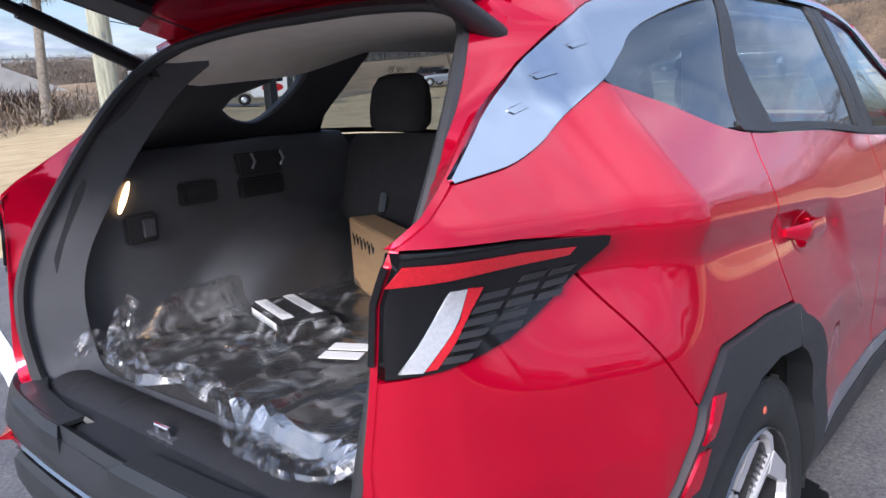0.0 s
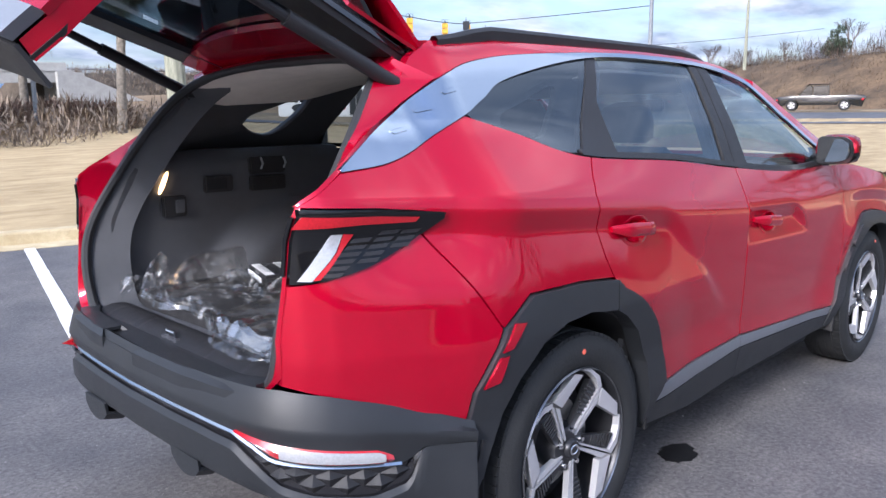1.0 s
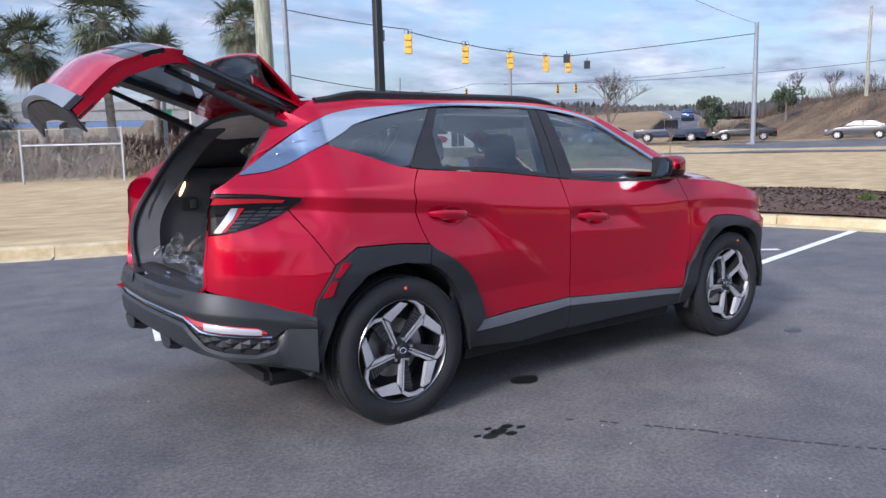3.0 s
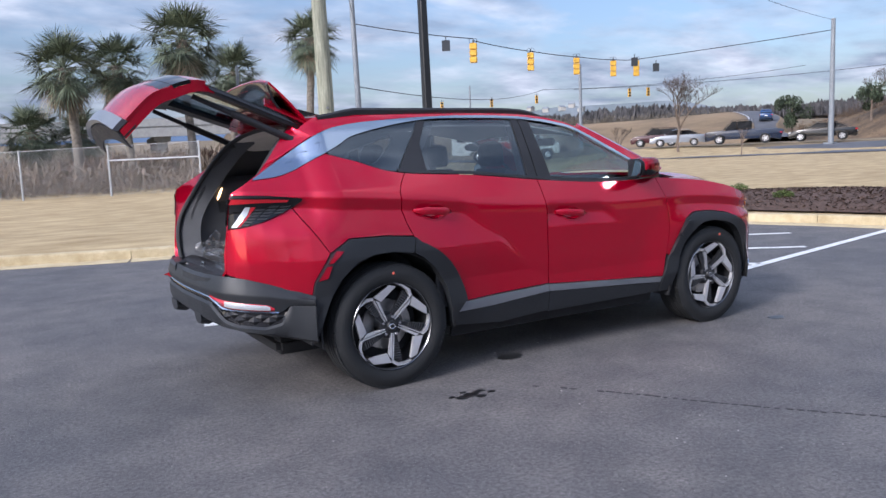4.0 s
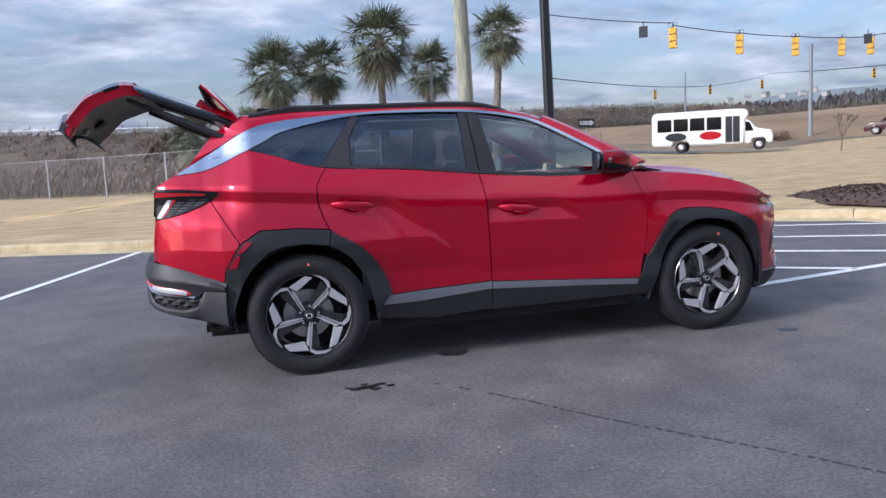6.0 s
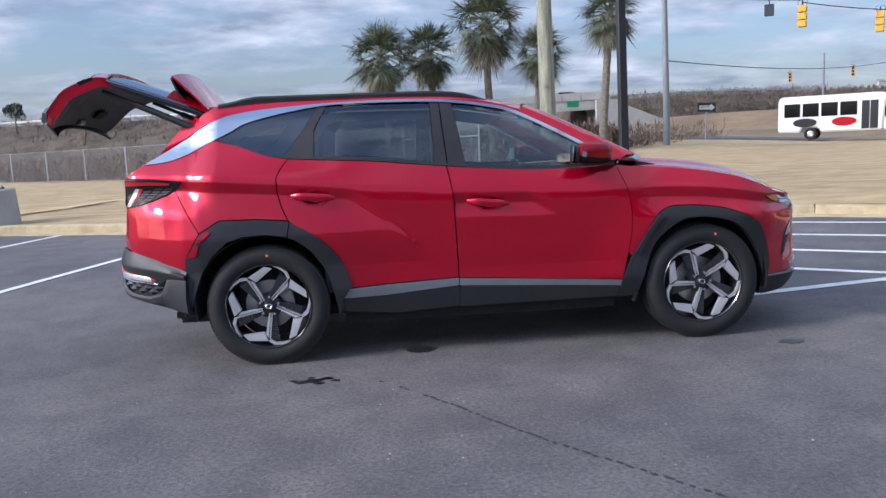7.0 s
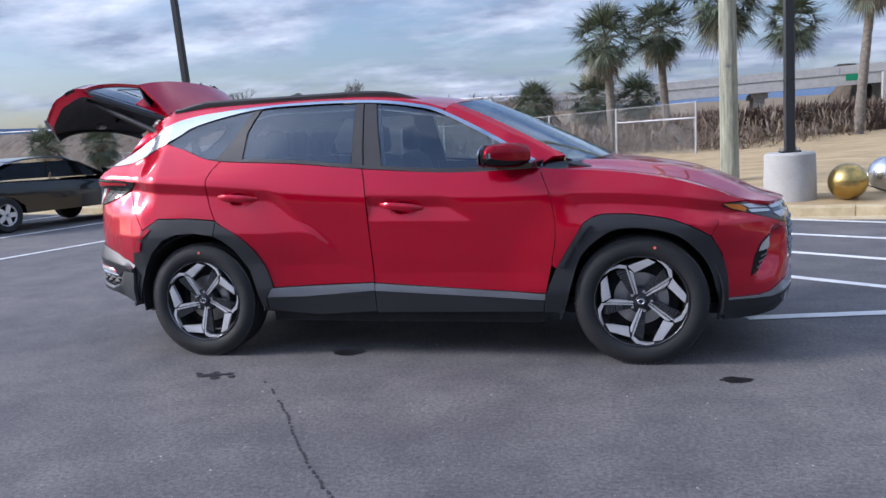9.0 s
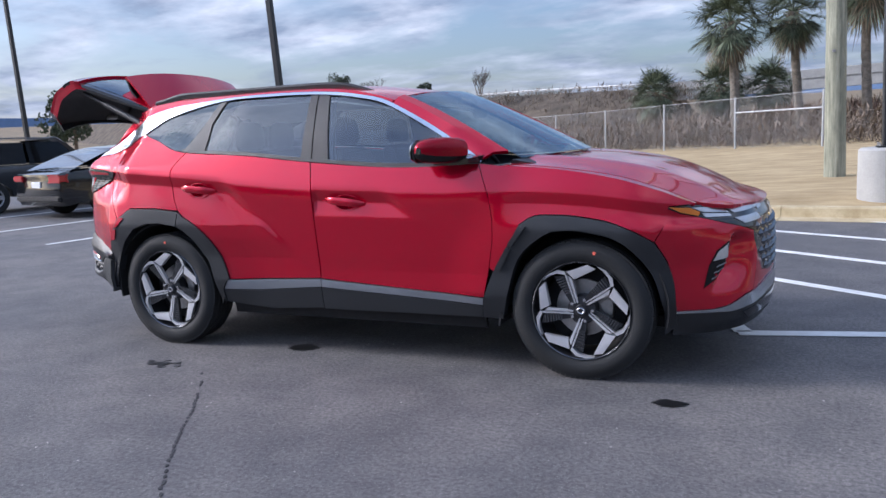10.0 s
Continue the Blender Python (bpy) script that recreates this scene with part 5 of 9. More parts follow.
    for x in np.linspace(2.34, 3.46, 26):
        ze = lerp_keys(x, BONNET_Z)
        wz = lerp_keys(x, BONNET_Y)
        k2 = (x - 2.34) / 1.12
        row = []
        for u in np.linspace(-1, 1, 29):
            a = abs(u)
            lift = 0.036 * (1 - a ** 2.2) * (1 - 0.75 * k2 ** 4) + 0.020 * math.exp(-((a - 0.70) / 0.10) ** 2) * (1 - 0.9 * k2 ** 2)
            row.append((x + (0.16 * k2 + 0.20 * (1 - k2) * 0.9) * (1 - a ** 2.5), wz * u, ze + lift - 0.02 * k2 ** 6 * (1 - a ** 2)))
        rows.append(row)
    bm = bmesh.new()
    sheet(bm, [r[::-1] for r in rows], 0.02)
    part("bonnet", bm, RED, car)
    # wing top: fills from the side panel to the bonnet edge
    for s in (-1, 1):
        rows = [[], []]
        for x in np.linspace(2.22, 3.31, 28):
            zt = lerp_keys(x, curve([(2.205, 1.140), (2.30, 1.128), (2.45, 1.118), (2.70, 1.092), (2.95, 1.045), (3.15, 0.982), (3.235, 0.945), (3.31, 0.915)], 4))
            ze = lerp_keys(x, BONNET_Z)
            wz = lerp_keys(x, BONNET_Y)
            rows[0].append((x, s * side(x, zt), zt))
            rows[1].append((x, s * (wz + 0.006), ze - 0.002))
        bm = bmesh.new()
        sheet(bm, rows if s < 0 else rows[::-1], 0.015)
        part("wing_top", bm, RED, car)


FWRAP = resample(curve([(3.10, 0.905), (3.20, 0.877), (3.27, 0.842), (3.36, 0.784), (3.42, 0.734), (3.46, 0.694), (3.52, 0.625), (3.57, 0.54), (3.615, 0.40), (3.65, 0.22), (3.662, 0.0)], 8), 140)
FWRAP_S = np.r_[0, np.cumsum(np.linalg.norm(np.diff(np.array(FWRAP), axis=0), axis=1))]
FEND = float(FWRAP_S[-1])


def fx(x):
    """Way round the front from the wheel arch, at a given x."""
    return float(np.interp(x, [p[0] for p in FWRAP], FWRAP_S))


def fy(y):
    return float(np.interp(-y, [-p[1] for p in FWRAP], FWRAP_S))


def front_at(u, z, off, s):
    """A point of the front: u round from the arch to the middle, z up, lifted by off."""
    x, y = (float(np.interp(u, FWRAP_S, [p[k] for p in FWRAP])) for k in (0, 1))
    e = 0.02
    ax, ay = (float(np.interp(min(FEND, u + e), FWRAP_S, [p[k] for p in FWRAP])) - float(np.interp(max(0, u - e), FWRAP_S, [p[k] for p in FWRAP])) for k in (0, 1))
    n = Vector((-ay, ax)).normalized()
    k = smooth01(0.12, 0.46, u)
    nose = lerp_keys(z, [(0.17, -0.13), (0.24, -0.055), (0.30, -0.012), (0.36, 0.006), (0.48, 0.002), (0.65, 0.004), (0.75, 0.0), (0.82, -0.016), (0.87, -0.045), (0.92, -0.095)])
    o = (side(min(x, 3.5), z) - plan(min(x, 3.5))) * (1 - k) + nose * k
    # hollow between the lamp pocket and the grille
    edge = lerp_keys(z, [(0.49, fx(3.37)), (0.60, fx(3.44)), (0.72, fx(3.462))])
    h = smooth01(0.0, 0.05, u - edge) * smooth01(fy(0.50), edge + 0.05, u)
    o -= 0.055 * h * smooth01(0.44, 0.585, z) * smooth01(0.775, 0.69, z)
    return Vector((x + n.x * (o + off), s * (y + n.y * (o + off)), z))


def laid(name, poly, material, parent, at, s=-1, thick=0.02, res=0.025, label=""):
    """An outline in two parameters, cut fine, laid on the surface at(a, b), with a turned-in edge."""
    bm = bmesh.new()
    bm.faces.new([bm.verts.new((a, 0, b)) for a, b in poly])
    xs, zs = [p[0] for p in poly], [p[1] for p in poly]
    for lo, hi, no in ((min(xs), max(xs), (1, 0, 0)), (min(zs), max(zs), (0, 0, 1))):
        n = max(1, int((hi - lo) / res))
        for i in range(1, n):
            bmesh.ops.bisect_plane(bm, geom=bm.verts[:] + bm.edges[:] + bm.faces[:], dist=1e-6, plane_co=Vector(no) * (lo + (hi - lo) * i / n), plane_no=no)
    nor = []
    for v in bm.verts:
        a, b = v.co.x, v.co.z
        h = 0.008
        p = at(a, b)
        q = (at(a + h, b) - at(a - h, b)).cross(at(a, b + h) - at(a, b - h)).normalized()
        if q.dot(Vector((p.x - 2.9, p.y, 0))) < 0:
            q = -q
        nor.append(q)
        v.co = p
    bm.verts.index_update()
    for f in bm.faces:
        f.normal_update()
        if f.normal.dot(nor[f.verts[0].index]) < 0:
            f.normal_flip()
    rim = [e for e in bm.edges if len(e.link_faces) == 1]
    cache = {}

    def dup(v, d):
        if (v.index, d) not in cache:
            cache[(v.index, d)] = bm.verts.new(v.co - nor[v.index] * d)
            nor.append(None)
        return cache[(v.index, d)]
    quads = [(dup(a, 0.0), dup(b, 0.0), dup(b, thick), dup(a, thick)) for a, b in [tuple(l.vert for l in (e.link_loops[0].link_loop_next, e.link_loops[0])) for e in rim]]
    for q in quads:
        bm.faces.new(q)
    bm.normal_update()
    out = [n if n is not None else v.normal.copy() for n, v in zip(nor, bm.verts)]
    return finish(name, bm, material, parent, label, True, normals=out)


def build_ends(car):
    for s in (-1, 1):
        def front(name, poly, material, off=0.0, thick=0.02, label="", res=0.025):
            return laid(name, poly, material, car, lambda u, z: front_at(u, z, off, s), s, thick, res, label)
        U = FEND - 0.0006
        lampline = [(fx(3.190), 0.892), (fx(3.25), 0.866), (fx(3.36), 0.836), (fx(3.43), 0.813), (fx(3.51), 0.784), (fy(0.54), 0.752)]
        grille = [(fy(0.53), 0.70), (fy(0.50), 0.62), (fy(0.44), 0.535), (fy(0.30), 0.512), (U, 0.508)]
        lip = [(fx(3.232), 0.377), (fx(3.40), 0.377), (fx(3.455), 0.388), (fx(3.53), 0.430), (fy(0.35), 0.480), (U, 0.500)]
        lipl = [(fx(3.232), 0.364), (fx(3.42), 0.362), (fx(3.47), 0.358), (fx(3.54), 0.372), (fy(0.35), 0.408), (U, 0.425)]
        front("front_bumper", lampline + grille + [(u, z + 0.003) for u, z in lip[::-1]] + [(fx(3.224), 0.45), (fx(3.219), 0.53), (fx(3.189), 0.635), (fx(3.127), 0.736), (fx(3.1630), 0.80)], RED, res=0.018)
        front("front_lip", lip + lipl[::-1], SATIN, 0.008, 0.02, "silver front skid trim")
        front("front_valance", [(u, z - 0.003) for u, z in lipl] + [(U, 0.27), (fy(0.45), 0.255), (fx(3.45), 0.245), (fx(3.232), 0.245)], CLAD, 0.004, 0.03)
        front("valance_panel", [(fx(3.52), 0.345), (fy(0.40), 0.385), (fy(0.10), 0.40), (fy(0.10), 0.33), (fx(3.55), 0.305)], BLACKPAINT, 0.007, 0.01)
        # lamp band: black backing, amber corner, clear winglets
        front("headlamp_recess", [(fx(3.192), 0.903), (fx(3.30), 0.905), (fx(3.46), 0.894), (fy(0.52), 0.893), (fy(0.30), 0.893), (U, 0.89)] + [(U, 0.86), (fy(0.30), 0.80), (fy(0.50), 0.76)] + [(u, z + 0.003) for u, z in lampline[::-1]], BLACKPAINT, 0.001)
        for nm, m, q in (("corner_lamp", AMBER, [(fx(3.198), 0.900), (fx(3.295), 0.893), (fx(3.345), 0.868), (fx(3.335), 0.850), (fx(3.25), 0.873)]),
                         ("running_lamp", LAMPCLEAR, [(fx(3.303), 0.893), (fx(3.455), 0.886), (fx(3.478), 0.858), (fx(3.36), 0.868)]),
                         ("running_lamp", LAMPCLEAR, [(fx(3.352), 0.862), (fx(3.478), 0.851), (fx(3.485), 0.838), (fx(3.37), 0.842)]),
                         ("running_lamp", LAMPCLEAR, [(fx(3.468), 0.886), (fy(0.49), 0.884), (fy(0.44), 0.862), (fx(3.50), 0.852)]),
                         ("running_lamp", LAMPCLEAR, [(fx(3.495), 0.828), (fy(0.47), 0.838), (fy(0.43), 0.806), (fx(3.535), 0.796)]),
                         ("running_lamp", LAMPCLEAR, [(fy(0.46), 0.878), (fy(0.36), 0.880), (fy(0.33), 0.862), (fy(0.42), 0.850)])):
            front(nm, q, m, 0.006, 0.01)
        # deep-set headlamp in the bumper
        front("headlamp_pocket", [(fx(3.352), 0.488), (fx(3.375), 0.60), (fx(3.405), 0.672), (fx(3.455), 0.716), (fx(3.478), 0.700), (fx(3.480), 0.605), (fx(3.44), 0.560)], LAMPDARK, 0.003, 0.01)
        front("headlamp", [(fx(3.392), 0.622), (fx(3.412), 0.668), (fx(3.456), 0.707), (fx(3.470), 0.695), (fx(3.470), 0.640), (fx(3.430), 0.630)], LAMPCLEAR, 0.005, 0.01)
        for z in (0.535, 0.565, 0.595):
            front("lamp_edge", [(fx(3.385 + 0.35 * (z - 0.535)), z), (fx(3.425 + 0.35 * (z - 0.535)), z + 0.018), (fx(3.425 + 0.35 * (z - 0.535)), z + 0.012), (fx(3.385 + 0.35 * (z - 0.535)), z - 0.006)], SILLGREY, 0.005, 0.004)
        # grille with faceted gems
        front("grille", [(fy(0.545), 0.762), (fy(0.50), 0.765), (fy(0.30), 0.803), (U, 0.863)] + [(u, z + 0.002) for u, z in grille[::-1]], BLACKPAINT, -0.004)
        for r in range(6):
            for i in range(7):
                y = 0.02 + i * 0.085 + (0.042 if r % 2 else 0)
                z = 0.545 + r * 0.045
                if y > 0.40 + 0.55 * (z - 0.53) or y > 0.51:
                    continue
                u = fy(y)
                bm = bmesh.new()
                vs = [bm.verts.new(front_at(a, b, -0.002, s)) for a, b in ((u - 0.040, z), (u, z + 0.026), (min(FEND, u + 0.040), z), (u, z - 0.026))]
                tip = bm.verts.new(front_at(u, z, 0.012, s))
                for j in range(4):
                    bm.faces.new((vs[j], vs[(j + 1) % 4], tip))
                bmesh.ops.recalc_face_normals(bm, faces=bm.faces[:])
                finish("grille_gem", bm, DARKCHROME, car, smooth=False)
        # tail lamp on the body corner
        lamp = curve([(-0.857, 0.996), (-0.838, 1.176)], 1) + [(-0.66, 1.166), (-0.500, 1.150), (-0.482, 1.147)] + curve([(-0.482, 1.131), (-0.53, 1.098), (-0.60, 1.066), (-0.70, 1.028), (-0.80, 1.002)], 3)
        panel("tail_lamp", lamp, LAMPDARK, car, s, off=0.010, thick=0.03, res=0.03, label="smoked tail lamp with red strip")
        panel("red_strip", [(-0.850, 1.128), (-0.838, 1.158), (-0.66, 1.150), (-0.55, 1.140), (-0.56, 1.128), (-0.70, 1.132)], LAMPRED, car, s, off=0.0135, thick=0.003, res=0.03)
        panel("clear_strip", [(-0.846, 1.005), (-0.822, 1.004), (-0.766, 1.072), (-0.748, 1.112), (-0.774, 1.112), (-0.802, 1.070)], LAMPCLEAR, car, s, off=0.0135, thick=0.003, res=0.03)
        panel("red_strip", [(-0.819, 1.006), (-0.806, 1.007), (-0.722, 1.110), (-0.745, 1.112), (-0.762, 1.072)], LAMPRED, car, s, off=0.0138, thick=0.003, res=0.03)
        for r in range(6):
            for c in range(3):
                x = -0.785 + 0.075 * c + 0.028 * r * 0.6
                z = 1.016 + 0.0155 * r + 0.022 * c * 0.6
                if z > 1.118 - 0.0 or z < 1.0 + (x + 0.80) * 0.36:
                    continue
                panel("lamp_gem", [(x - 0.030, z - 0.004), (x - 0.018, z + 0.005), (x + 0.030, z + 0.005), (x + 0.018, z - 0.004)], PLASTIC, car, s, off=0.0132, thick=0.003, res=0.05)
    build_rear_bumper(car)
    bm = bmesh.new()
    box(bm, -0.62, -0.66, 0.24, 3.35, 0.66, 0.34, 0.03)
    part("underbody", bm, UNDER, car)


WRAP = curve([(-0.475, 0.928), (-0.58, 0.872), (-0.68, 0.826), (-0.76, 0.788), (-0.83, 0.742), (-0.885, 0.682), (-0.925, 0.605), (-0.948, 0.50), (-0.966, 0.30), (-0.975, 0.0)], 8)
WRAP = resample(WRAP, 120)
WRAP_S = np.r_[0, np.cumsum(np.linalg.norm(np.diff(np.array(WRAP), axis=0), axis=1))]


def wrap(q, z, off, s):
    """A point on the rear bumper, q metres round from the wheel arch; q past the middle runs on over to the other side."""
    L = WRAP_S[-1]
    flip = 1
    if q > L:
        q, flip = 2 * L - q, -1
    x, y = (float(np.interp(q, WRAP_S, [p[k] for p in WRAP])) for k in (0, 1))
    e = 0.01
    ax, ay = (float(np.interp(min(L, q + e), WRAP_S, [p[k] for p in WRAP])) - float(np.interp(max(0, q - e), WRAP_S, [p[k] for p in WRAP])) for k in (0, 1))
    n = Vector((ay, -ax)).normalized()
    if n.y < 0 and q < L * 0.6 or n.x > 0:
        n = -n
    return (x + n.x * off, s * flip * (y + n.y * off), z)


def build_rear_bumper(car):
    L = float(WRAP_S[-1])

    def band(name, material, q0, q1, lines, s=-1, n=40, thick=0.02, label=""):
        """lines: functions q -> (z, off), from top to bottom."""
        bm = bmesh.new()
        rows = [[wrap(q, *f(q), s) for q in np.linspace(q0, q1, n)] for f in lines]
        sheet(bm, rows, thick)
        return part(name, bm, material, car, label)

    def ky(*keys):
        return lambda q: lerp_keys(q if q <= L else 2 * L - q, keys)
    top = ky((0.0, 0.594), (0.131, 0.637), (0.262, 0.678), (0.383, 0.708), (0.504, 0.722), (0.62, 0.722), (L, 0.716))
    mid = ky((0.0, 0.584), (0.25, 0.622), (0.40, 0.640), (0.575, 0.652), (0.675, 0.660), (L, 0.656))
    low = ky((0.0, 0.345), (0.192, 0.388), (0.373, 0.420), (0.454, 0.438), (0.635, 0.458), (0.907, 0.470), (L, 0.474))
    # lower edge of the upper shell, and upper edge of the skirt: between them lies the black inset
    bot = ky((0.0, 0.560), (0.14, 0.566), (0.178, 0.540), (0.205, 0.530), (0.524, 0.558), (0.58, 0.588), (0.645, 0.612), (0.80, 0.618), (L, 0.618))
    sk = ky((0.0, 0.556), (0.14, 0.562), (0.165, 0.515), (0.180, 0.474), (0.272, 0.452), (0.424, 0.470), (0.504, 0.492), (0.575, 0.540), (0.645, 0.582), (0.80, 0.590), (L, 0.590))
    band("rear_bumper", CLAD, 0, 2 * L, [lambda q: (top(q) + 0.014, -0.014), lambda q: (top(q) - 0.004, -0.004), lambda q: (mid(q) + 0.006, 0.014), lambda q: (mid(q) - 0.006, 0.016), lambda q: (mid(q) - 0.022, 0.010), lambda q: (bot(q), 0.004)], n=150, label="charcoal plastic rear bumper")
    band("bumper_face", BLACKPAINT, 0.0, 2 * L, [lambda q: (bot(q) + 0.004, 0.001), lambda q: (bot(q) - 0.4 * (bot(q) - sk(q)), -0.012), lambda q: (sk(q) - 0.004, -0.006)], n=150)
    band("bumper_skirt", CLAD, 0.0, 2 * L, [lambda q: (sk(q) + 0.002, 0.002), lambda q: (sk(q) - 0.012, 0.004 + 0.010 * smooth01(0.12, 0.20, min(q, 2 * L - q))), lambda q: (0.5 * (sk(q) + low(q)) - 0.01, 0.012), lambda q: (low(q) + 0.014, 0.002), lambda q: (low(q), -0.016), lambda q: (low(q) - 0.008, -0.09)], n=150)
    band("bumper_bar", SATIN, 0.203, 2 * L - 0.203, [lambda q: (bot(q) + 0.006, 0.006), lambda q: (bot(q), 0.011), lambda q: (bot(q) - 0.006, 0.005)], n=120, thick=0.005, label="satin silver strip across the bumper")
    for s in (-1, 1):
        rt = ky((0.222, 0.556), (0.262, 0.580), (0.514, 0.611), (0.635, 0.624))
        rb = ky((0.222, 0.543), (0.250, 0.540), (0.464, 0.561), (0.514, 0.568), (0.58, 0.598), (0.635, 0.620))
        band("rear_reflector", LAMPRED, 0.224, 0.632, [lambda q: (rt(q), 0.006), lambda q: ((rt(q) + rb(q)) / 2, 0.0165), lambda q: (rb(q), 0.006)], s, 30, 0.01, "red rear reflector lamp")
        band("reverse_lamp", LAMPCLEAR, 0.246, 0.500, [lambda q: (rt(q) - 0.006, 0.0165), lambda q: ((rt(q) + rb(q)) / 2, 0.0195), lambda q: (rb(q) + 0.006, 0.0165)], s, 20, 0.004)
        # faceted gems below: a row of long diamonds with half ones between
        for i in range(9):
            q = 0.215 + 0.042 * i
            z0, z1 = sk(q), bot(q)
            up = i % 2
            zc, h = (z0 + (z1 - z0) * (0.34 if up else 0.62), (z1 - z0) * (0.34 if up else 0.37))
            bm = bmesh.new()
            vs = [bm.verts.new(wrap(a, b, -0.010, s)) for a, b in ((q - 0.042, zc), (q, zc + h), (q + 0.042, zc), (q, zc - h))]
            tp = bm.verts.new(wrap(q, zc, 0.008, s))
            for k in range(4):
                bm.faces.new((vs[k], vs[(k + 1) % 4], tp))
            bmesh.ops.recalc_face_normals(bm, faces=bm.faces[:])
            finish("vent_gem", bm, PLASTIC, car, smooth=False)
        # tow bulge under the skirt
        bm = bmesh.new()
        rows = []
        for k in np.linspace(0, 1, 7):
            y = s * (0.22 + 0.16 * k)
            d = 0.035 * math.sin(math.pi * k) ** 0.6
            rows.append([(-0.972, y, 0.49), (-0.970, y, 0.462 - d), (-0.92, y, 0.450 - d), (-0.85, y, 0.455 - d * 0.5)])
        sheet(bm, rows, 0.01)
        part("skirt_bulge", bm, CLAD, car)
    # step: top surface from the bumper edge up to the opening, with two raised pads and a notch between
    bm = bmesh.new()
    rows = []
    for k in np.linspace(0, 1, 6):
        rows.append([(lerp_keys(abs(y), ((0, -0.972), (0.30, -0.964), (0.45, -0.948), (0.55, -0.924), (0.62, -0.885))) * (1 - k) + (-0.862) * k, y, (0.700 if abs(y) < 0.64 else 0.71) + 0.0 * k - 0.010 * (1 - k)) for y in np.linspace(-0.62, 0.62, 29)])
    sheet(bm, rows, 0.02)
    part("bumper_step", bm, CLAD, car)
    for y0, y1, e0, e1 in ((-0.60, -0.03, 1.0, 0.75), (0.20, 0.60, 0.75, 1.0)):
        bm = bmesh.new()
        ys = np.linspace(y0, y1, 13)

        def front(y):
            return lerp_keys(abs(y), ((0, -0.974), (0.30, -0.966), (0.50, -0.944), (0.60, -0.908)))
        inner = [(y, (y - y0) / (y1 - y0)) for y in ys]
        rows = [[(front(y) + p, y + (0.03 * (1 - 2 * t) if r in (2, 3) else 0), z) for y, t in inner] for r, (p, z) in enumerate(((0.0, 0.655), (0.002, 0.712), (0.012, 0.722), (0.062, 0.722), (0.078, 0.702)))]
        sheet(bm, rows, 0.01)
        part("step_pad", bm, CLAD, car)


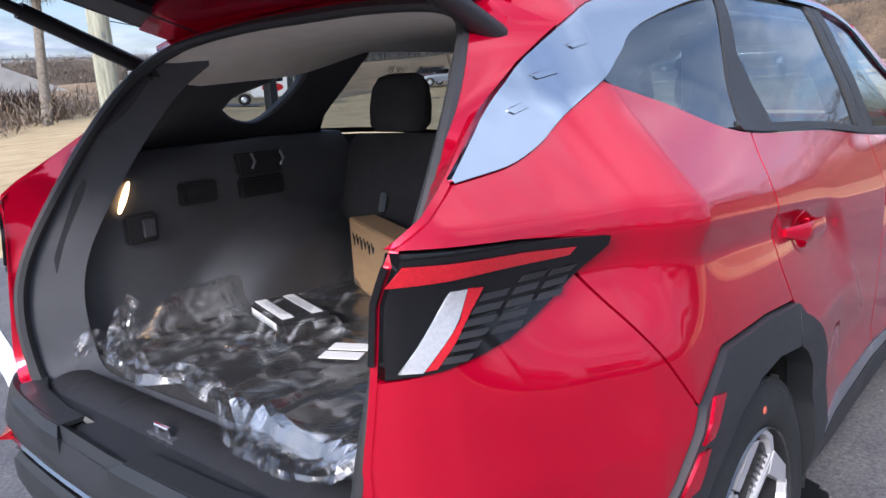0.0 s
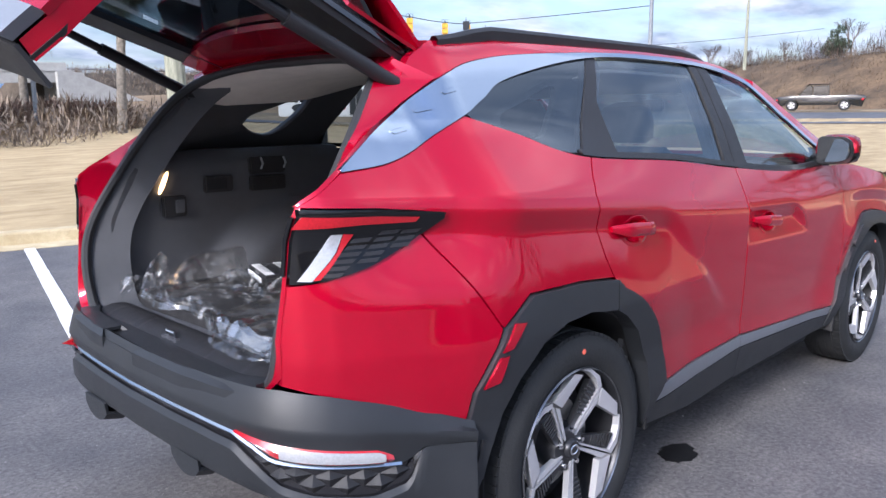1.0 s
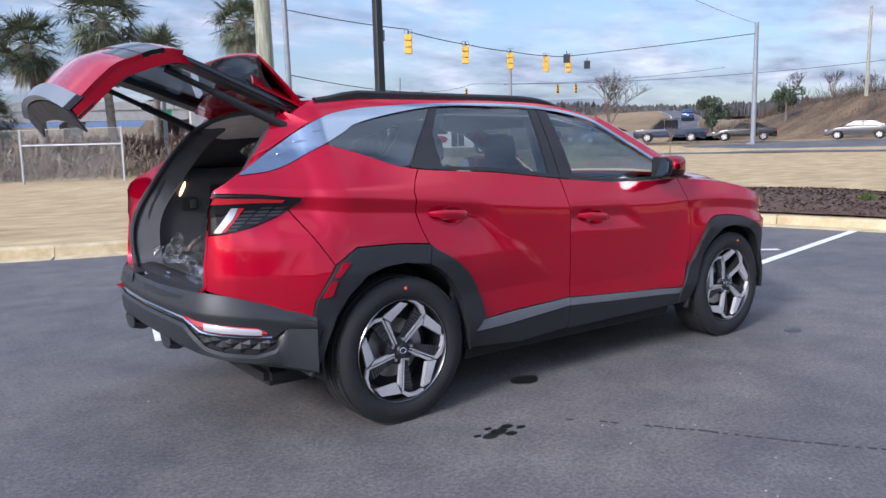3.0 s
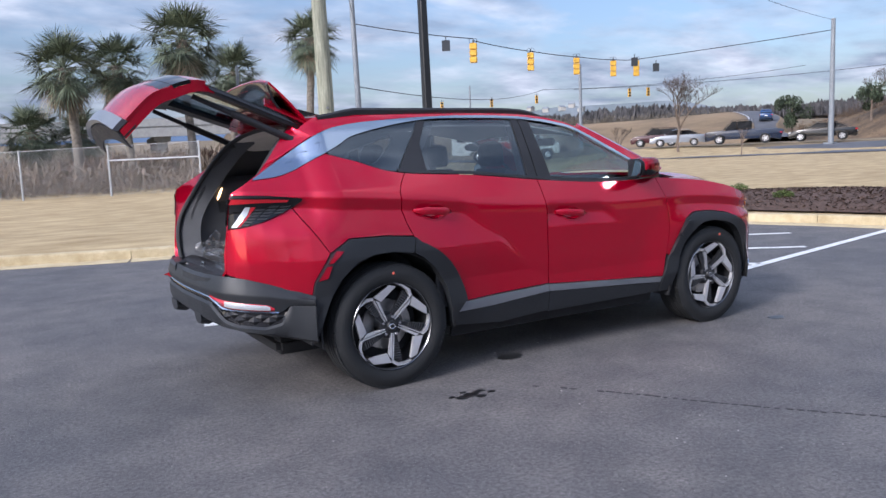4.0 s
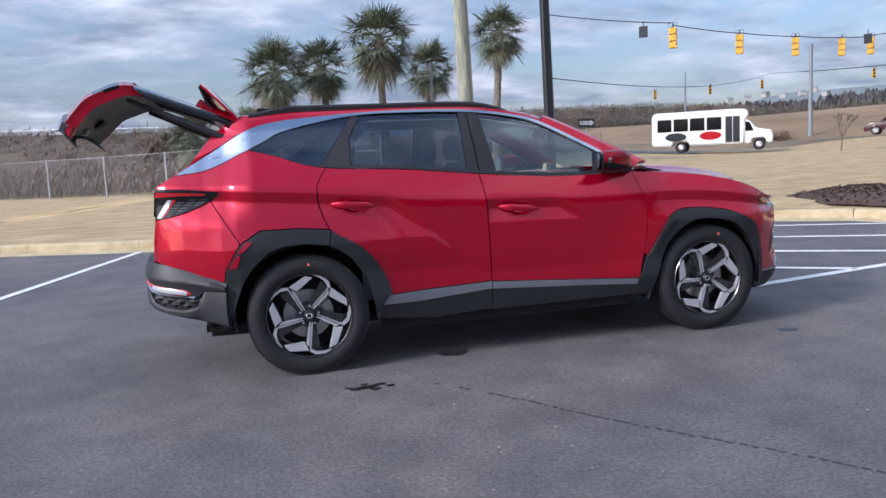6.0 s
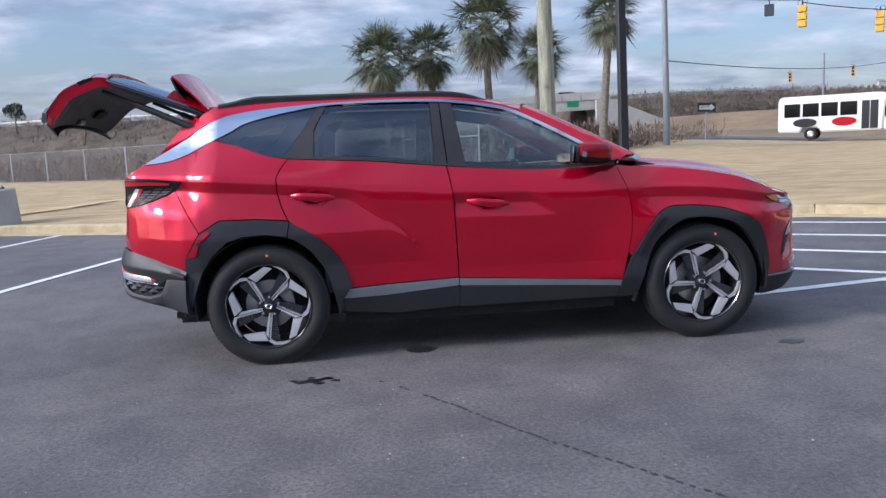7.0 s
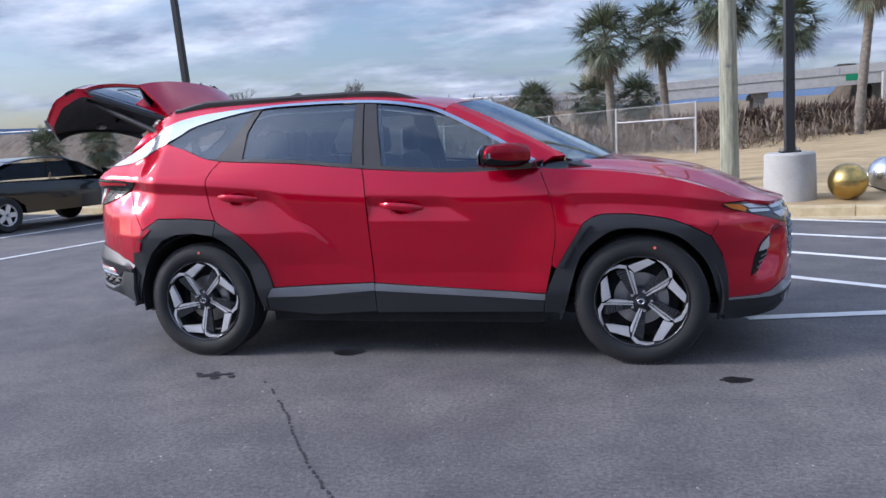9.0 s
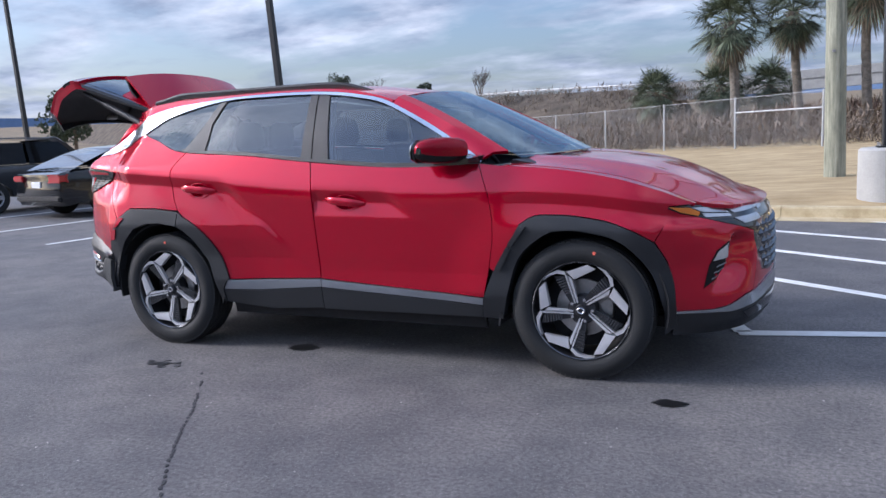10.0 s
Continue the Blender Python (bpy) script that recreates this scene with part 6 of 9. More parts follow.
def build_wheel():
    """One wheel, its axle along y, its face towards -y."""
    w = thing("wheel", "", "")
    bm = bmesh.new()
    prof = [(0.256, 0.095), (0.272, 0.108), (0.305, 0.117), (0.335, 0.112), (0.358, 0.098), (0.3665, 0.078)]
    for y in (0.060, 0.050, 0.024, 0.014, -0.014, -0.024, -0.050, -0.060):
        prof += [(0.3680, y)]
    prof += [(0.3665, -0.078), (0.358, -0.098), (0.335, -0.112), (0.305, -0.117), (0.272, -0.108), (0.256, -0.095)]
    lathe(bm, prof, 64)
    part("tyre", bm, TYRE, w, "black radial tyre")
    # tread blocks: shoulder lugs and ribs
    bm = bmesh.new()
    for i in range(84):
        a = 2 * math.pi * i / 84
        m = Matrix.Rotation(a, 4, "Y")
        for y0, y1 in ((-0.100, -0.064), (0.064, 0.100)):
            box(bm, 0.352, y0 * 0.97, -0.0118, 0.3690, y1 * 0.97, 0.0118, 0, m)
    for y0, y1 in ((-0.054, -0.026), (-0.018, 0.018), (0.026, 0.054)):
        o = bmesh.new()
        lathe(o, [(0.366, y0), (0.372, y0 + 0.002), (0.372, y1 - 0.002), (0.366, y1)], 64)
        joined(bm, o)
    part("tread", bm, TYRE, w)
    bm = bmesh.new()
    lathe(bm, [(0.262, -0.102), (0.258, -0.107), (0.252, -0.100), (0.246, -0.060), (0.232, 0.04), (0.238, 0.09), (0.258, 0.10)], 64)
    part("rim", bm, DARKALLOY, w)
    bm = bmesh.new()
    lathe(bm, [(0.2615, -0.1040), (0.258, -0.1085), (0.2545, -0.1040)], 64)
    part("rim_lip", bm, DARKCHROME, w)
    # brake disc and caliper behind the spokes
    bm = bmesh.new()
    lathe(bm, [(0.05, -0.005), (0.150, -0.005), (0.152, 0.0), (0.150, 0.012), (0.05, 0.012)], 40)
    part("brake_disc", bm, STEEL, w)
    bm = bmesh.new()
    prism(bm, [(0.155 * math.cos(t), 0.155 * math.sin(t)) for t in np.linspace(-0.5, 0.6, 7)] + [(0.095 * math.cos(t), 0.095 * math.sin(t)) for t in np.linspace(0.6, -0.5, 7)], -0.035, 0.03, bevel=0.006)
    part("caliper", bm, STEEL, w)
    bm = bmesh.new()
    lathe(bm, [(0.0, 0.0), (0.10, 0.0), (0.215, 0.03), (0.215, 0.05)], 40)
    part("wheel_back", bm, UNDER, w)

    def pol(r, deg):
        return (r * math.cos(radians(deg)), r * math.sin(radians(deg)))

    def plate(bm, q, y0, tilt, d=0.022):
        A = [bm.verts.new((a, y0 + tilt(math.hypot(a, b)), b)) for a, b in q]
        B = [bm.verts.new((a * 0.985, y0 + tilt(math.hypot(a, b)) + d, b * 0.985)) for a, b in q]
        n = len(q)
        f = [bm.faces.new(A), bm.faces.new(B[::-1])]
        for i in range(n):
            f.append(bm.faces.new((A[i], B[i], B[(i + 1) % n], A[(i + 1) % n])))
        bmesh.ops.recalc_face_normals(bm, faces=f)

    def dish(r):
        return -0.083 - 0.019 * smooth01(0.06, 0.24, r)
    R = 0.2575

    def poly(bm, pts, y0=0.0, d=0.022):
        plate(bm, [pol(R * r, a + t) for r, t in pts], y0, dish, d)
    for i in range(5):
        a = 72 * i + 121
        # bright spoke: two fine bars from the hub, a broad foot one way along the rim and a slim one the other way
        bm = bmesh.new()
        poly(bm, [(0.17, 2), (0.17, 12), (0.75, 0.7), (0.67, -4.5)])
        poly(bm, [(0.84, 0.3), (0.96, -28), (0.92, -39), (0.65, -8)])
        finish("spoke", bm, ALLOY, w, smooth=False)
        bm = bmesh.new()
        poly(bm, [(0.19, 19), (0.18, 28), (0.79, 4.4), (0.78, 2.2)], 0.001)
        poly(bm, [(0.79, 3.2), (0.85, 1.6), (0.945, 10), (0.895, 14)], 0.001)
        poly(bm, [(0.895, 14), (0.945, 10), (0.985, 23), (0.945, 24)], 0.001)
        poly(bm, [(0.945, 24), (0.985, 23), (0.995, 32), (0.975, 33)], 0.001)
        finish("spoke", bm, ALLOY, w, smooth=False)
        # dark ribbed blade beside it
        bm = bmesh.new()
        poly(bm, [(0.78, 5.5), (0.865, 19), (0.22, 46), (0.20, 30)], 0.008)
        finish("spoke_web", bm, DARKALLOY, w, smooth=False)
        bm = bmesh.new()
        for k in range(7):
            r0 = R * (0.42 + 0.055 * k)
            c, d = pol(r0, a + 8.2 - 0.1 * k), pol(r0 + 0.008, a + lerp_keys(r0 / R, ((0.4, 26), (0.8, 19.5))))
            e = Vector((d[0] - c[0], 0, d[1] - c[1]))
            nn = Vector((-e.z, 0, e.x)).normalized() * 0.0032
            y = dish(r0) + 0.002
            P = [Vector((c[0], y, c[1])), Vector((d[0], y, d[1]))]
            vs = [bm.verts.new(p) for p in (P[0] + nn, P[1] + nn, P[1] - nn, P[0] - nn)]
            ws = [bm.verts.new(v.co + Vector((0, 0.010, 0))) for v in vs]
            bm.faces.new(vs)
            for j in range(4):
                bm.faces.new((vs[j], ws[j], ws[(j + 1) % 4], vs[(j + 1) % 4]))
        bmesh.ops.recalc_face_normals(bm, faces=bm.faces[:])
        finish("rib_plate", bm, DARKCHROME, w, smooth=False)
        bm = bmesh.new()
        c = pol(0.058, a + 36)
        lathe(bm, [(0.0, -0.090), (0.008, -0.090), (0.010, -0.082), (0.010, -0.062)], 10)
        for v in bm.verts:
            v.co += Vector((c[0], 0, c[1]))
        part("lug_nut", bm, CHROME, w)
    bm = bmesh.new()
    lathe(bm, [(0.0, -0.098), (0.026, -0.097), (0.031, -0.092), (0.033, -0.082), (0.072, -0.076), (0.078, -0.06), (0.078, 0.02)], 32)
    part("hub", bm, DARKALLOY, w)
    bm = bmesh.new()
    lathe(bm, [(0.014, -0.0985), (0.016, -0.100), (0.020, -0.100), (0.022, -0.0985)], 24)
    for v in bm.verts:
        v.co.z *= 0.75
    part("hub_badge", bm, CHROME, w)
    bm = bmesh.new()
    lathe(bm, [(0.0, -0.1178), (0.0085, -0.1178), (0.0085, -0.116)], 12)
    for v in bm.verts:
        v.co += Vector((0.012, 0, 0.316))
    part("sticker", bm, REDDOT, w, "small red sticker")
    return w


def build_wheels(car):
    w = build_wheel()
    w.parent = car
    w.location = (0, -0.805, WR)
    for cx, s, t in ((WB, -1, 12), (0, 1, 40), (WB, 1, 25)):
        m = pose(cx, s * 0.805, WR, 0, t, 0) if s < 0 else pose(cx, s * 0.805, WR, 0, 0, 180) @ pose(0, 0, 0, 0, t, 0)
        c = copy_thing(w, m)
    for cx in (0.0, WB):
        for s in (-1, 1):
            # wheel house
            bm = bmesh.new()
            rows = []
            for y in (0.55, 0.90):
                rows.append([(cx + 0.445 * math.cos(radians(a)), s * y, WR + 0.02 + 0.425 * math.sin(radians(a))) for a in np.linspace(-12, 192, 22)])
            sheet(bm, rows, 0.01)
            part("wheel_house", bm, UNDER, car)
            bm = bmesh.new()
            prism(bm, [(cx + 0.445 * math.cos(radians(a)), WR + 0.02 + 0.425 * math.sin(radians(a))) for a in np.linspace(-12, 192, 22)], s * 0.54, s * 0.56)
            part("wheel_house_wall", bm, UNDER, car)


def build_handles(car):
    for s in (-1, 1):
        for x0, z0, z1 in ((0.175, 1.030, 1.010), (1.245, 0.950, 0.925)):
            x1 = x0 + 0.265
            pts = []
            for k in np.linspace(0, 1, 12):
                x, z = x0 + (x1 - x0) * k, z0 + (z1 - z0) * k
                h = math.sin(math.pi * min(1, max(0, k)))
                pts.append((x, z + 0.006, 0.004 + 0.036 * min(1, h * 1.6), 0.010 + 0.012 * min(1, h * 1.5)))
            bm = bmesh.new()
            rows = []
            for x, z, o, t in pts:
                y = side(x, z)
                rows.append([(x, s * (y + o + 0.006 * math.cos(a)), z + t * math.sin(a)) for a in np.linspace(0, 2 * math.pi, 9)[:-1]])
            grid(bm, rows, close=True)
            bmesh.ops.holes_fill(bm, edges=[e for e in bm.edges if len(e.link_faces) == 1])
            bmesh.ops.recalc_face_normals(bm, faces=bm.faces[:])
            part("door_handle", bm, RED, car, "red pull door handle")
            # finger cup behind it
            bm = bmesh.new()
            cx, cz = (x0 + x1) / 2 + 0.01, (z0 + z1) / 2 - 0.003
            rows = []
            for r, d in ((1.24, 0.0005), (1.20, 0.0016), (1.0, 0.0016), (0.92, -0.014), (0.66, -0.034), (0.02, -0.038)):
                rows.append([(cx + 0.075 * r * math.cos(a), s * (side(cx + 0.075 * r * math.cos(a), cz + 0.040 * r * math.sin(a)) + d), cz + 0.040 * r * math.sin(a)) for a in np.linspace(0, 2 * math.pi, 37)[:-1]])
            grid(bm, rows, close=True)
            bmesh.ops.recalc_face_normals(bm, faces=bm.faces[:])
            bm.normal_update()
            if sum(f.normal.y * s for f in bm.faces) < 0:
                bmesh.ops.reverse_faces(bm, faces=bm.faces[:])
            part("handle_cup", bm, RED, car)
        # mirror
        mir = thing("mirror", "", "")
        mir.parent = car
        mir["label"] = "red door mirror with black foot"
        # sections from the door outwards: y, rear x, front x, low z, high z
        cut = [(0.885, 1.915, 2.120, 1.165, 1.268), (0.905, 1.908, 2.162, 1.150, 1.284), (0.960, 1.904, 2.148, 1.146, 1.288),
               (1.005, 1.906, 2.100, 1.150, 1.284), (1.038, 1.912, 2.040, 1.160, 1.274), (1.058, 1.920, 1.985, 1.180, 1.254), (1.064, 1.932, 1.960, 1.198, 1.238)]

        def hoop(y, xa, xb, za, zb, a0, a1, n=17):
            """Part of a rounded section in the x-z plane."""
            out = []
            for a in np.linspace(a0, a1, n):
                c, d = math.cos(a), math.sin(a)
                k = (abs(c) ** 3.2 + abs(d) ** 3.2) ** (-1 / 3.2)
                out.append(((xa + xb) / 2 + (xb - xa) / 2 * c * k, s * y, (za + zb) / 2 + (zb - za) / 2 * d * k))
            return out
        for nm, m, a0, a1, g in (("mirror_cap", RED, -0.42, math.pi + 0.30, 0.0), ("mirror_foot", BLACKPAINT, math.pi + 0.26, 2 * math.pi - 0.40, -0.002)):
            bm = bmesh.new()
            grid(bm, [hoop(y, xa - g, xb + g, za - g, zb + g, a0, a1) for y, xa, xb, za, zb in cut])
            bmesh.ops.solidify(bm, geom=bm.faces[:], thickness=0.006)
            bmesh.ops.recalc_face_normals(bm, faces=bm.faces[:])
            part(nm, bm, m, mir)
        # arm from the door's corner to the cap
        bm = bmesh.new()
        rows = [[(x0, s * y, z0) for x0, z0 in ((xa, za), (xb, za), (xb + 0.01, zb), (xa, zb))] for y, xa, xb, za, zb in ((0.800, 2.02, 2.235, 1.146, 1.196), (0.86, 2.01, 2.215, 1.144, 1.182), (0.93, 1.97, 2.165, 1.140, 1.172))]
        grid(bm, rows, close=True)
        bmesh.ops.holes_fill(bm, edges=[e for e in bm.edges if len(e.link_faces) == 1])
        bmesh.ops.recalc_face_normals(bm, faces=bm.faces[:])
        part("mirror_arm", bm, BLACKPAINT, mir)
        rim = [(0.894, 1.160), (0.908, 1.150), (1.008, 1.154), (1.042, 1.172), (1.054, 1.210), (1.044, 1.258), (1.012, 1.278), (0.910, 1.280), (0.894, 1.268)]
        bm = bmesh.new()
        prism(bm, [(s * a, b) for a, b in rim], 1.899, 1.916, "yz", 0.005)
        part("mirror_bezel", bm, BLACKPAINT, mir)
        bm = bmesh.new()
        prism(bm, [(s * (0.975 + (a - 0.975) * 0.84), 1.215 + (b - 1.215) * 0.82) for a, b in rim], 1.893, 1.901, "yz")
        for v in bm.verts:
            v.co = Vector((1.898, s * 0.975, 1.215)) + Matrix.Rotation(radians(s * 14), 3, "Z") @ Matrix.Rotation(radians(5), 3, "Y") @ (v.co - Vector((1.898, s * 0.975, 1.215)))
        part("mirror_glass", bm, MIRRORGLASS, mir)


def build_opening(car):
    loop = opening()
    # outer edge of the body round the opening
    n = len(loop)
    outer = []
    for x, y, z in loop:
        s = -1 if y < 0 else 1
        a = abs(y)
        if z > 1.50 and a < 0.56:
            k = smooth01(0.56, 0.40, a)
            outer.append((x + 0.045, y * (1.06), z + 0.032))
        elif z > 1.254:
            xo = float(np.interp(z, [1.254, 1.385, 1.505, 1.56], [-0.71, -0.50, -0.30, -0.31]))
            outer.append((xo, s * (side(xo, z) - 0.004), z))
        elif z > 0.745:
            xo = float(np.interp(z, [0.735, 0.86, 0.99, 1.178, 1.254], [-0.876, -0.874, -0.858, -0.838, -0.71]))
            outer.append((xo, s * (side(xo, z) - 0.004), z))
        else:
            outer.append((x - 0.03, y * 1.05, z - 0.006))
    mids = [tuple(0.5 * (a + b) + c for a, b, c in zip(p, q, (0.012, 0, 0))) for p, q in zip(loop, outer)]
    bm = bmesh.new()
    sheet(bm, [loop, mids, outer], 0.012, close=True)
    part("opening_flange", bm, RED, car)
    # black lamp housing on the tail's rear face, between lamp and seal
    for s in (-1, 1):
        pair = [(p, q) for p, q in zip(loop, outer) if p[1] * s > 0 and 0.995 < p[2] < 1.175]
        pair.sort(key=lambda t: t[0][2])
        bm = bmesh.new()
        sheet(bm, [[(p[0] + (q[0] - p[0]) * f - 0.007, p[1] + (q[1] - p[1]) * f, p[2]) for p, q in pair] for f in (0.08, 0.5, 1.02)], 0.01)
        part("lamp_housing", bm, LAMPDARK, car)
    # rubber seal
    bm = bmesh.new()
    rows = []
    for i, p in enumerate(loop):
        a, b = Vector(loop[i - 1]), Vector(loop[(i + 1) % n])
        t = (b - a).normalized()
        inw = Vector((0, -p[1], 1.12 - p[2])).normalized()
        out_ = t.cross(inw).normalized()
        if out_.x > 0:
            out_ = -out_
        c = Vector(p) + inw * 0.006
        rows.append([c + inw * 0.016 * math.cos(u) + out_ * 0.017 * math.sin(u) for u in np.linspace(0, 2 * math.pi, 9)[:-1]])
    rows.append(rows[0])
    grid(bm, rows, close=True)
    bmesh.ops.remove_doubles(bm, verts=bm.verts, dist=1e-5)
    bmesh.ops.recalc_face_normals(bm, faces=bm.faces[:])
    part("opening_seal", bm, RUBBER, car, "black rubber hatch seal")
    # inner garnish behind the seal
    inner = []
    for x, y, z in loop:
        inw = Vector((0, -y, 1.12 - z))
        inw.normalize()
        k = smooth01(1.50, 1.56, z)
        inner.append((x + 0.14 - 0.10 * k, y + inw.y * (0.058 - 0.043 * k), z + inw.z * (0.034 - 0.022 * k)))
    bm = bmesh.new()
    sheet(bm, [loop, inner], 0.01, close=True)
    part("opening_garnish", bm, TRIM, car)


def build_interior(car):
    # cargo floor and sides
    bm = bmesh.new()
    box(bm, -0.715, -0.56, 0.66, 0.30, 0.56, 0.765, 0.012)
    part("cargo_floor", bm, CARPET, car)
    # scuff plate with striker
    bm = bmesh.new()
    rows = [[(-0.86 + 0.10 * k, y, 0.700 + 0.020 * math.sin(math.pi * k * 0.8) + (0.004 if int(abs(y) * 60) % 2 else 0)) for y in np.linspace(-0.54, 0.54, 61)] for k in np.linspace(0, 1, 8)]
    sheet(bm, rows, 0.015)
    part("scuff_plate", bm, PLASTIC, car)
    for k in range(15):
        for d, z in ((0.018, 0.7085), (0.088, 0.7205)):
            bm = bmesh.new()
            lathe(bm, [(0.0, z + 0.004), (0.003, z + 0.004), (0.0045, z + 0.002), (0.0045, z - 0.004)], 8, "Z")
            for v in bm.verts:
                v.co += Vector((-0.86 + d, -0.49 + 0.07 * k, 0.002))
            part("scuff_stud", bm, SILLGREY, car)
    for k in range(6):
        bm = bmesh.new()
        u = 0.30 + 0.11 * k
        box(bm, -0.86 + 0.10 * u - 0.003, -0.50, 0.698 + 0.020 * math.sin(math.pi * u * 0.8), -0.86 + 0.10 * u + 0.003, 0.50, 0.7085 + 0.020 * math.sin(math.pi * u * 0.8), 0.0015)
        part("scuff_rib", bm, PLASTIC, car)
    bm = bmesh.new()
    tube(bm, [(-0.845, -0.025, 0.705), (-0.845, -0.025, 0.745), (-0.845, 0.025, 0.745), (-0.845, 0.025, 0.705)], 0.006, 8)
    part("striker", bm, CHROME, car)
    bm = bmesh.new()
    box(bm, -0.865, -0.06, 0.700, -0.80, 0.06, 0.728, 0.01)
    part("striker_cover", bm, TRIM, car)
    for s in (-1, 1):
        # side trim: sheet with wheelhouse bulge, from the floor to the glass
        bm = bmesh.new()
        rows = []
        for z in np.linspace(0.68, 1.262, 20):
            row = []
            for x in np.linspace(-0.80, 0.30, 28):
                y = 0.615 - 0.04 * smooth01(0.9, 0.7, z) + 0.05 * smooth01(1.21, 1.262, z)
                d = math.hypot((x - 0.04) / 0.50, (z - 0.60) / 0.45)
                y -= 0.13 * smooth01(1.0, 0.74, d)
                xx = max(x, float(np.interp(z, [0.68, 1.02, 1.18, 1.315, 1.465, 1.53], [-0.76, -0.76, -0.68, -0.56, -0.40, -0.33])))
                row.append((xx, s * y, z))
            rows.append(row)
        # shelf out to the window trim
        rows.append([(x, s * max(abs(y), side(x, 1.264) - 0.040), 1.264) for x, y, z in rows[-1]])
        bm2 = bm
        vs = grid(bm2, rows)
        bmesh.ops.recalc_face_normals(bm2, faces=bm2.faces[:])
        part("cargo_side_trim", bm2, TRIM, car, "dark moulded cargo side trim")
        # lamp, pocket, vent and hooks on the trim
        bm = bmesh.new()
        lathe(bm, [(0.0, 0.012), (0.7, 0.012), (1.0, 0.006), (1.0, 0.0)], 20)
        for v in bm.verts:
            v.co = Vector((-0.555 + v.co.x * 0.010 + v.co.z * 0.018, s * (0.612 - v.co.y), 1.145 + v.co.z * 0.042 + v.co.x * 0.004))
        part("cargo_lamp", bm, BULB, car, "lit warm oval cargo lamp")
        for nm, x0, z0, x1, z1, m in (("socket_panel", -0.565, 1.012, -0.470, 1.095, PLASTIC), ("pocket", -0.390, 1.095, -0.265, 1.162, PLASTIC), ("hook_panel", -0.185, 1.158, -0.015, 1.228, PLASTIC), ("vent", -0.185, 1.088, -0.015, 1.150, PLASTIC)):
            bm = bmesh.new()
            box(bm, x0, s * 0.598, z0, x1, s * 0.626, z1, 0.006)
            if nm == "vent":
                for k in range(6):
                    box(bm, x0 + 0.008, s * 0.594, z0 + 0.006 + k * 0.009, x1 - 0.008, s * 0.598, z0 + 0.010 + k * 0.009)
            part(nm, bm, m, car)
            bm = bmesh.new()
            if nm == "pocket":
                box(bm, x0 + 0.012, s * 0.5945, z0 + 0.012, x1 - 0.03, s * 0.598, z1 - 0.012, 0.002)
                part("pocket_recess", bm, UNDER, car)
            elif nm == "socket_panel":
                box(bm, x0 + 0.045, s * 0.590, z0 + 0.016, x1 - 0.012, s * 0.598, z1 - 0.016, 0.003)
                part("socket_cap", bm, TRIM, car)
            elif nm == "hook_panel":
                for k in (0.05, 0.16):
                    bm = bmesh.new()
                    tube(bm, [(x0 + k, s * 0.597, z0 + 0.02), (x0 + k, s * 0.582, z0 + 0.04), (x0 + k, s * 0.597, z0 + 0.065)], 0.005, 6)
                    part("bag_hook", bm, SILLGREY, car)
            else:
                bm.free()
        # inner pillar covers
        edge = curve([(-0.154, 1.360), (-0.118, 1.398), (0.017, 1.437), (0.120, 1.470), (0.160, 1.470), (0.150, 1.440), (0.090, 1.380), (0.027, 1.331), (-0.029, 1.316), (-0.105, 1.332), (-0.154, 1.360)], 4)[:-1]
        hull = [(-0.70, 1.215), (0.30, 1.205), (0.285, 1.280), (0.321, 1.342), (0.400, 1.440), (0.481, 1.530), (0.47, 1.585), (-0.28, 1.585), (-0.38, 1.535), (-0.47, 1.46), (-0.58, 1.345)]
        cx, cz = 0.0, 1.392

        def out_to(a, b):
            """Where the ray from the opening's middle meets the outline."""
            best = 1.0
            for (x0, z0), (x1, z1) in zip(hull, hull[1:] + hull[:1]):
                den = (a - cx) * (z1 - z0) - (b - cz) * (x1 - x0)
                if abs(den) > 1e-9:
                    k = ((x0 - cx) * (z1 - z0) - (z0 - cz) * (x1 - x0)) / den
                    m = ((x0 - cx) * (b - cz) - (z0 - cz) * (a - cx)) / den
                    if k > 1 and -1e-6 <= m <= 1 + 1e-6:
                        best = k
            return cx + (a - cx) * best, cz + (b - cz) * best
        rings = []
        for f, off in ((-0.02, -0.012), (0.0, -0.038), (0.05, -0.048), (0.30, -0.050), (0.65, -0.050), (1.0, -0.046)):
            ring = []
            for a, b in edge:
                oa, ob_ = out_to(a, b)
                x, z = a + (oa - a) * f, b + (ob_ - b) * f
                ring.append((x, s * (side(x, z) + off), z + crown(x, z)))
            rings.append(ring)
        bm = bmesh.new()
        grid(bm, rings, close=True)
        bmesh.ops.recalc_face_normals(bm, faces=bm.faces[:])
        bm.normal_update()
        if sum(f.normal.y for f in bm.faces) * s > 0:
            bmesh.ops.reverse_faces(bm, faces=bm.faces[:])
        part("upper_trim", bm, TRIM, car, "dark trim round the quarter window")
        panel("pillar_cover", [(1.04, 1.10), (1.27, 1.10), (1.20, 1.56), (1.05, 1.56)], TRIM, car, s, off=-0.045, thick=0.03, res=0.1)
        # door inner trims below the glass
        for nm, q in (("door_trim", [(0.35, 0.42), (1.15, 0.42), (1.14, 1.175), (0.35, 1.245)]), ("door_trim", [(1.20, 0.42), (2.2, 0.42), (2.15, 1.12), (1.20, 1.165)])):
            panel(nm, q, TRIM, car, s, off=-0.075, thick=0.02, res=0.15)
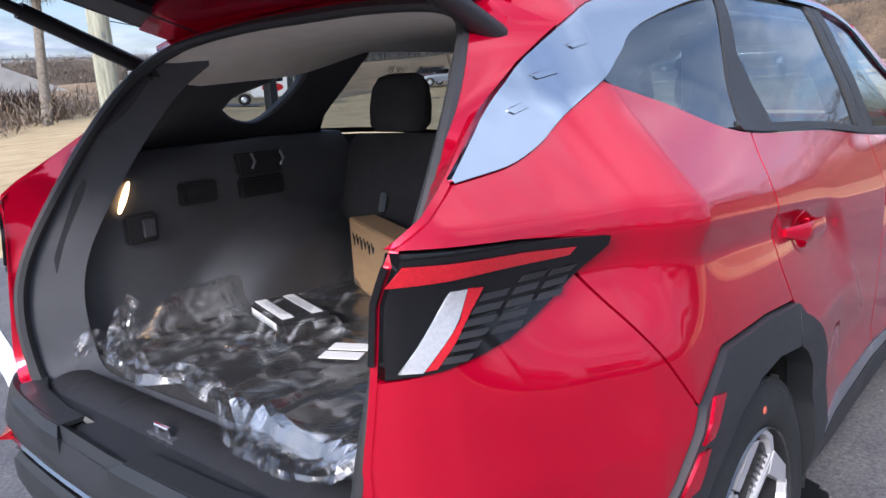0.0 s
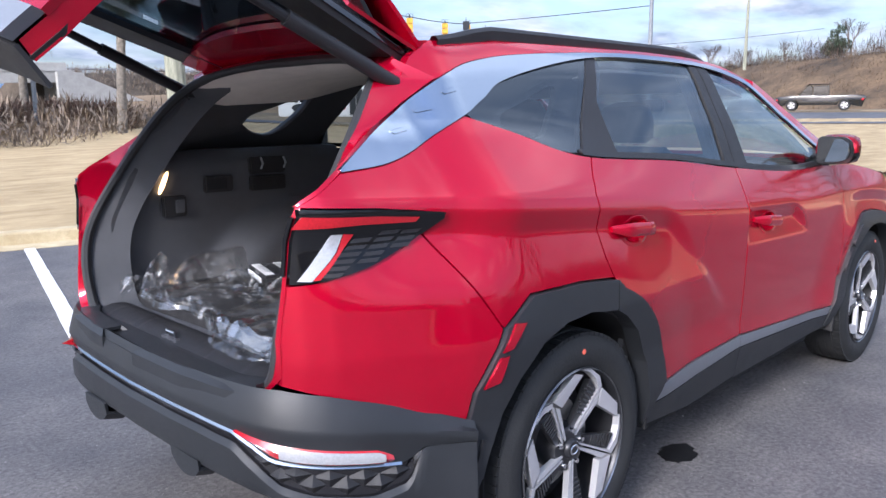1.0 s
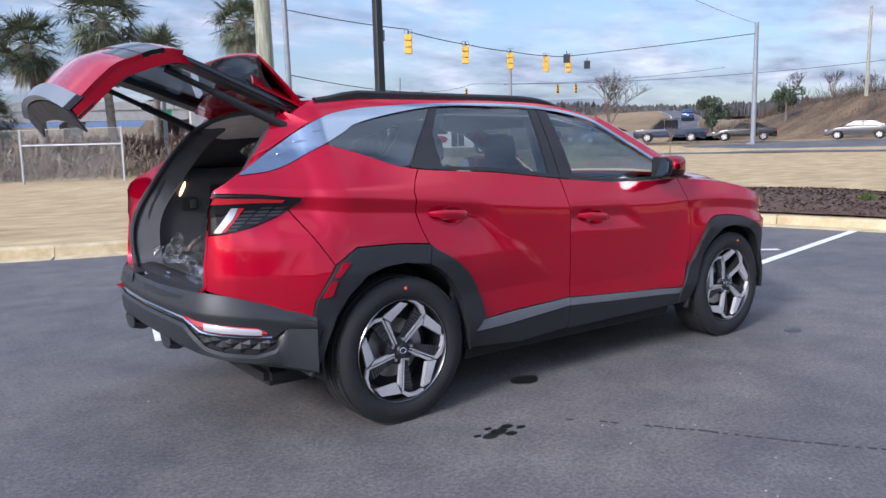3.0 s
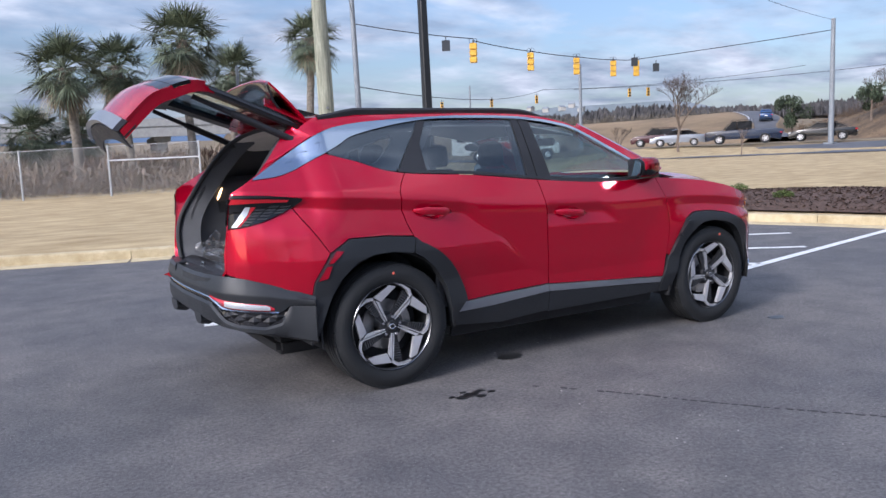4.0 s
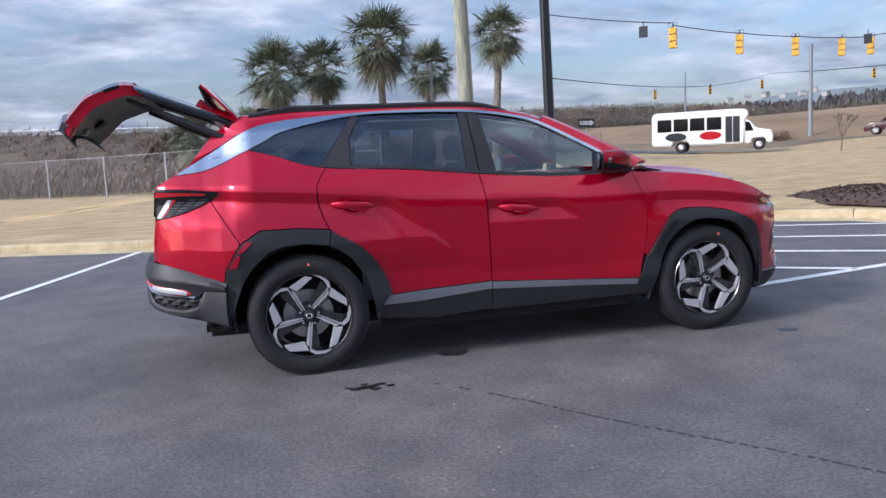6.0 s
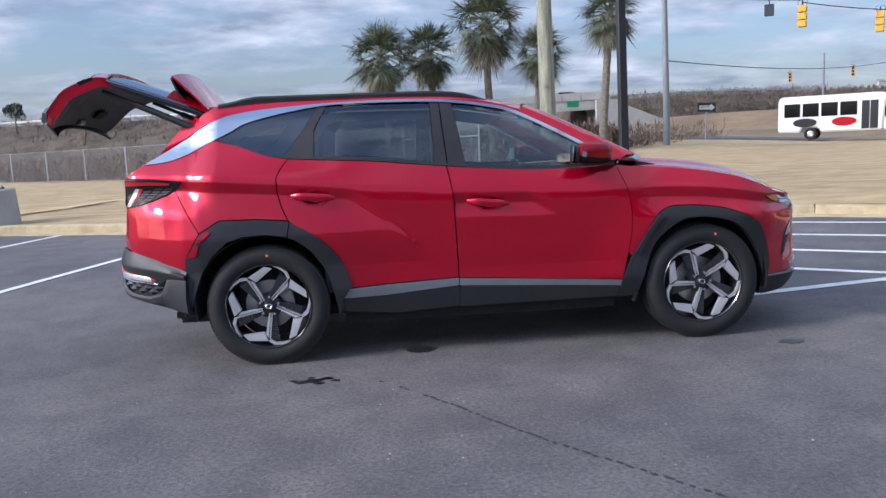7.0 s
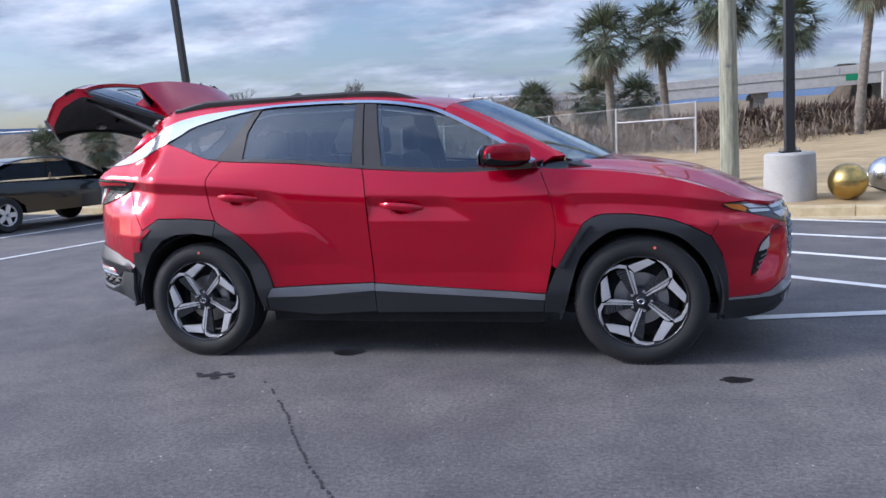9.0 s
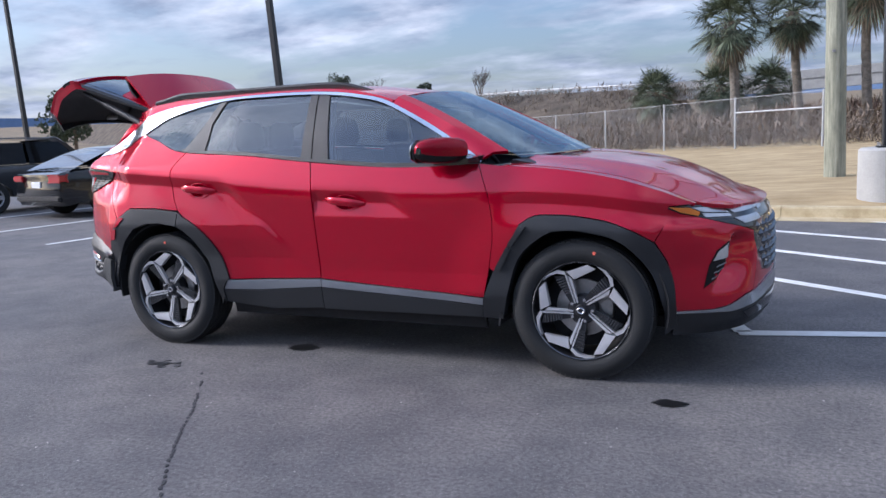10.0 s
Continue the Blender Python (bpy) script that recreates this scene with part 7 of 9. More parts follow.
    # back seat: a bench back in two parts with head restraints
    for y0, y1, heads in ((-0.60, 0.12, (-0.38, -0.02)), (0.13, 0.60, (0.40,))):
        seat = thing("rear_seat", "", "")
        seat.parent = car
        seat["label"] = "dark cloth folding rear seat back"
        bm = bmesh.new()
        rows = []
        prof = [(a - 0.17, b) for a, b in [(0.36, 0.60), (0.31, 0.66), (0.33, 0.85), (0.40, 1.06), (0.455, 1.225), (0.48, 1.25), (0.55, 1.245), (0.58, 1.20), (0.50, 0.95), (0.47, 0.62)]]
        for y, sc in ((y0, 0.92), (y0 + 0.02, 1.0), (y1 - 0.02, 1.0), (y1, 0.92)):
            rows.append([(0.28 + (x - 0.28) * sc, y, 0.92 + (z - 0.92) * (0.5 + 0.5 * sc)) for x, z in prof])
        grid(bm, rows, close=True)
        bmesh.ops.holes_fill(bm, edges=[e for e in bm.edges if len(e.link_faces) == 1])
        bmesh.ops.recalc_face_normals(bm, faces=bm.faces[:])
        part("seat_back", bm, CLOTH, seat)
        bm = bmesh.new()
        box(bm, 0.36, y0 + 0.01, 0.55, 1.00, y1 - 0.01, 0.70, 0.05)
        part("seat_cushion", bm, CLOTH, seat)
        for hy in heads:
            bm = bmesh.new()
            rows = []
            for z, rx, ry in ((1.255, 0.045, 0.105), (1.28, 0.060, 0.128), (1.34, 0.062, 0.130), (1.40, 0.058, 0.118), (1.435, 0.044, 0.090), (1.445, 0.02, 0.05)):
                rows.append([(0.335 + 0.10 * (z - 1.25) + rx * math.cos(a), hy + ry * (abs(math.sin(a)) ** 0.7) * (1 if math.sin(a) >= 0 else -1), z) for a in np.linspace(0, 2 * math.pi, 17)[:-1]])
            grid(bm, rows, close=True)
            bmesh.ops.holes_fill(bm, edges=[e for e in bm.edges if len(e.link_faces) == 1])
            bmesh.ops.recalc_face_normals(bm, faces=bm.faces[:])
            hd = part("head_restraint", bm, CLOTH, seat)
        bm = bmesh.new()
        m = Matrix.Translation((0.208, 0.38 if y0 > 0 else -0.25, 1.03)) @ Matrix.Rotation(radians(18), 4, "Y")
        box(bm, -0.006, -0.014, -0.032, 0.006, 0.014, 0.032, 0.004, m)
        part("release_strap", bm, SILLGREY, seat)
    for y in (-0.37, 0.37):
        seat = thing("front_seat", "", "")
        seat.parent = car
        seat["label"] = "dark cloth front seat"
        bm = bmesh.new()
        prof = [(1.28, 0.62), (1.20, 0.72), (1.12, 0.98), (1.06, 1.22), (1.10, 1.25), (1.17, 1.22), (1.27, 0.98), (1.42, 0.72)]
        rows = []
        for dy, sc in ((-0.25, 0.9), (-0.22, 1.0), (0.22, 1.0), (0.25, 0.9)):
            rows.append([(1.2 + (x - 1.2) * sc, y + dy * (1.0 - 0.25 * smooth01(1.0, 1.25, z)), z) for x, z in prof])
        grid(bm, rows, close=True)
        bmesh.ops.holes_fill(bm, edges=[e for e in bm.edges if len(e.link_faces) == 1])
        bmesh.ops.recalc_face_normals(bm, faces=bm.faces[:])
        part("seat_back", bm, CLOTH, seat)
        bm = bmesh.new()
        box(bm, 1.25, y - 0.25, 0.52, 1.80, y + 0.25, 0.70, 0.06)
        part("seat_cushion", bm, CLOTH, seat)
        bm = bmesh.new()
        rows = []
        for z, rx, ry in ((1.265, 0.04, 0.10), (1.29, 0.055, 0.130), (1.36, 0.055, 0.130), (1.42, 0.048, 0.105), (1.44, 0.02, 0.05)):
            rows.append([(1.10 + rx * math.cos(a), y + ry * (abs(math.sin(a)) ** 0.7) * (1 if math.sin(a) >= 0 else -1), z) for a in np.linspace(0, 2 * math.pi, 17)[:-1]])
        grid(bm, rows, close=True)
        bmesh.ops.holes_fill(bm, edges=[e for e in bm.edges if len(e.link_faces) == 1])
        bmesh.ops.recalc_face_normals(bm, faces=bm.faces[:])
        part("head_restraint", bm, CLOTH, seat)
    # dashboard, wheel and mirror
    bm = bmesh.new()
    rows = []
    for y in np.linspace(-0.74, 0.74, 9):
        rows.append([(2.46, y, 1.10), (2.20, y, 1.12), (1.98, y, 1.09), (1.92, y, 1.02), (1.98, y, 0.90), (2.05, y, 0.60), (2.46, y, 0.60)])
    grid(bm, rows)
    bmesh.ops.recalc_face_normals(bm, faces=bm.faces[:])
    part("dashboard", bm, TRIM, car)
    bm = bmesh.new()
    tube(bm, [Vector((1.86, 0.37, 1.0)) + Matrix.Rotation(radians(-25), 3, "Y") @ Vector((0, 0.185 * math.cos(a), 0.185 * math.sin(a))) for a in np.linspace(0, 2 * math.pi, 25)], 0.016, 8, caps=False)
    tube(bm, [(1.86, 0.20, 1.0), (1.90, 0.37, 0.99), (1.86, 0.54, 1.0)], 0.022, 8)
    part("steering_wheel", bm, PLASTIC, car)
    bm = bmesh.new()
    box(bm, 1.88, -0.11, 1.40, 1.91, 0.11, 1.46, 0.012)
    part("inner_mirror", bm, PLASTIC, car)
    bm = bmesh.new()
    box(bm, 0.3, -0.70, 0.40, 2.4, 0.70, 0.44)
    part("cabin_floor", bm, CARPET, car)
    bm = bmesh.new()
    box(bm, 1.30, -0.10, 0.50, 2.0, 0.10, 0.86, 0.04)
    part("centre_console", bm, TRIM, car)


def build_tailgate(car, angle):
    """Built shut, then swung up about its hinge line."""
    tg = thing("tailgate", "", "")
    tg.parent = car
    tg["label"] = "raised red tailgate with dark rear window and spoiler"
    H = Vector((-0.325, 0, 1.600))

    def out(name, rows, material, thick=0.02, parent=tg, label="", flat=False):
        bm = bmesh.new()
        sheet(bm, [[Vector(p) - H for p in r] for r in rows], thick)
        return part(name, bm, material, parent, label)

    skin = curve([(0.72, -0.952), (0.80, -0.972), (0.90, -0.992), (0.98, -1.000), (1.06, -0.978), (1.12, -0.962), (1.19, -0.928), (1.25, -0.865), (1.40, -0.640), (1.565, -0.395)], 5)

    def section(z):
        """x of the outer skin on the middle line, and half width."""
        x = lerp_keys(z, skin)
        w = lerp_keys(z, [(0.74, 0.50), (0.80, 0.570), (0.95, 0.610), (1.10, 0.640), (1.19, 0.655), (1.24, 0.640), (1.56, 0.545)])
        return x, w

    def row(z, push=0.0, k0=-1.0, k1=1.0, n=17):
        x, w = section(z)
        return [(x + push + 0.085 * abs(k) ** 2.5, w * k, z) for k in np.linspace(k0, k1, n)]
    out("lower_skin", [row(z) for z in (0.80, 0.85, 0.90, 0.95, 0.985, 1.01, 1.05, 1.08)], RED)
    out("handle_garnish", [row(z, -0.008) for z in (0.735, 0.76, 0.80)], SILLGREY, 0.03)
    out("upper_skin", [row(z) for z in (1.165, 1.19, 1.225)], RED)
    out("light_bar", [row(z, -0.004) for z in (1.08, 1.12, 1.165)], LAMPDARK, 0.02)
    out("red_strip", [row(z, -0.010, -0.97, 0.97) for z in (1.128, 1.142)], LAMPRED, 0.004)
    for k0, k1 in ((-0.99, -0.60), (0.60, 0.99)):
        out("lamp_wing", [row(z, -0.010, k0 * (1 if k0 < 0 else 1), k1, 7) for z in (1.02, 1.05, 1.085)], LAMPDARK, 0.012)
        out("clear_strip", [row(z, -0.016, k0 * 0.9 if k0 < 0 else k0 + 0.06, k1 * 0.95 if k1 > 0 else k1 - 0.06, 5) for z in (1.04, 1.065)], LAMPCLEAR, 0.004)
    out("rear_window", [row(z, 0.004, -0.93, 0.93) for z in np.linspace(1.228, 1.552, 9)], PRIVACY, 0.005)
    for s in (-1, 1):
        out("window_side", [row(z, 0.0, s * 0.90, s * 1.0, 4) for z in np.linspace(1.225, 1.565, 9)], BLACKPAINT, 0.03)
    out("window_top", [row(z, 0.0, -0.93, 0.93) for z in (1.545, 1.565)], BLACKPAINT, 0.03)
    # spoiler: upper sheet, lip, under sheet
    ks = np.linspace(-1, 1, 17)
    top = [[(-0.315 - 0.30 * t - 0.025 * (1 - k * k) * t, (0.585 - 0.015 * t) * k, 1.598 - 0.020 * t ** 2 - (0.012 + 0.02 * t) * abs(k) ** 3 + 0.012 * (1 - k * k)) for k in ks] for t in np.linspace(0, 1, 6)]
    out("spoiler", top, RED, 0.012)
    low = [[(x + 0.004, y * 0.985, z - 0.022) for x, y, z in top[-1]], [(x + 0.10, y * 0.97, z - 0.050) for x, y, z in top[-1]], [(x + 0.22, y * 0.95, z - 0.045) for x, y, z in top[-1]]]
    out("spoiler_underside", low, BLACKPAINT, 0.012)
    bm = bmesh.new()
    box(bm, -0.600, -0.16, 1.556, -0.585, 0.16, 1.570, 0.003, Matrix.Translation(-H))
    part("brake_lamp", bm, LAMPRED, tg)
    # inner trim: dark frame round the glass and lower panel
    def inner(name, rows, material, thick=0.02, label=""):
        return out(name, rows, material, thick, tg, label)
    inner("inner_panel", [[(section(z)[0] + 0.085 + 0.045 * abs(k) ** 2.5, section(z)[1] * 0.985 * k, z) for k in ks] for z in (0.745, 0.80, 0.88, 0.95, 1.03, 1.10, 1.17, 1.235)], PLASTIC, 0.012)
    bm = bmesh.new()
    box(bm, section(0.86)[0] + 0.092, 0.14, 0.82, section(0.86)[0] + 0.106, 0.30, 0.90, 0.006, Matrix.Translation(-H))
    part("pull_pocket", bm, UNDER, tg)
    inner("inner_frame_top", [[(section(z)[0] + 0.05 + 0.085 * abs(k) ** 2.5, section(z)[1] * 0.97 * k, z) for k in ks] for z in (1.47, 1.52, 1.565)], RED, 0.02)
    for s in (-1, 1):
        inner("inner_frame_side", [[(section(z)[0] + 0.055 + 0.06 * k, s * section(z)[1] * k, z) for k in (0.78, 0.85, 0.93, 0.99)] for z in np.linspace(1.20, 1.56, 8)], PLASTIC, 0.02)
        # painted return edge
        out("side_return", [[(section(z)[0] + 0.083 + d, s * section(z)[1] * (0.999 - 0.25 * d), z) for d in (0.0, 0.024, 0.050)] for z in np.linspace(0.745, 1.24, 20)], RED, 0.006)
        out("window_return", [[(section(z)[0] + 0.083 + d, s * section(z)[1] * 0.998, z) for d in (0.0, 0.016, 0.034)] for z in np.linspace(1.23, 1.56, 8)], BLACKPAINT, 0.006)
        out("hinge_corner", [[(-0.33 - 0.22 * t + 0.02 * u, s * (0.50 + 0.075 * u), 1.580 - 0.10 * t * (1 + 0.3 * u) - 0.015 * u) for u in (0, 0.5, 1)] for t in (0, 0.5, 1)], RED, 0.01)
    out("lower_return", [[(x + d, y, z - 0.004) for x, y, z in row(0.735)] for d in (0.0, 0.06, 0.10)], PLASTIC, 0.01)
    bm = bmesh.new()
    box(bm, -0.92, -0.05, 0.755, -0.86, 0.05, 0.80, 0.01, Matrix.Translation(-H))
    part("latch", bm, STEEL, tg)
    tg.matrix_basis = Matrix.Translation(H) @ Matrix.Rotation(radians(angle), 4, "Y")
    # gas struts from the body to the gate
    for s in (-1, 1):
        foot = Vector((-0.43, s * 0.585, 1.475))
        end = tg.matrix_basis @ (Vector((-0.80, s * 0.56, 1.15)) - H)
        d = end - foot
        bm = bmesh.new()
        tube(bm, [foot, foot + d * 0.62], 0.021, 12)
        tube(bm, [foot + d * 0.60, end], 0.014, 10)
        part("lift_strut", bm, PLASTIC, car, "black powered lift strut")
        bm = bmesh.new()
        box(bm, -0.47, s * 0.565 - 0.02, 1.455, -0.40, s * 0.565 + 0.02, 1.495, 0.008)
        part("strut_bracket", bm, PLASTIC, car)
    # hinges
        bm = bmesh.new()
        box(bm, -0.36, s * 0.42 - 0.03, 1.575, -0.30, s * 0.42 + 0.03, 1.598, 0.006)
        part("hinge", bm, RED, car)


def build_cargo():
    # cardboard box against the seat
    bx = thing("cardboard_box", "tan cardboard box with black marker writing, leaning in the cargo bay", "box", at=(0.005, 0.165, 0.772))
    bm = bmesh.new()
    box(bm, -0.045, -0.265, 0.0, 0.045, 0.265, 0.225, 0.004)
    part("carton", bm, CARD, bx)
    bm = bmesh.new()
    for k in range(6):
        z = 0.16
        y = 0.225 - 0.042 * k
        tube(bm, [(-0.0465, y, z + 0.02), (-0.0465, y - 0.016, z - 0.018 + 0.01 * (k % 2)), (-0.0465, y - 0.022, z + 0.012)], 0.0022, 5)
    part("marker_writing", bm, INK, bx)
    bx.rotation_euler = (0, 0, radians(-28))
    # clear protective film: a flat sheet with straight creases and a rolled front edge
    film = thing("protective_film", "crumpled clear plastic film over the cargo mat", "plastic film")
    front_edge = curve([(-0.60, 0.545), (-0.66, 0.52), (-0.70, 0.40), (-0.725, 0.25), (-0.68, 0.14), (-0.70, 0.02), (-0.745, -0.10), (-0.775, -0.25), (-0.775, -0.38), (-0.72, -0.50)], 10)
    creases = [(-0.45, 0.30, 1.1, 0.016), (-0.30, 0.10, -0.5, 0.014), (-0.55, 0.0, 0.35, 0.018), (-0.2, -0.25, 0.8, 0.014), (-0.6, -0.2, -0.25, 0.016), (0.0, 0.1, 0.15, 0.012), (-0.38, -0.1, 1.35, 0.012), (-0.1, 0.40, -0.9, 0.014), (-0.5, 0.42, 0.05, 0.020)]

    rng = random.Random(11)
    folds = [(rng.uniform(0, math.pi), rng.uniform(2.0, 7.5), rng.uniform(0, 1), rng.uniform(0.5, 1.0)) for _ in range(9)]

    def crumple(x, y):
        """Sharp folds in many directions."""
        z = 0.0
        for a, f, p, w in folds:
            q = (x * math.cos(a) + y * math.sin(a)) * f + p + 0.35 * noise.noise((x * 2.3, y * 2.3, p * 9))
            z += w * abs(2 * (q - math.floor(q)) - 1) ** 2.2 / f
        return z

    def film_z(x, y):
        z = 0.769 + 0.020 * crumple(x, y)
        for cx, cy, a, h in creases:
            d = abs((x - cx) * math.sin(a) - (y - cy) * math.cos(a)) + 0.02 * noise.noise((x * 5, y * 5, cx * 9))
            l = abs((x - cx) * math.cos(a) + (y - cy) * math.sin(a))
            z += h * max(0.0, 1 - abs(d) / 0.03) * smooth01(0.42, 0.10, l)
        z += 0.10 * smooth01(0.44, 0.56, y) * smooth01(-0.70, -0.45, x) + 0.03 * smooth01(0.02, 0.14, x)
        return z
    bm = bmesh.new()
    ne = 110
    edge = resample(front_edge, ne + 1)
    rows = []
    for i in range(61):
        u = i / 60
        row = []
        for j, (ex, ey) in enumerate(edge):
            v = j / ne
            x = ex + (0.16 - ex) * u + 0.01 * noise.noise((v * 9, u * 7, 2.2))
            y = ey + ((0.555 - 1.07 * v) - ey) * u
            row.append((x, y, film_z(x, y) - 0.045 * smooth01(-0.715, -0.76, x)))
        rows.append(row)
    grid(bm, rows)
    part("film_sheet", bm, FILM, film, smooth=False).visible_shadow = False
    # rolled front edge
    bm = bmesh.new()
    rows = []
    for j, (ex, ey) in enumerate(edge):
        v = j / ne
        base = film_z(ex, ey) - 0.045 * smooth01(-0.715, -0.76, ex)
        h = 0.030 + 0.022 * abs(noise.noise((v * 14, 0.5, 3.0))) + 0.05 * smooth01(0.16, 0.0, v)
        wd = 0.034 + 0.020 * noise.noise((v * 9, 4.5, 1.0))
        row = []
        for k in range(9):
            a = math.pi * k / 8
            r = 1 + 0.35 * noise.noise((v * 30, k * 0.7, 6.0))
            row.append((ex + wd * math.cos(a) * r - 0.012, ey + 0.012 * noise.noise((v * 22, k, 1.0)), base - 0.012 + h * math.sin(a) * r))
        rows.append(row)
    grid(bm, rows)
    part("rolled_edge", bm, FILMROLL, film, smooth=False).visible_shadow = False
    # loose flap standing against the side trim
    bm = bmesh.new()
    rows = []
    for i in range(13):
        row = []
        for j in range(17):
            u, v = i / 12, j / 16
            x = -0.77 + 0.17 * v
            row.append((x, 0.548 + 0.012 * u + 0.012 * noise.noise((u * 5, v * 6, 2.0)), 0.715 + 0.035 * v + u * (0.085 + 0.02 * math.sin(v * 7)) + 0.006 * noise.noise((u * 9, v * 11, 3.0))))
        rows.append(row)
    grid(bm, rows)
    part("film_flap", bm, FILMROLL, film, smooth=False).visible_shadow = False
    # small bag of parts in film
    bag = thing("parts_bag", "small wrapped packet with white labels lying on the film", "packet", at=(-0.33, 0.22, 0.785))
    bm = bmesh.new()
    r = bmesh.ops.create_grid(bm, x_segments=14, y_segments=20, size=1)
    for v in bm.verts:
        a, b = v.co.x, v.co.y
        h = (1 - a ** 4) * (1 - b ** 4)
        v.co = Vector((0.10 * a, 0.17 * b, 0.055 * h + 0.02 * abs(noise.noise((a * 4, b * 4, 7))) * (1.2 - h)))
    bmesh.ops.solidify(bm, geom=bm.faces[:], thickness=0.01)
    part("bag_film", bm, FILMROLL, bag)
    bm = bmesh.new()
    box(bm, -0.075, -0.13, 0.004, 0.075, 0.13, 0.050, 0.012)
    part("packet_core", bm, PLASTIC, bag)
    bm = bmesh.new()
    box(bm, -0.076, -0.10, 0.020, -0.0755 + 0.0, 0.10, 0.040)
    box(bm, -0.062, -0.11, 0.0505, -0.030, 0.11, 0.0525)
    box(bm, 0.020, -0.11, 0.0505, 0.050, 0.11, 0.0525)
    part("label", bm, WHITE, bag)
    bag.rotation_euler = (0, 0, radians(-18))
    lab = thing("paper_label", "white printed paper label on the cargo mat", "label", at=(-0.415, -0.10, 0.797))
    bm = bmesh.new()
    box(bm, -0.062, -0.05, 0, -0.018, 0.05, 0.002)
    part("sheet", bm, WHITE, lab)
    bm = bmesh.new()
    box(bm, -0.004, -0.05, 0, 0.040, 0.05, 0.002)
    part("sheet", bm, WHITE, lab)
    lab.rotation_euler = (0, 0, radians(25))


suv = build_suv()
build_roof(suv)
build_ends(suv)
build_wheels(suv)
build_handles(suv)
build_opening(suv)
build_interior(suv)
build_tailgate(suv, 54)
build_cargo()


# ---------------------------------------------------------------- the distance
def build_road():
    line = curve([(64, -60), (58, -15), (56, 2), (51, 20), (44.5, 34), (36, 46), (26, 57), (16, 78), (8, 110), (0, 160)], 8)
    rows = [[], [], []]
    for i, (x, y) in enumerate(line):
        a, b = np.array(line[max(0, i - 1)]), np.array(line[min(len(line) - 1, i + 1)])
        t = (b - a) / np.linalg.norm(b - a)
        for k, w in enumerate((-4.2, 0, 4.2)):
            px, py = x - t[1] * w, y + t[0] * w
            rows[k].append((px, py, terrain(px, py) + 0.07))
    bm = bmesh.new()
    grid(bm, rows)
    bmesh.ops.recalc_face_normals(bm, faces=bm.faces[:])
    r = finish("road", bm, ROADMAT)
    tagged(r, "grey asphalt road beyond the lawn", "road", kind="structure")
    return line


ROAD = build_road()


def build_overpass():
    t = thing("overpass_bridge", "pale concrete road bridge with dark underside", "bridge")
    a, b = Vector((34.2, 104)), Vector((-12, 108))
    d = (b - a).normalized()
    n = Vector((d.y, -d.x))
    L = (b - a).length

    def beam(name, u0, u1, v0, v1, z0, z1, m, zt=0.0):
        bm = bmesh.new()
        rows = []
        for u in np.linspace(u0, u1, 12):
            dz = zt * u / L
            rows.append([(a.x + d.x * u + n.x * v, a.y + d.y * u + n.y * v, z + dz) for v, z in ((v0, z0), (v1, z0), (v1, z1), (v0, z1))])
        grid(bm, rows, close=True)
        bmesh.ops.holes_fill(bm, edges=[e for e in bm.edges if len(e.link_faces) == 1])
        bmesh.ops.recalc_face_normals(bm, faces=bm.faces[:])
        return part(name, bm, m, t)
    beam("parapet", -1, L, 0, 0.4, 7.4, 8.5, CONCRETE, -1.2)
    beam("girder", 0, L, 0.12, 1.2, 6.0, 7.39, CONCRETE, -1.2)
    beam("deck", 0, L, 0.5, 14, 7.1, 7.35, CONCRETE, -1.2)
    for u in (14, 30):
        beam("pier", u, u + 1.4, 2.0, 12, -1, 6.9, CONCRETE)
        beam("pier_cap", u - 0.4, u + 1.8, 1.3, 13, 5.0, 5.65, CONCRETE)
    beam("abutment", -3.0, -0.3, -0.5, 14, -1, 7.3, CONCRETE)
    # sloped wing wall
    bm = bmesh.new()
    prism(bm, [(33.7, 7.3), (35.2, 7.6), (50, 1.6), (50, -0.5), (33.7, -0.5)], 103.0, 103.8)
    part("wing_wall", bm, CONCRETE, t)
    bm = bmesh.new()
    box(bm, 29.5, 103.4, 6.4, 31.2, 103.55, 7.2, 0.02)
    part("road_sign_panel", bm, SIGNGREEN, t)
    bm = bmesh.new()
    box(bm, 28.7, 103.5, 7.2, 28.85, 103.6, 8.0)
    box(bm, 31.5, 103.5, 7.2, 31.65, 103.6, 8.0)
    part("sign_bracket", bm, POLEGREY, t)


build_overpass()


def ridge(name, line, width, material, label, category, top=2.0, seed=0):
    """A long earth bank along a line of (x, y, height)."""
    line = curve(line, 8)
    rows = [[] for _ in range(7)]
    for i, (x, y, h) in enumerate(line):
        a, b = np.array(line[max(0, i - 1)][:2]), np.array(line[min(len(line) - 1, i + 1)][:2])
        t = (b - a) / np.linalg.norm(b - a)
        for k, (w, f) in enumerate(((-1, 0), (-0.66, 0.36), (-0.33, 0.75), (-0.1, 1), (0.1, 1), (0.5, 0.6), (1, 0))):
            px, py = x - t[1] * w * width, y + t[0] * w * width
            j = 0.06 * h * noise.noise((px * 0.15, py * 0.15, seed)) if 0 < f < 1 else 0
            rows[k].append((px, py, -0.3 + (h + 0.3) * f + j))
    bm = bmesh.new()
    vs = grid(bm, rows)
    for end in (0, -1):
        bm.faces.new([r[end] for r in vs])
    bmesh.ops.recalc_face_normals(bm, faces=bm.faces[:])
    o = part(name, bm, material, None)
    tagged(o, label, category, kind="structure")
    return line


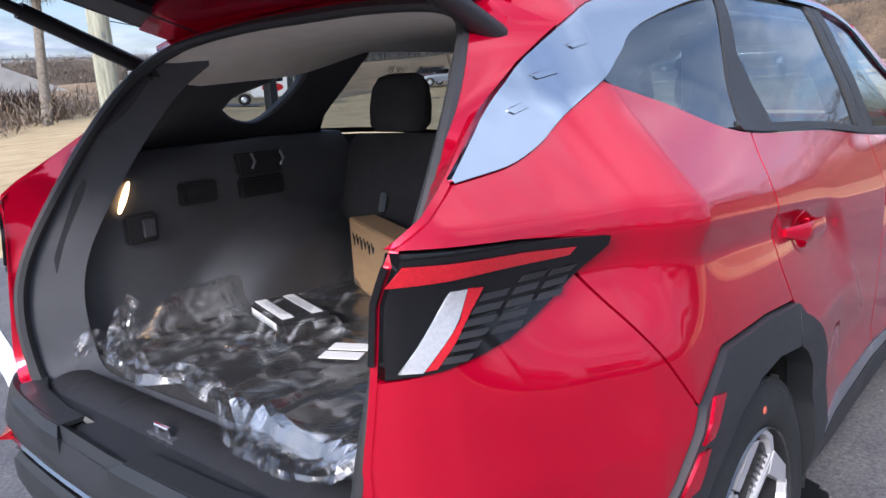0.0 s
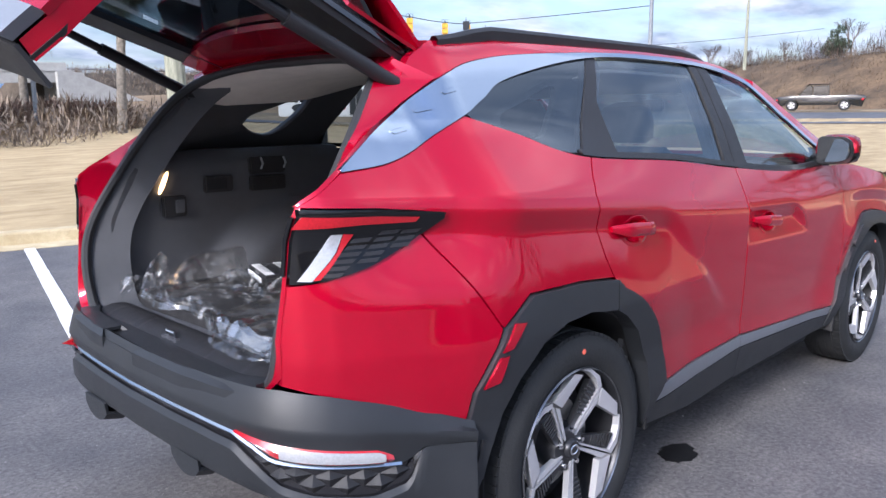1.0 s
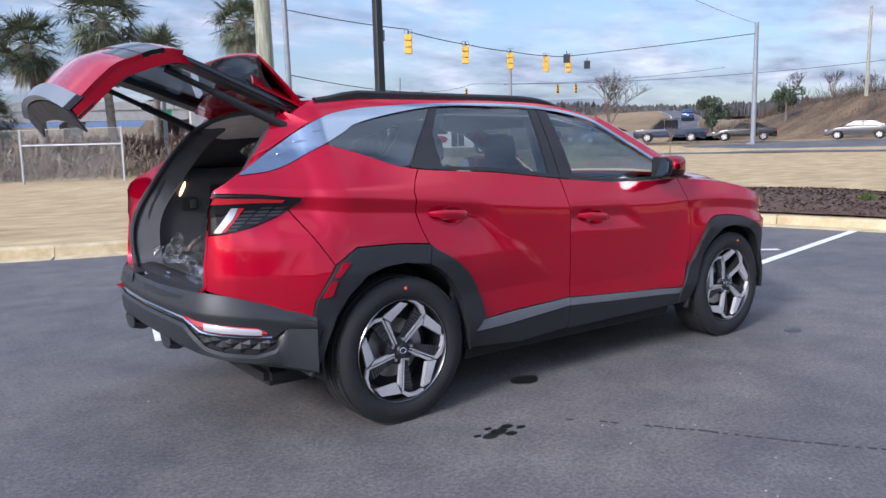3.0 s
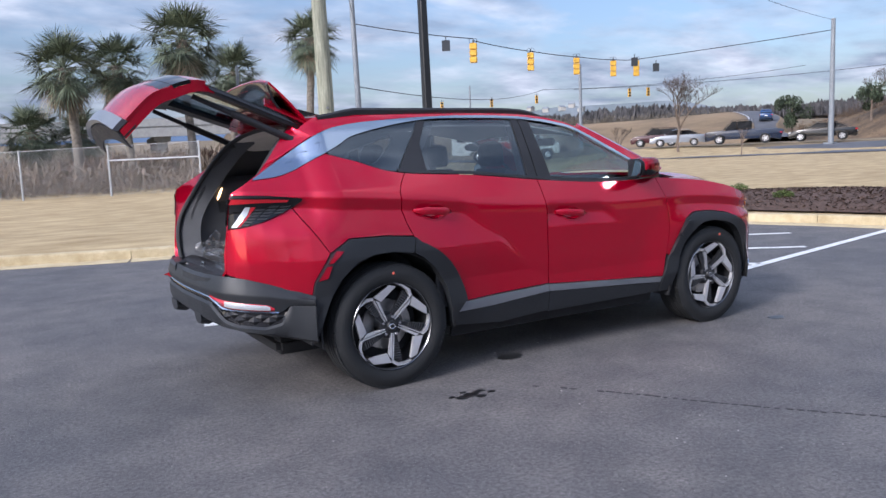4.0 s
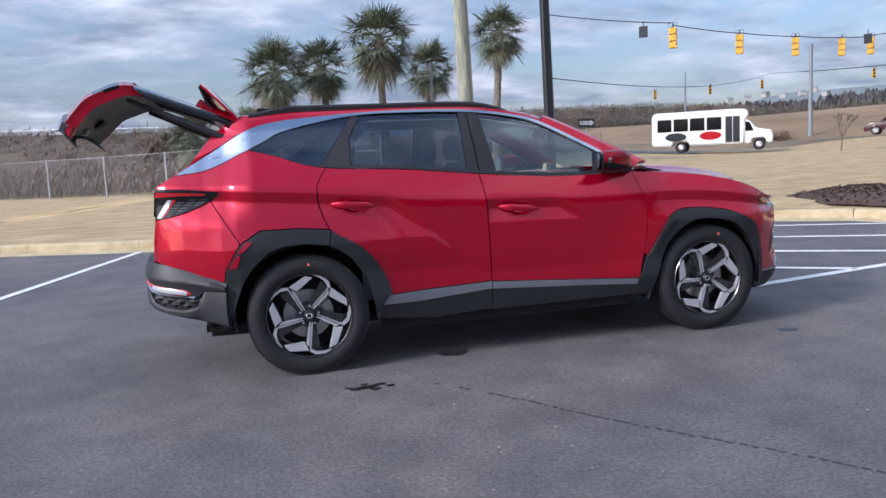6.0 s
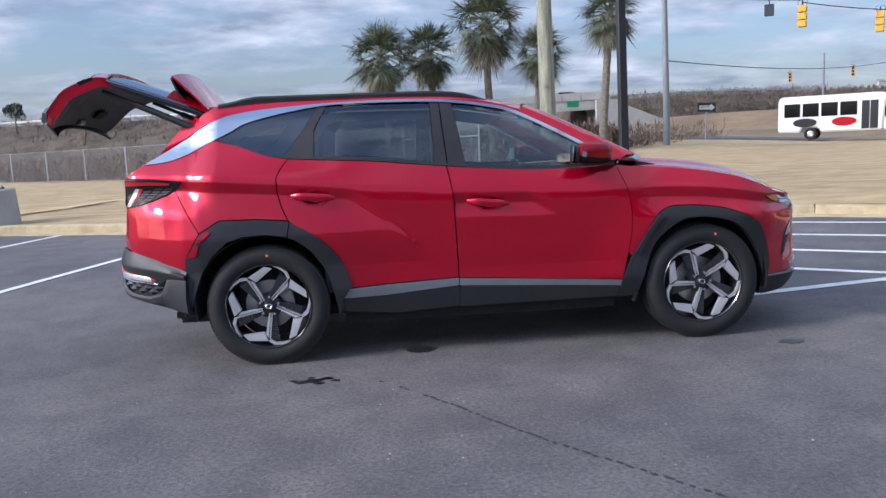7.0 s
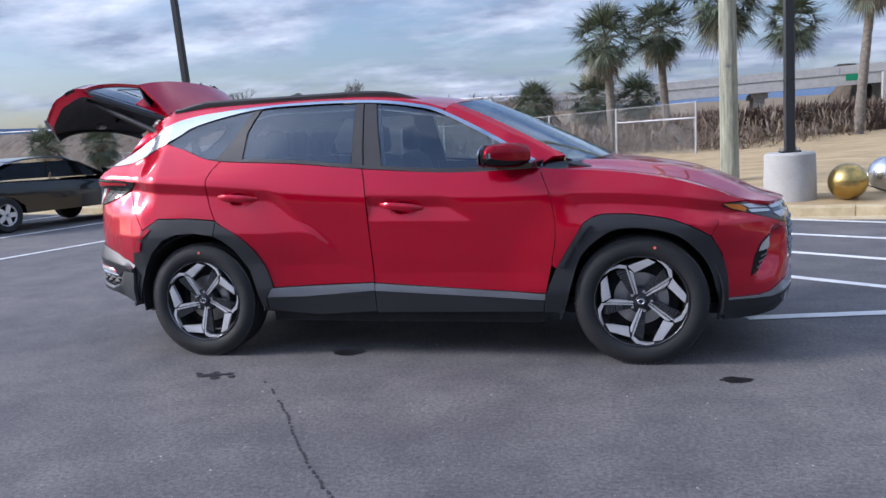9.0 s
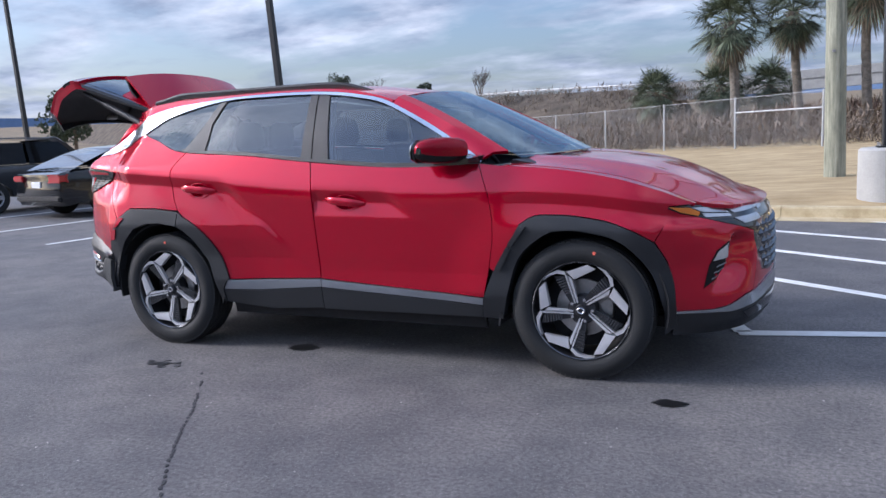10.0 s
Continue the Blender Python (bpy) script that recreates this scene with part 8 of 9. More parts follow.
# highway bank: left of the bridge it runs away, right of it it climbs
left = ridge("highway_bank", [(-10, 108, 6.6), (-40, 118, 7.3), (-90, 140, 7.6), (-170, 180, 9.5), (-300, 250, 14.0)], 14, SCRUBBANK, "brown highway embankment", "embankment")
right = ridge("highway_bank", [(34, 119, 7.8), (55, 124, 8.5), (75, 128, 8.7), (95, 135, 8.8), (125, 150, 8.0)], 16, SCRUBBANK, "scrub-covered highway embankment", "embankment", seed=3)
slope = ridge("grass_slope", [(44, 116, 4.4), (58, 112, 5.0), (71.3, 106.6, 5.1), (78.8, 101.4, 5.5), (86, 96, 5.8), (92, 90.3, 6.0), (95.8, 85.9, 6.2), (100.0, 80.5, 6.5), (103.0, 77.5, 6.3), (105.5, 75, 3.0)], 45, FIELDGRASS, "tan dormant grass slope beyond the crossing", "slope", seed=4)
hill = ridge("hill_bank", [(127, 92, 2.0), (113, 64, 5.0), (102, 46, 7.0), (92, 26, 7.4), (86, 4, 7.4), (82, -40, 7.2)], 16, EARTH, "brown cut bank with dry scrub", "bank", seed=5)


def guard_rail(line, off):
    t = thing("guard_rail", "grey steel guard rail along the highway", "guard rail")
    pts = [(x, y, z + off) for x, y, z in resample(line, 60)]
    bm = bmesh.new()
    rows = [[(x, y, z + 0.55) for x, y, z in pts], [(x, y - 0.05, z + 0.70) for x, y, z in pts], [(x, y, z + 0.85) for x, y, z in pts]]
    sheet(bm, rows, 0.03)
    part("beam", bm, FENCE, t)
    for p in pts[::2]:
        bm = bmesh.new()
        box(bm, p[0] - 0.06, p[1], p[2] - 0.3, p[0] + 0.06, p[1] + 0.1, p[2] + 0.8)
        part("post", bm, FENCE, t)


guard_rail(left, 0.0)
guard_rail(right[:18], 0.0)


def scatter_brush(name, n, area, hmin, hmax, material, label, seed, z=None, blades=10, thin=0.014):
    """Tufts of dry stalks in one mesh."""
    rng = random.Random(seed)
    bm = bmesh.new()
    for _ in range(n):
        x, y = area(rng)
        z0 = terrain(x, y) if z is None else z(x, y)
        s = rng.uniform(hmin, hmax)
        for k in range(blades):
            a = rng.uniform(0, 6.3)
            up = rng.random()
            ln = s * rng.uniform(0.25, 0.55)
            el = rng.uniform(0.1, 1.4)
            rr = s * 0.55 * (1 - 0.5 * up)
            p = Vector((x + rng.uniform(-rr, rr), y + rng.uniform(-rr, rr), z0 - 0.05 + 0.62 * s * up * up))
            tip = p + Vector((math.cos(a) * math.cos(el), math.sin(a) * math.cos(el), math.sin(el))) * ln
            mid = p.lerp(tip, 0.5) + Vector((rng.uniform(-.1, .1), rng.uniform(-.1, .1), 0.08)) * ln
            w = Vector((math.sin(a), -math.cos(a), 0.3)) * thin * s
            b = [bm.verts.new(q) for q in (p, mid - w, tip, mid + w)]
            bm.faces.new(b)
    o = finish(name, bm, material, smooth=False)
    tagged(o, label, "brush", kind="stuff")


def behind_fence(rng):
    u, v = rng.uniform(-3, 75), rng.random() ** 1.4
    return 4.0 - 0.81 * u + 0.585 * (1.2 + v * 45), 26.3 + 0.585 * u + 0.81 * (1.2 + v * 45)


scatter_brush("dry_brush", 5200, behind_fence, 0.7, 2.0, BRUSH, "tangled grey-brown dry brush behind the fence", 4, blades=18, thin=0.018)


def on_flat(rng):
    """The rough ground between the fence and the highway bank."""
    u, v = rng.uniform(-5, 110), rng.uniform(40, 84)
    return 2.0 - 0.81 * u + 0.585 * v * 0.6, 26.3 + 0.40 * u + 0.90 * v


def on_left_bank(rng):
    k = rng.random() ** 1.3
    c, d = -8 - 130 * k, 108 + 58 * k ** 1.1
    return c + rng.uniform(-3, 3), d - 14 * rng.random()


def left_bank_z(x, y):
    c = float(np.interp(-x, [10, 40, 90, 170], [108, 118, 140, 180]))
    h = float(np.interp(-x, [10, 40, 90, 170], [6.6, 7.3, 7.6, 9.5]))
    return -0.5 + h * float(np.interp((y - c) / 14, [-1, -0.66, -0.33, -0.1, 0.1], [0, 0.36, 0.75, 1, 1]))


scatter_brush("bank_brush", 2600, on_flat, 1.2, 2.8, BRUSH, "grey-brown scrub on the rough ground", 14, blades=18, thin=0.020)
scatter_brush("bank_brush", 2600, on_left_bank, 0.9, 2.3, BRUSH, "grey-brown scrub on the highway bank", 15, z=left_bank_z, blades=18, thin=0.022)
scatter_brush("brown_hedge", 520, lambda r: (r.uniform(2, 15.5), 39.5 + r.gauss(0, 1.0) + 0.2 * r.uniform(0, 10)), 0.9, 2.0, HEDGE, "brown leafless hedge below the palms", 6, blades=130, thin=0.013)


def bank_z(x, y):
    return float(np.interp(y, [-40, 4, 26, 46, 64, 92], [7.2, 7.4, 7.4, 7.0, 5.0, 2]))


def hill_x(y):
    return float(np.interp(y, [-40, 4, 26, 46, 64, 92], [82, 86, 92, 102, 113, 127]))


def on_hill(rng):
    y = rng.uniform(-40, 90)
    return hill_x(y) + rng.uniform(-15, 8), y


def hill_z(x, y):
    c = hill_x(y)
    h = bank_z(x, y)
    return -0.3 + (h + 0.3) * float(np.interp(x - c, [-16, -10.6, -5.3, -1.6, 1.6, 8], [0, 0.36, 0.75, 1, 1, 0.6]))


def on_top(rng):
    y = rng.uniform(-40, 70)
    return hill_x(y) + rng.uniform(-2, 8), y


scatter_brush("hill_scrub", 5200, on_hill, 0.5, 1.7, RUSTBRUSH, "rust-brown dry scrub on the bank", 7, z=hill_z, blades=18)


def on_bank(rng):
    k, w = rng.random(), rng.uniform(-0.62, 0.1)
    return 40 + 85 * k - 6 * w, 120 + 29 * k + 15 * w


def on_bank_z(x, y):
    h = float(np.interp(x, [35, 55, 75, 95, 125], [7.8, 8.5, 8.7, 8.8, 8.0]))
    c = float(np.interp(x, [35, 55, 75, 95, 125], [119, 124, 128, 135, 150]))
    return -0.4 + (h + 0.3) * float(np.interp((y - c) / 16, [-1.07, -0.71, -0.35, -0.1, 0.1], [0, 0.36, 0.75, 1, 1]))


def on_slope(rng):
    """Behind the crest of the grass slope."""
    k, back = rng.random(), 4 + 16 * rng.random()
    x = 56 + 48 * k
    y = float(np.interp(x, [44, 58, 71.3, 86, 95.8, 104.5], [116, 112, 106.6, 96, 85.9, 76]))
    return x + 0.62 * back + rng.gauss(0, 1.2), y + 0.78 * back + rng.gauss(0, 1.2)


def on_slope_z(x, y):
    return 4.0 + 1.0 * smooth01(56, 100, x) + (3.4 - 1.6 * smooth01(60, 100, x)) * abs(noise.noise((x * 1.7, y * 1.7, 0.3)))


scatter_brush("bank_scrub", 2200, on_bank, 0.8, 2.0, BRUSH, "leafless scrub on the highway bank", 9, z=on_bank_z, blades=16, thin=0.022)
scatter_brush("far_scrub", 5200, on_slope, 0.8, 2.2, FARSCRUB, "grey-brown leafless scrub behind the grass slope", 8, z=on_slope_z, blades=16, thin=0.030)


def bare_tree(x, y, h, seed, z=None, spread=0.55, category="tree", label="leafless winter tree with fine twigs", depth=5):
    rng = random.Random(seed)
    t = thing("bare_tree", label, category, "bare trees", at=(x, y, terrain(x, y) if z is None else z))
    trunk, twigs = bmesh.new(), bmesh.new()

    def grow(p, d, l, r, lev):
        q = p + d * l
        mid = p.lerp(q, 0.5) + Vector((rng.uniform(-.06, .06), rng.uniform(-.06, .06), 0)) * l
        tube(trunk if lev < 3 else twigs, [p, mid, q], r, 6 if lev < 2 else 4 if lev < 4 else 3, caps=False, r2=r * 0.7)
        if lev >= depth:
            return
        for k in range(3 if lev else 4):
            a = rng.uniform(0, 6.3)
            nd = (d + Vector((math.cos(a), math.sin(a), rng.uniform(-0.1, 0.5))) * spread * rng.uniform(0.6, 1.3)).normalized()
            grow(q, nd, l * rng.uniform(0.58, 0.78), r * 0.60, lev + 1)
    grow(Vector((0, 0, -0.1)), Vector((0.05, 0, 1)).normalized(), h * 0.33, h * 0.019, 0)
    part("trunk", trunk, BARK, t)
    tagged(part("twig_mass", twigs, TWIG, t, smooth=False), kind="stuff")


bare_tree(45.2, 37.5, 6.5, 1, spread=0.72, depth=7)
bare_tree(37.0, 35.7, 3.0, 2, spread=0.55, depth=4)
bare_tree(42.3, 29.4, 2.4, 6, spread=0.30, depth=3)
bare_tree(62.0, 4.0, 9.0, 3, spread=0.7)
bare_tree(-40.0, 110.0, 9.0, 4, z=3)
bare_tree(-62, 116, 8.0, 5, z=4)


def leafy(x, y, z, h, seed):
    rng = random.Random(seed)
    t = thing("evergreen_tree", "dark evergreen tree far off", "tree", "far trees", at=(x, y, z))
    bm = bmesh.new()
    tube(bm, [(0, 0, -0.5), (0.1, 0, h * 0.5), (0, 0, h * 0.8)], h * 0.03, 8, r2=h * 0.012)
    part("trunk", bm, BARK, t)
    bm = bmesh.new()
    lobes = [(rng.uniform(-.25, .25) * h, rng.uniform(-.25, .25) * h, rng.uniform(0.4, 0.95) * h, rng.uniform(0.10, 0.2) * h) for _ in range(12)]
    for _ in range(3200):
        cx, cy, cz, r = rng.choice(lobes)
        v = Vector((rng.gauss(0, 1), rng.gauss(0, 1), rng.gauss(0, 0.8))).normalized() * r * rng.uniform(0.6, 1.05)
        p = Vector((cx, cy, cz)) + v
        m = Matrix.Translation(p) @ Euler((rng.uniform(-2, 2), rng.uniform(-2, 2), rng.uniform(0, 6))).to_matrix().to_4x4()
        s = h * rng.uniform(0.010, 0.022)
        bm.faces.new([bm.verts.new(m @ Vector(q)) for q in ((-s, -s * .6, 0), (s, -s * .5, 0), (s * .8, s * .6, 0), (-s * .7, s * .6, 0))])
    part("crown", bm, EVERGREEN, t, smooth=False)


for x, y, z, h, sd in ((92.5, 60.2, 1.6, 6.0, 1), (97, 52, 3.5, 5.5, 2), (92, 22, 6.6, 5.5, 3), (90, 12, 6.6, 5.0, 4), (-70, 118, 7, 6, 5), (-52, 116, 6.5, 4, 6), (-55, 46, 0, 7.0, 7), (96, 30, 6.5, 4.5, 8)):
    leafy(x, y, z, h, sd)


def far_woods(name, cx, cy, w, h, z, ang, seed, n=900, material=None, label="hazy line of far winter woods"):
    n *= 3
    rng = random.Random(seed)
    bm = bmesh.new()
    for _ in range(n):
        u = rng.uniform(-w, w)
        hh = h * (0.6 + 0.4 * noise.noise((u * 0.02, seed, 0))) * rng.uniform(0.4, 1.0)
        x, y = cx + u * math.cos(ang) + rng.gauss(0, 6), cy + u * math.sin(ang) + rng.gauss(0, 6)
        s = hh * 0.22
        for k in range(3):
            a = rng.uniform(0, 3.14)
            e = Vector((math.cos(a), math.sin(a), 0)) * s
            p = Vector((x, y, z))
            bm.faces.new([bm.verts.new(q) for q in (p - e * 0.7, p + e * 0.7, p + e + Vector((0, 0, hh * 0.6)), p + Vector((0, 0, hh)), p - e + Vector((0, 0, hh * 0.55)))])
    o = finish(name, bm, material or FARWOODS, smooth=False)
    tagged(o, label, "woods", kind="stuff")


far_woods("far_woods", 230, 260, 160, 12, 12, radians(-42), 1)
far_woods("far_woods", 236, 176, 55, 9, 10.5, radians(-52), 2)
scatter_brush("hill_woods", 700, on_top, 1.5, 4.0, TWIG, "leafless thicket along the top of the bank", 12, z=lambda x, y: bank_z(x, y) - 0.6, blades=60, thin=0.007)
for _k in range(12):
    _y = -26 + 8.0 * _k
    bare_tree(hill_x(_y) + 5 + 2.0 * math.sin(_k * 2.1), _y, 6.0 + 2.0 * math.sin(_k * 1.3), 50 + _k, z=bank_z(0, _y) - 0.6, spread=0.5)


def far_hills(name, r, a0, a1, z0, z1, seed, material, ends=0.0):
    bm = bmesh.new()
    rows = [[], [], []]
    for a in np.linspace(a0, a1, 80):
        h = z0 + (z1 - z0) * (0.5 + 0.5 * noise.noise((a * 0.06, seed, 0.5)))
        if ends:
            h *= smooth01(a0, a0 + ends, a) * smooth01(a1, a1 - ends, a)
        c, d = math.cos(radians(a)), math.sin(radians(a))
        rows[0].append((r * c, r * d, -20))
        rows[1].append((r * c * 1.02, r * d * 1.02, h))
        rows[2].append((r * c * 1.3, r * d * 1.3, h * 0.4))
    grid(bm, rows)
    bmesh.ops.recalc_face_normals(bm, faces=bm.faces[:])
    o = finish(name, bm, material)
    tagged(o, "hills on the horizon with haze painted into their colour", "hills", kind="structure")


far_hills("backdrop_hills", 950, 30, 63, 54, 61, 3, HAZETINTGREEN, 13.0)


def far_house(x, y, z, w, turn):
    t = thing("far_house", "small pale house on the far hill", "house", "far houses")
    bm = bmesh.new()
    prism(bm, [(-w / 2, 0), (w / 2, 0), (w / 2, 4.0), (0, 6.2), (-w / 2, 4.0)], -3.5, 3.5)
    part("wall", bm, CONCRETE, t)
    for d in (-1, 1):
        bm = bmesh.new()
        prism(bm, [(d * (w / 2 + 0.4), 3.9), (0, 6.3), (0, 6.6), (d * (w / 2 + 0.4), 4.2)], -3.9, 3.9)
        part("roof", bm, POLEGREY, t)
    t.matrix_world = pose(x, y, z, 0, 0, turn)


for _a, _z, _w, _turn in ((48.6, 50, 9, 20), (50.0, 52, 12, 70), (51.2, 51, 8, 40), (52.3, 53, 10, 10), (53.4, 50, 9, 60), (49.3, 55, 7, 35), (54.6, 49, 8, 80)):
    far_house(930 * math.cos(radians(_a)), 930 * math.sin(radians(_a)), _z - 1, _w * 0.7, _turn)


def far_road():
    """The road beyond the crossing climbs away between the slope and the bank."""
    line = curve([(79.0, 53.5, 2.2), (88.3, 62.6, 3.7), (106.4, 74.9, 5.7), (130.0, 95.0, 7.8), (165.5, 124.5, 10.0)], 6)
    rows, verge, edge = [[], []], [[], [], [], []], [[], []]
    for i, (x, y, z) in enumerate(line):
        a, b = np.array(line[max(0, i - 1)][:2]), np.array(line[min(len(line) - 1, i + 1)][:2])
        d = (b - a) / np.linalg.norm(b - a)
        for k, w in enumerate((-2.4, 2.4)):
            rows[k].append((x - d[1] * w, y + d[0] * w, z + 0.02))
        for k, (w, dz) in enumerate(((-9, -5), (-2.6, 0), (2.6, 0), (9, -5))):
            verge[k].append((x - d[1] * w, y + d[0] * w, z + dz))
        for k, w in enumerate((2.05, 2.18)):
            edge[k].append((x - d[1] * w, y + d[0] * w, z + 0.04))
    bm = bmesh.new()
    grid(bm, rows)
    bmesh.ops.recalc_face_normals(bm, faces=bm.faces[:])
    r = finish("road_beyond", bm, ROADMAT)
    tagged(r, "grey road climbing away beyond the crossing", "road", kind="structure")
    bm = bmesh.new()
    sheet(bm, edge, 0.01)
    part("edge_line", bm, WHITE, r)
    bm = bmesh.new()
    grid(bm, verge)
    bmesh.ops.recalc_face_normals(bm, faces=bm.faces[:])
    part("verge", bm, FIELDGRASS, r)


far_road()


far_hills("backdrop_hills", 2400, 20, 175, 84, 112, 1, HAZETINTBLUE)


# ---------------------------------------------------------------- other vehicles
def car_body(name, label, category, paint, L, W, H, kind, x, y, z, turn, wheel_r=0.32, detail=True):
    """A plain road vehicle in its own shape: body, cabin, panes, wheels, lamps, facing +x."""
    t = thing(name, label, category)
    hw = W / 2
    if kind == "sedan":
        low = [(-L / 2, 0.50), (-L / 2 + 0.03, 0.78), (-L / 2 + 0.12, 0.92), (-L * 0.30, 0.96), (L * 0.20, 0.92), (L * 0.36, 0.83), (L * 0.455, 0.70), (L / 2 - 0.04, 0.56), (L / 2, 0.40)]
        cab = [(-L * 0.445, 0.95), (-L * 0.35, 1.13), (-L * 0.22, H - 0.08), (-L * 0.10, H - 0.01), (L * 0.0, H), (L * 0.08, H - 0.07), (L * 0.20, 1.10), (L * 0.29, 0.89)]
    elif kind == "suv":
        low = [(-L / 2, 0.55), (-L / 2 + 0.02, 0.95), (-L * 0.40, 1.05), (L * 0.20, 1.03), (L * 0.44, 0.90), (L / 2 - 0.02, 0.70), (L / 2, 0.45)]
        cab = [(-L * 0.475, 1.03), (-L * 0.40, H - 0.10), (-L * 0.28, H), (L * 0.02, H), (L * 0.10, H - 0.05), (L * 0.24, 1.01)]
    else:
        low = [(-L / 2, 0.60), (-L / 2 + 0.01, 1.08), (-L * 0.12, 1.10), (L * 0.18, 1.12), (L * 0.46, 1.02), (L / 2 - 0.01, 0.85), (L / 2, 0.50)]
        cab = [(-L * 0.15, 1.09), (-L * 0.135, H - 0.07), (-L * 0.09, H), (L * 0.08, H), (L * 0.15, H - 0.06), (L * 0.27, 1.10)]
    bottom = 0.26
    ax = (-L * 0.29, L * 0.31)

    def under(c):
        return [(c + (wheel_r + 0.07) * math.cos(a), wheel_r + (wheel_r + 0.07) * math.sin(a)) for a in np.linspace(math.pi, 0, 9)]
    outline = curve(low, 3) + [(L / 2 - 0.05, bottom)]
    for c in ax[::-1]:
        outline += [p for p in under(c)[::-1] if p[1] > bottom]
    outline += [(-L / 2 + 0.08, bottom)]
    bm = bmesh.new()
    rows = []
    for k, inset in ((-1.0, 0.07), (-0.985, 0.03), (-0.93, 0.0), (0.93, 0.0), (0.985, 0.03), (1.0, 0.07)):
        rows.append([(a * (1 - inset * 0.25), hw * k * (1 - 0.10 * smooth01(L * 0.36, L * 0.5, abs(a))), b - (inset if b > 0.6 else 0)) for a, b in outline])
    grid(bm, rows, close=True)
    bmesh.ops.holes_fill(bm, edges=[e for e in bm.edges if len(e.link_faces) == 1], sides=0)
    bmesh.ops.recalc_face_normals(bm, faces=bm.faces[:])
    part("body", bm, paint, t)
    bm = bmesh.new()
    rows = []
    for k in (-1, -0.96, 0.96, 1):
        rows.append([(a, hw * k * (0.93 - 0.17 * (b - 0.9) / (H - 0.9)), b - (0.03 if abs(k) == 1 and b > H - 0.1 else 0)) for a, b in curve(cab, 4)])
    grid(bm, rows)
    bmesh.ops.holes_fill(bm, edges=[e for e in bm.edges if len(e.link_faces) == 1], sides=0)
    bmesh.ops.recalc_face_normals(bm, faces=bm.faces[:])
    part("cabin", bm, paint, t)
    # panes on the sides, laid just proud of the cabin
    zb = cab[0][1] + 0.05
    x0, x1 = cab[0][0], cab[-1][0]
    zs = H - 0.11
    top = max(range(len(cab)), key=lambda k: cab[k][1])
    rear_side, front_side = cab[:top + 1], cab[top:][::-1]

    def edge_x(side, z):
        return float(np.interp(z, [p[1] for p in side], [p[0] for p in side]))
    mid = (x0 + x1) / 2 + 0.10
    for s in (-1, 1):
        zm = (zb + zs) / 2
        for q in ([(edge_x(rear_side, zb) + 0.22, zb), (mid - 0.035, zb), (mid - 0.035, zs), (edge_x(rear_side, zs) + 0.16, zs), (edge_x(rear_side, zm) + 0.17, zm)],
                  [(mid + 0.035, zb), (edge_x(front_side, zb) - 0.20, zb), (edge_x(front_side, zm) - 0.15, zm), (edge_x(front_side, zs) - 0.13, zs), (mid + 0.035, zs)]):
            bm = bmesh.new()
            A = [bm.verts.new((a, s * (hw * (0.93 - 0.17 * (b - 0.9) / (H - 0.9)) + 0.004), b)) for a, b in q]
            f = bm.faces.new(A)
            bmesh.ops.solidify(bm, geom=[f], thickness=0.01)
            part("side_window", bm, LAMPDARK, t, smooth=False)
        bm = bmesh.new()
        box(bm, L / 2 - 0.22, s * hw * 0.62, 0.60, L / 2 - 0.03, s * hw * 0.90, 0.74, 0.02)
        part("headlight", bm, LAMPCLEAR, t)
        bm = bmesh.new()
        box(bm, -L / 2 - 0.005, s * hw * 0.55, 0.74, -L / 2 + 0.16, s * hw * 0.93, 0.86, 0.02)
        part("rear_lamp", bm, LAMPRED, t)
        bm = bmesh.new()
        box(bm, x1 - 0.34, s * hw * 0.98, zb - 0.02, x1 - 0.22, s * hw * 1.10, zb + 0.10, 0.03)
        part("mirror", bm, paint, t)
    for nm, p, q in (("windscreen", cab[-1], cab[top + 1]), ("rear_window", cab[0], cab[top - 2 if top > 2 else 1])):
        bm = bmesh.new()
        sx = 0.012 if nm == "windscreen" else -0.012
        a0, b0 = p[0] + (q[0] - p[0]) * 0.10, p[1] + (q[1] - p[1]) * 0.10
        a1, b1 = p[0] + (q[0] - p[0]) * 0.92, p[1] + (q[1] - p[1]) * 0.92
        w0, w1 = hw * 0.84, hw * 0.70
        f = bm.faces.new([bm.verts.new(c) for c in ((a0 + sx, -w0, b0), (a0 + sx, w0, b0), (a1 + sx, w1, b1), (a1 + sx, -w1, b1))])
        bmesh.ops.solidify(bm, geom=[f], thickness=0.006)
        part(nm, bm, LAMPDARK, t, smooth=False)
    if kind != "pickup":
        # bright line under the side windows, number plate and bumper on the tail
        for s in (-1, 1):
            bm = bmesh.new()
            box(bm, x0 + 0.20, s * hw * 0.925, zb - 0.022, x1 - 0.20, s * (hw * 0.925 + 0.012), zb - 0.008)
            part("window_trim", bm, CHROME, t)
        bm = bmesh.new()
        box(bm, -L / 2 - 0.012, -0.16, 0.62, -L / 2 + 0.02, 0.16, 0.74, 0.004)
        part("number_plate", bm, WHITE, t)
        bm = bmesh.new()
        box(bm, -L / 2 - 0.02, -hw * 0.86, 0.34, -L / 2 + 0.14, hw * 0.86, 0.46, 0.03)
        part("rear_bumper", bm, PLASTIC, t)
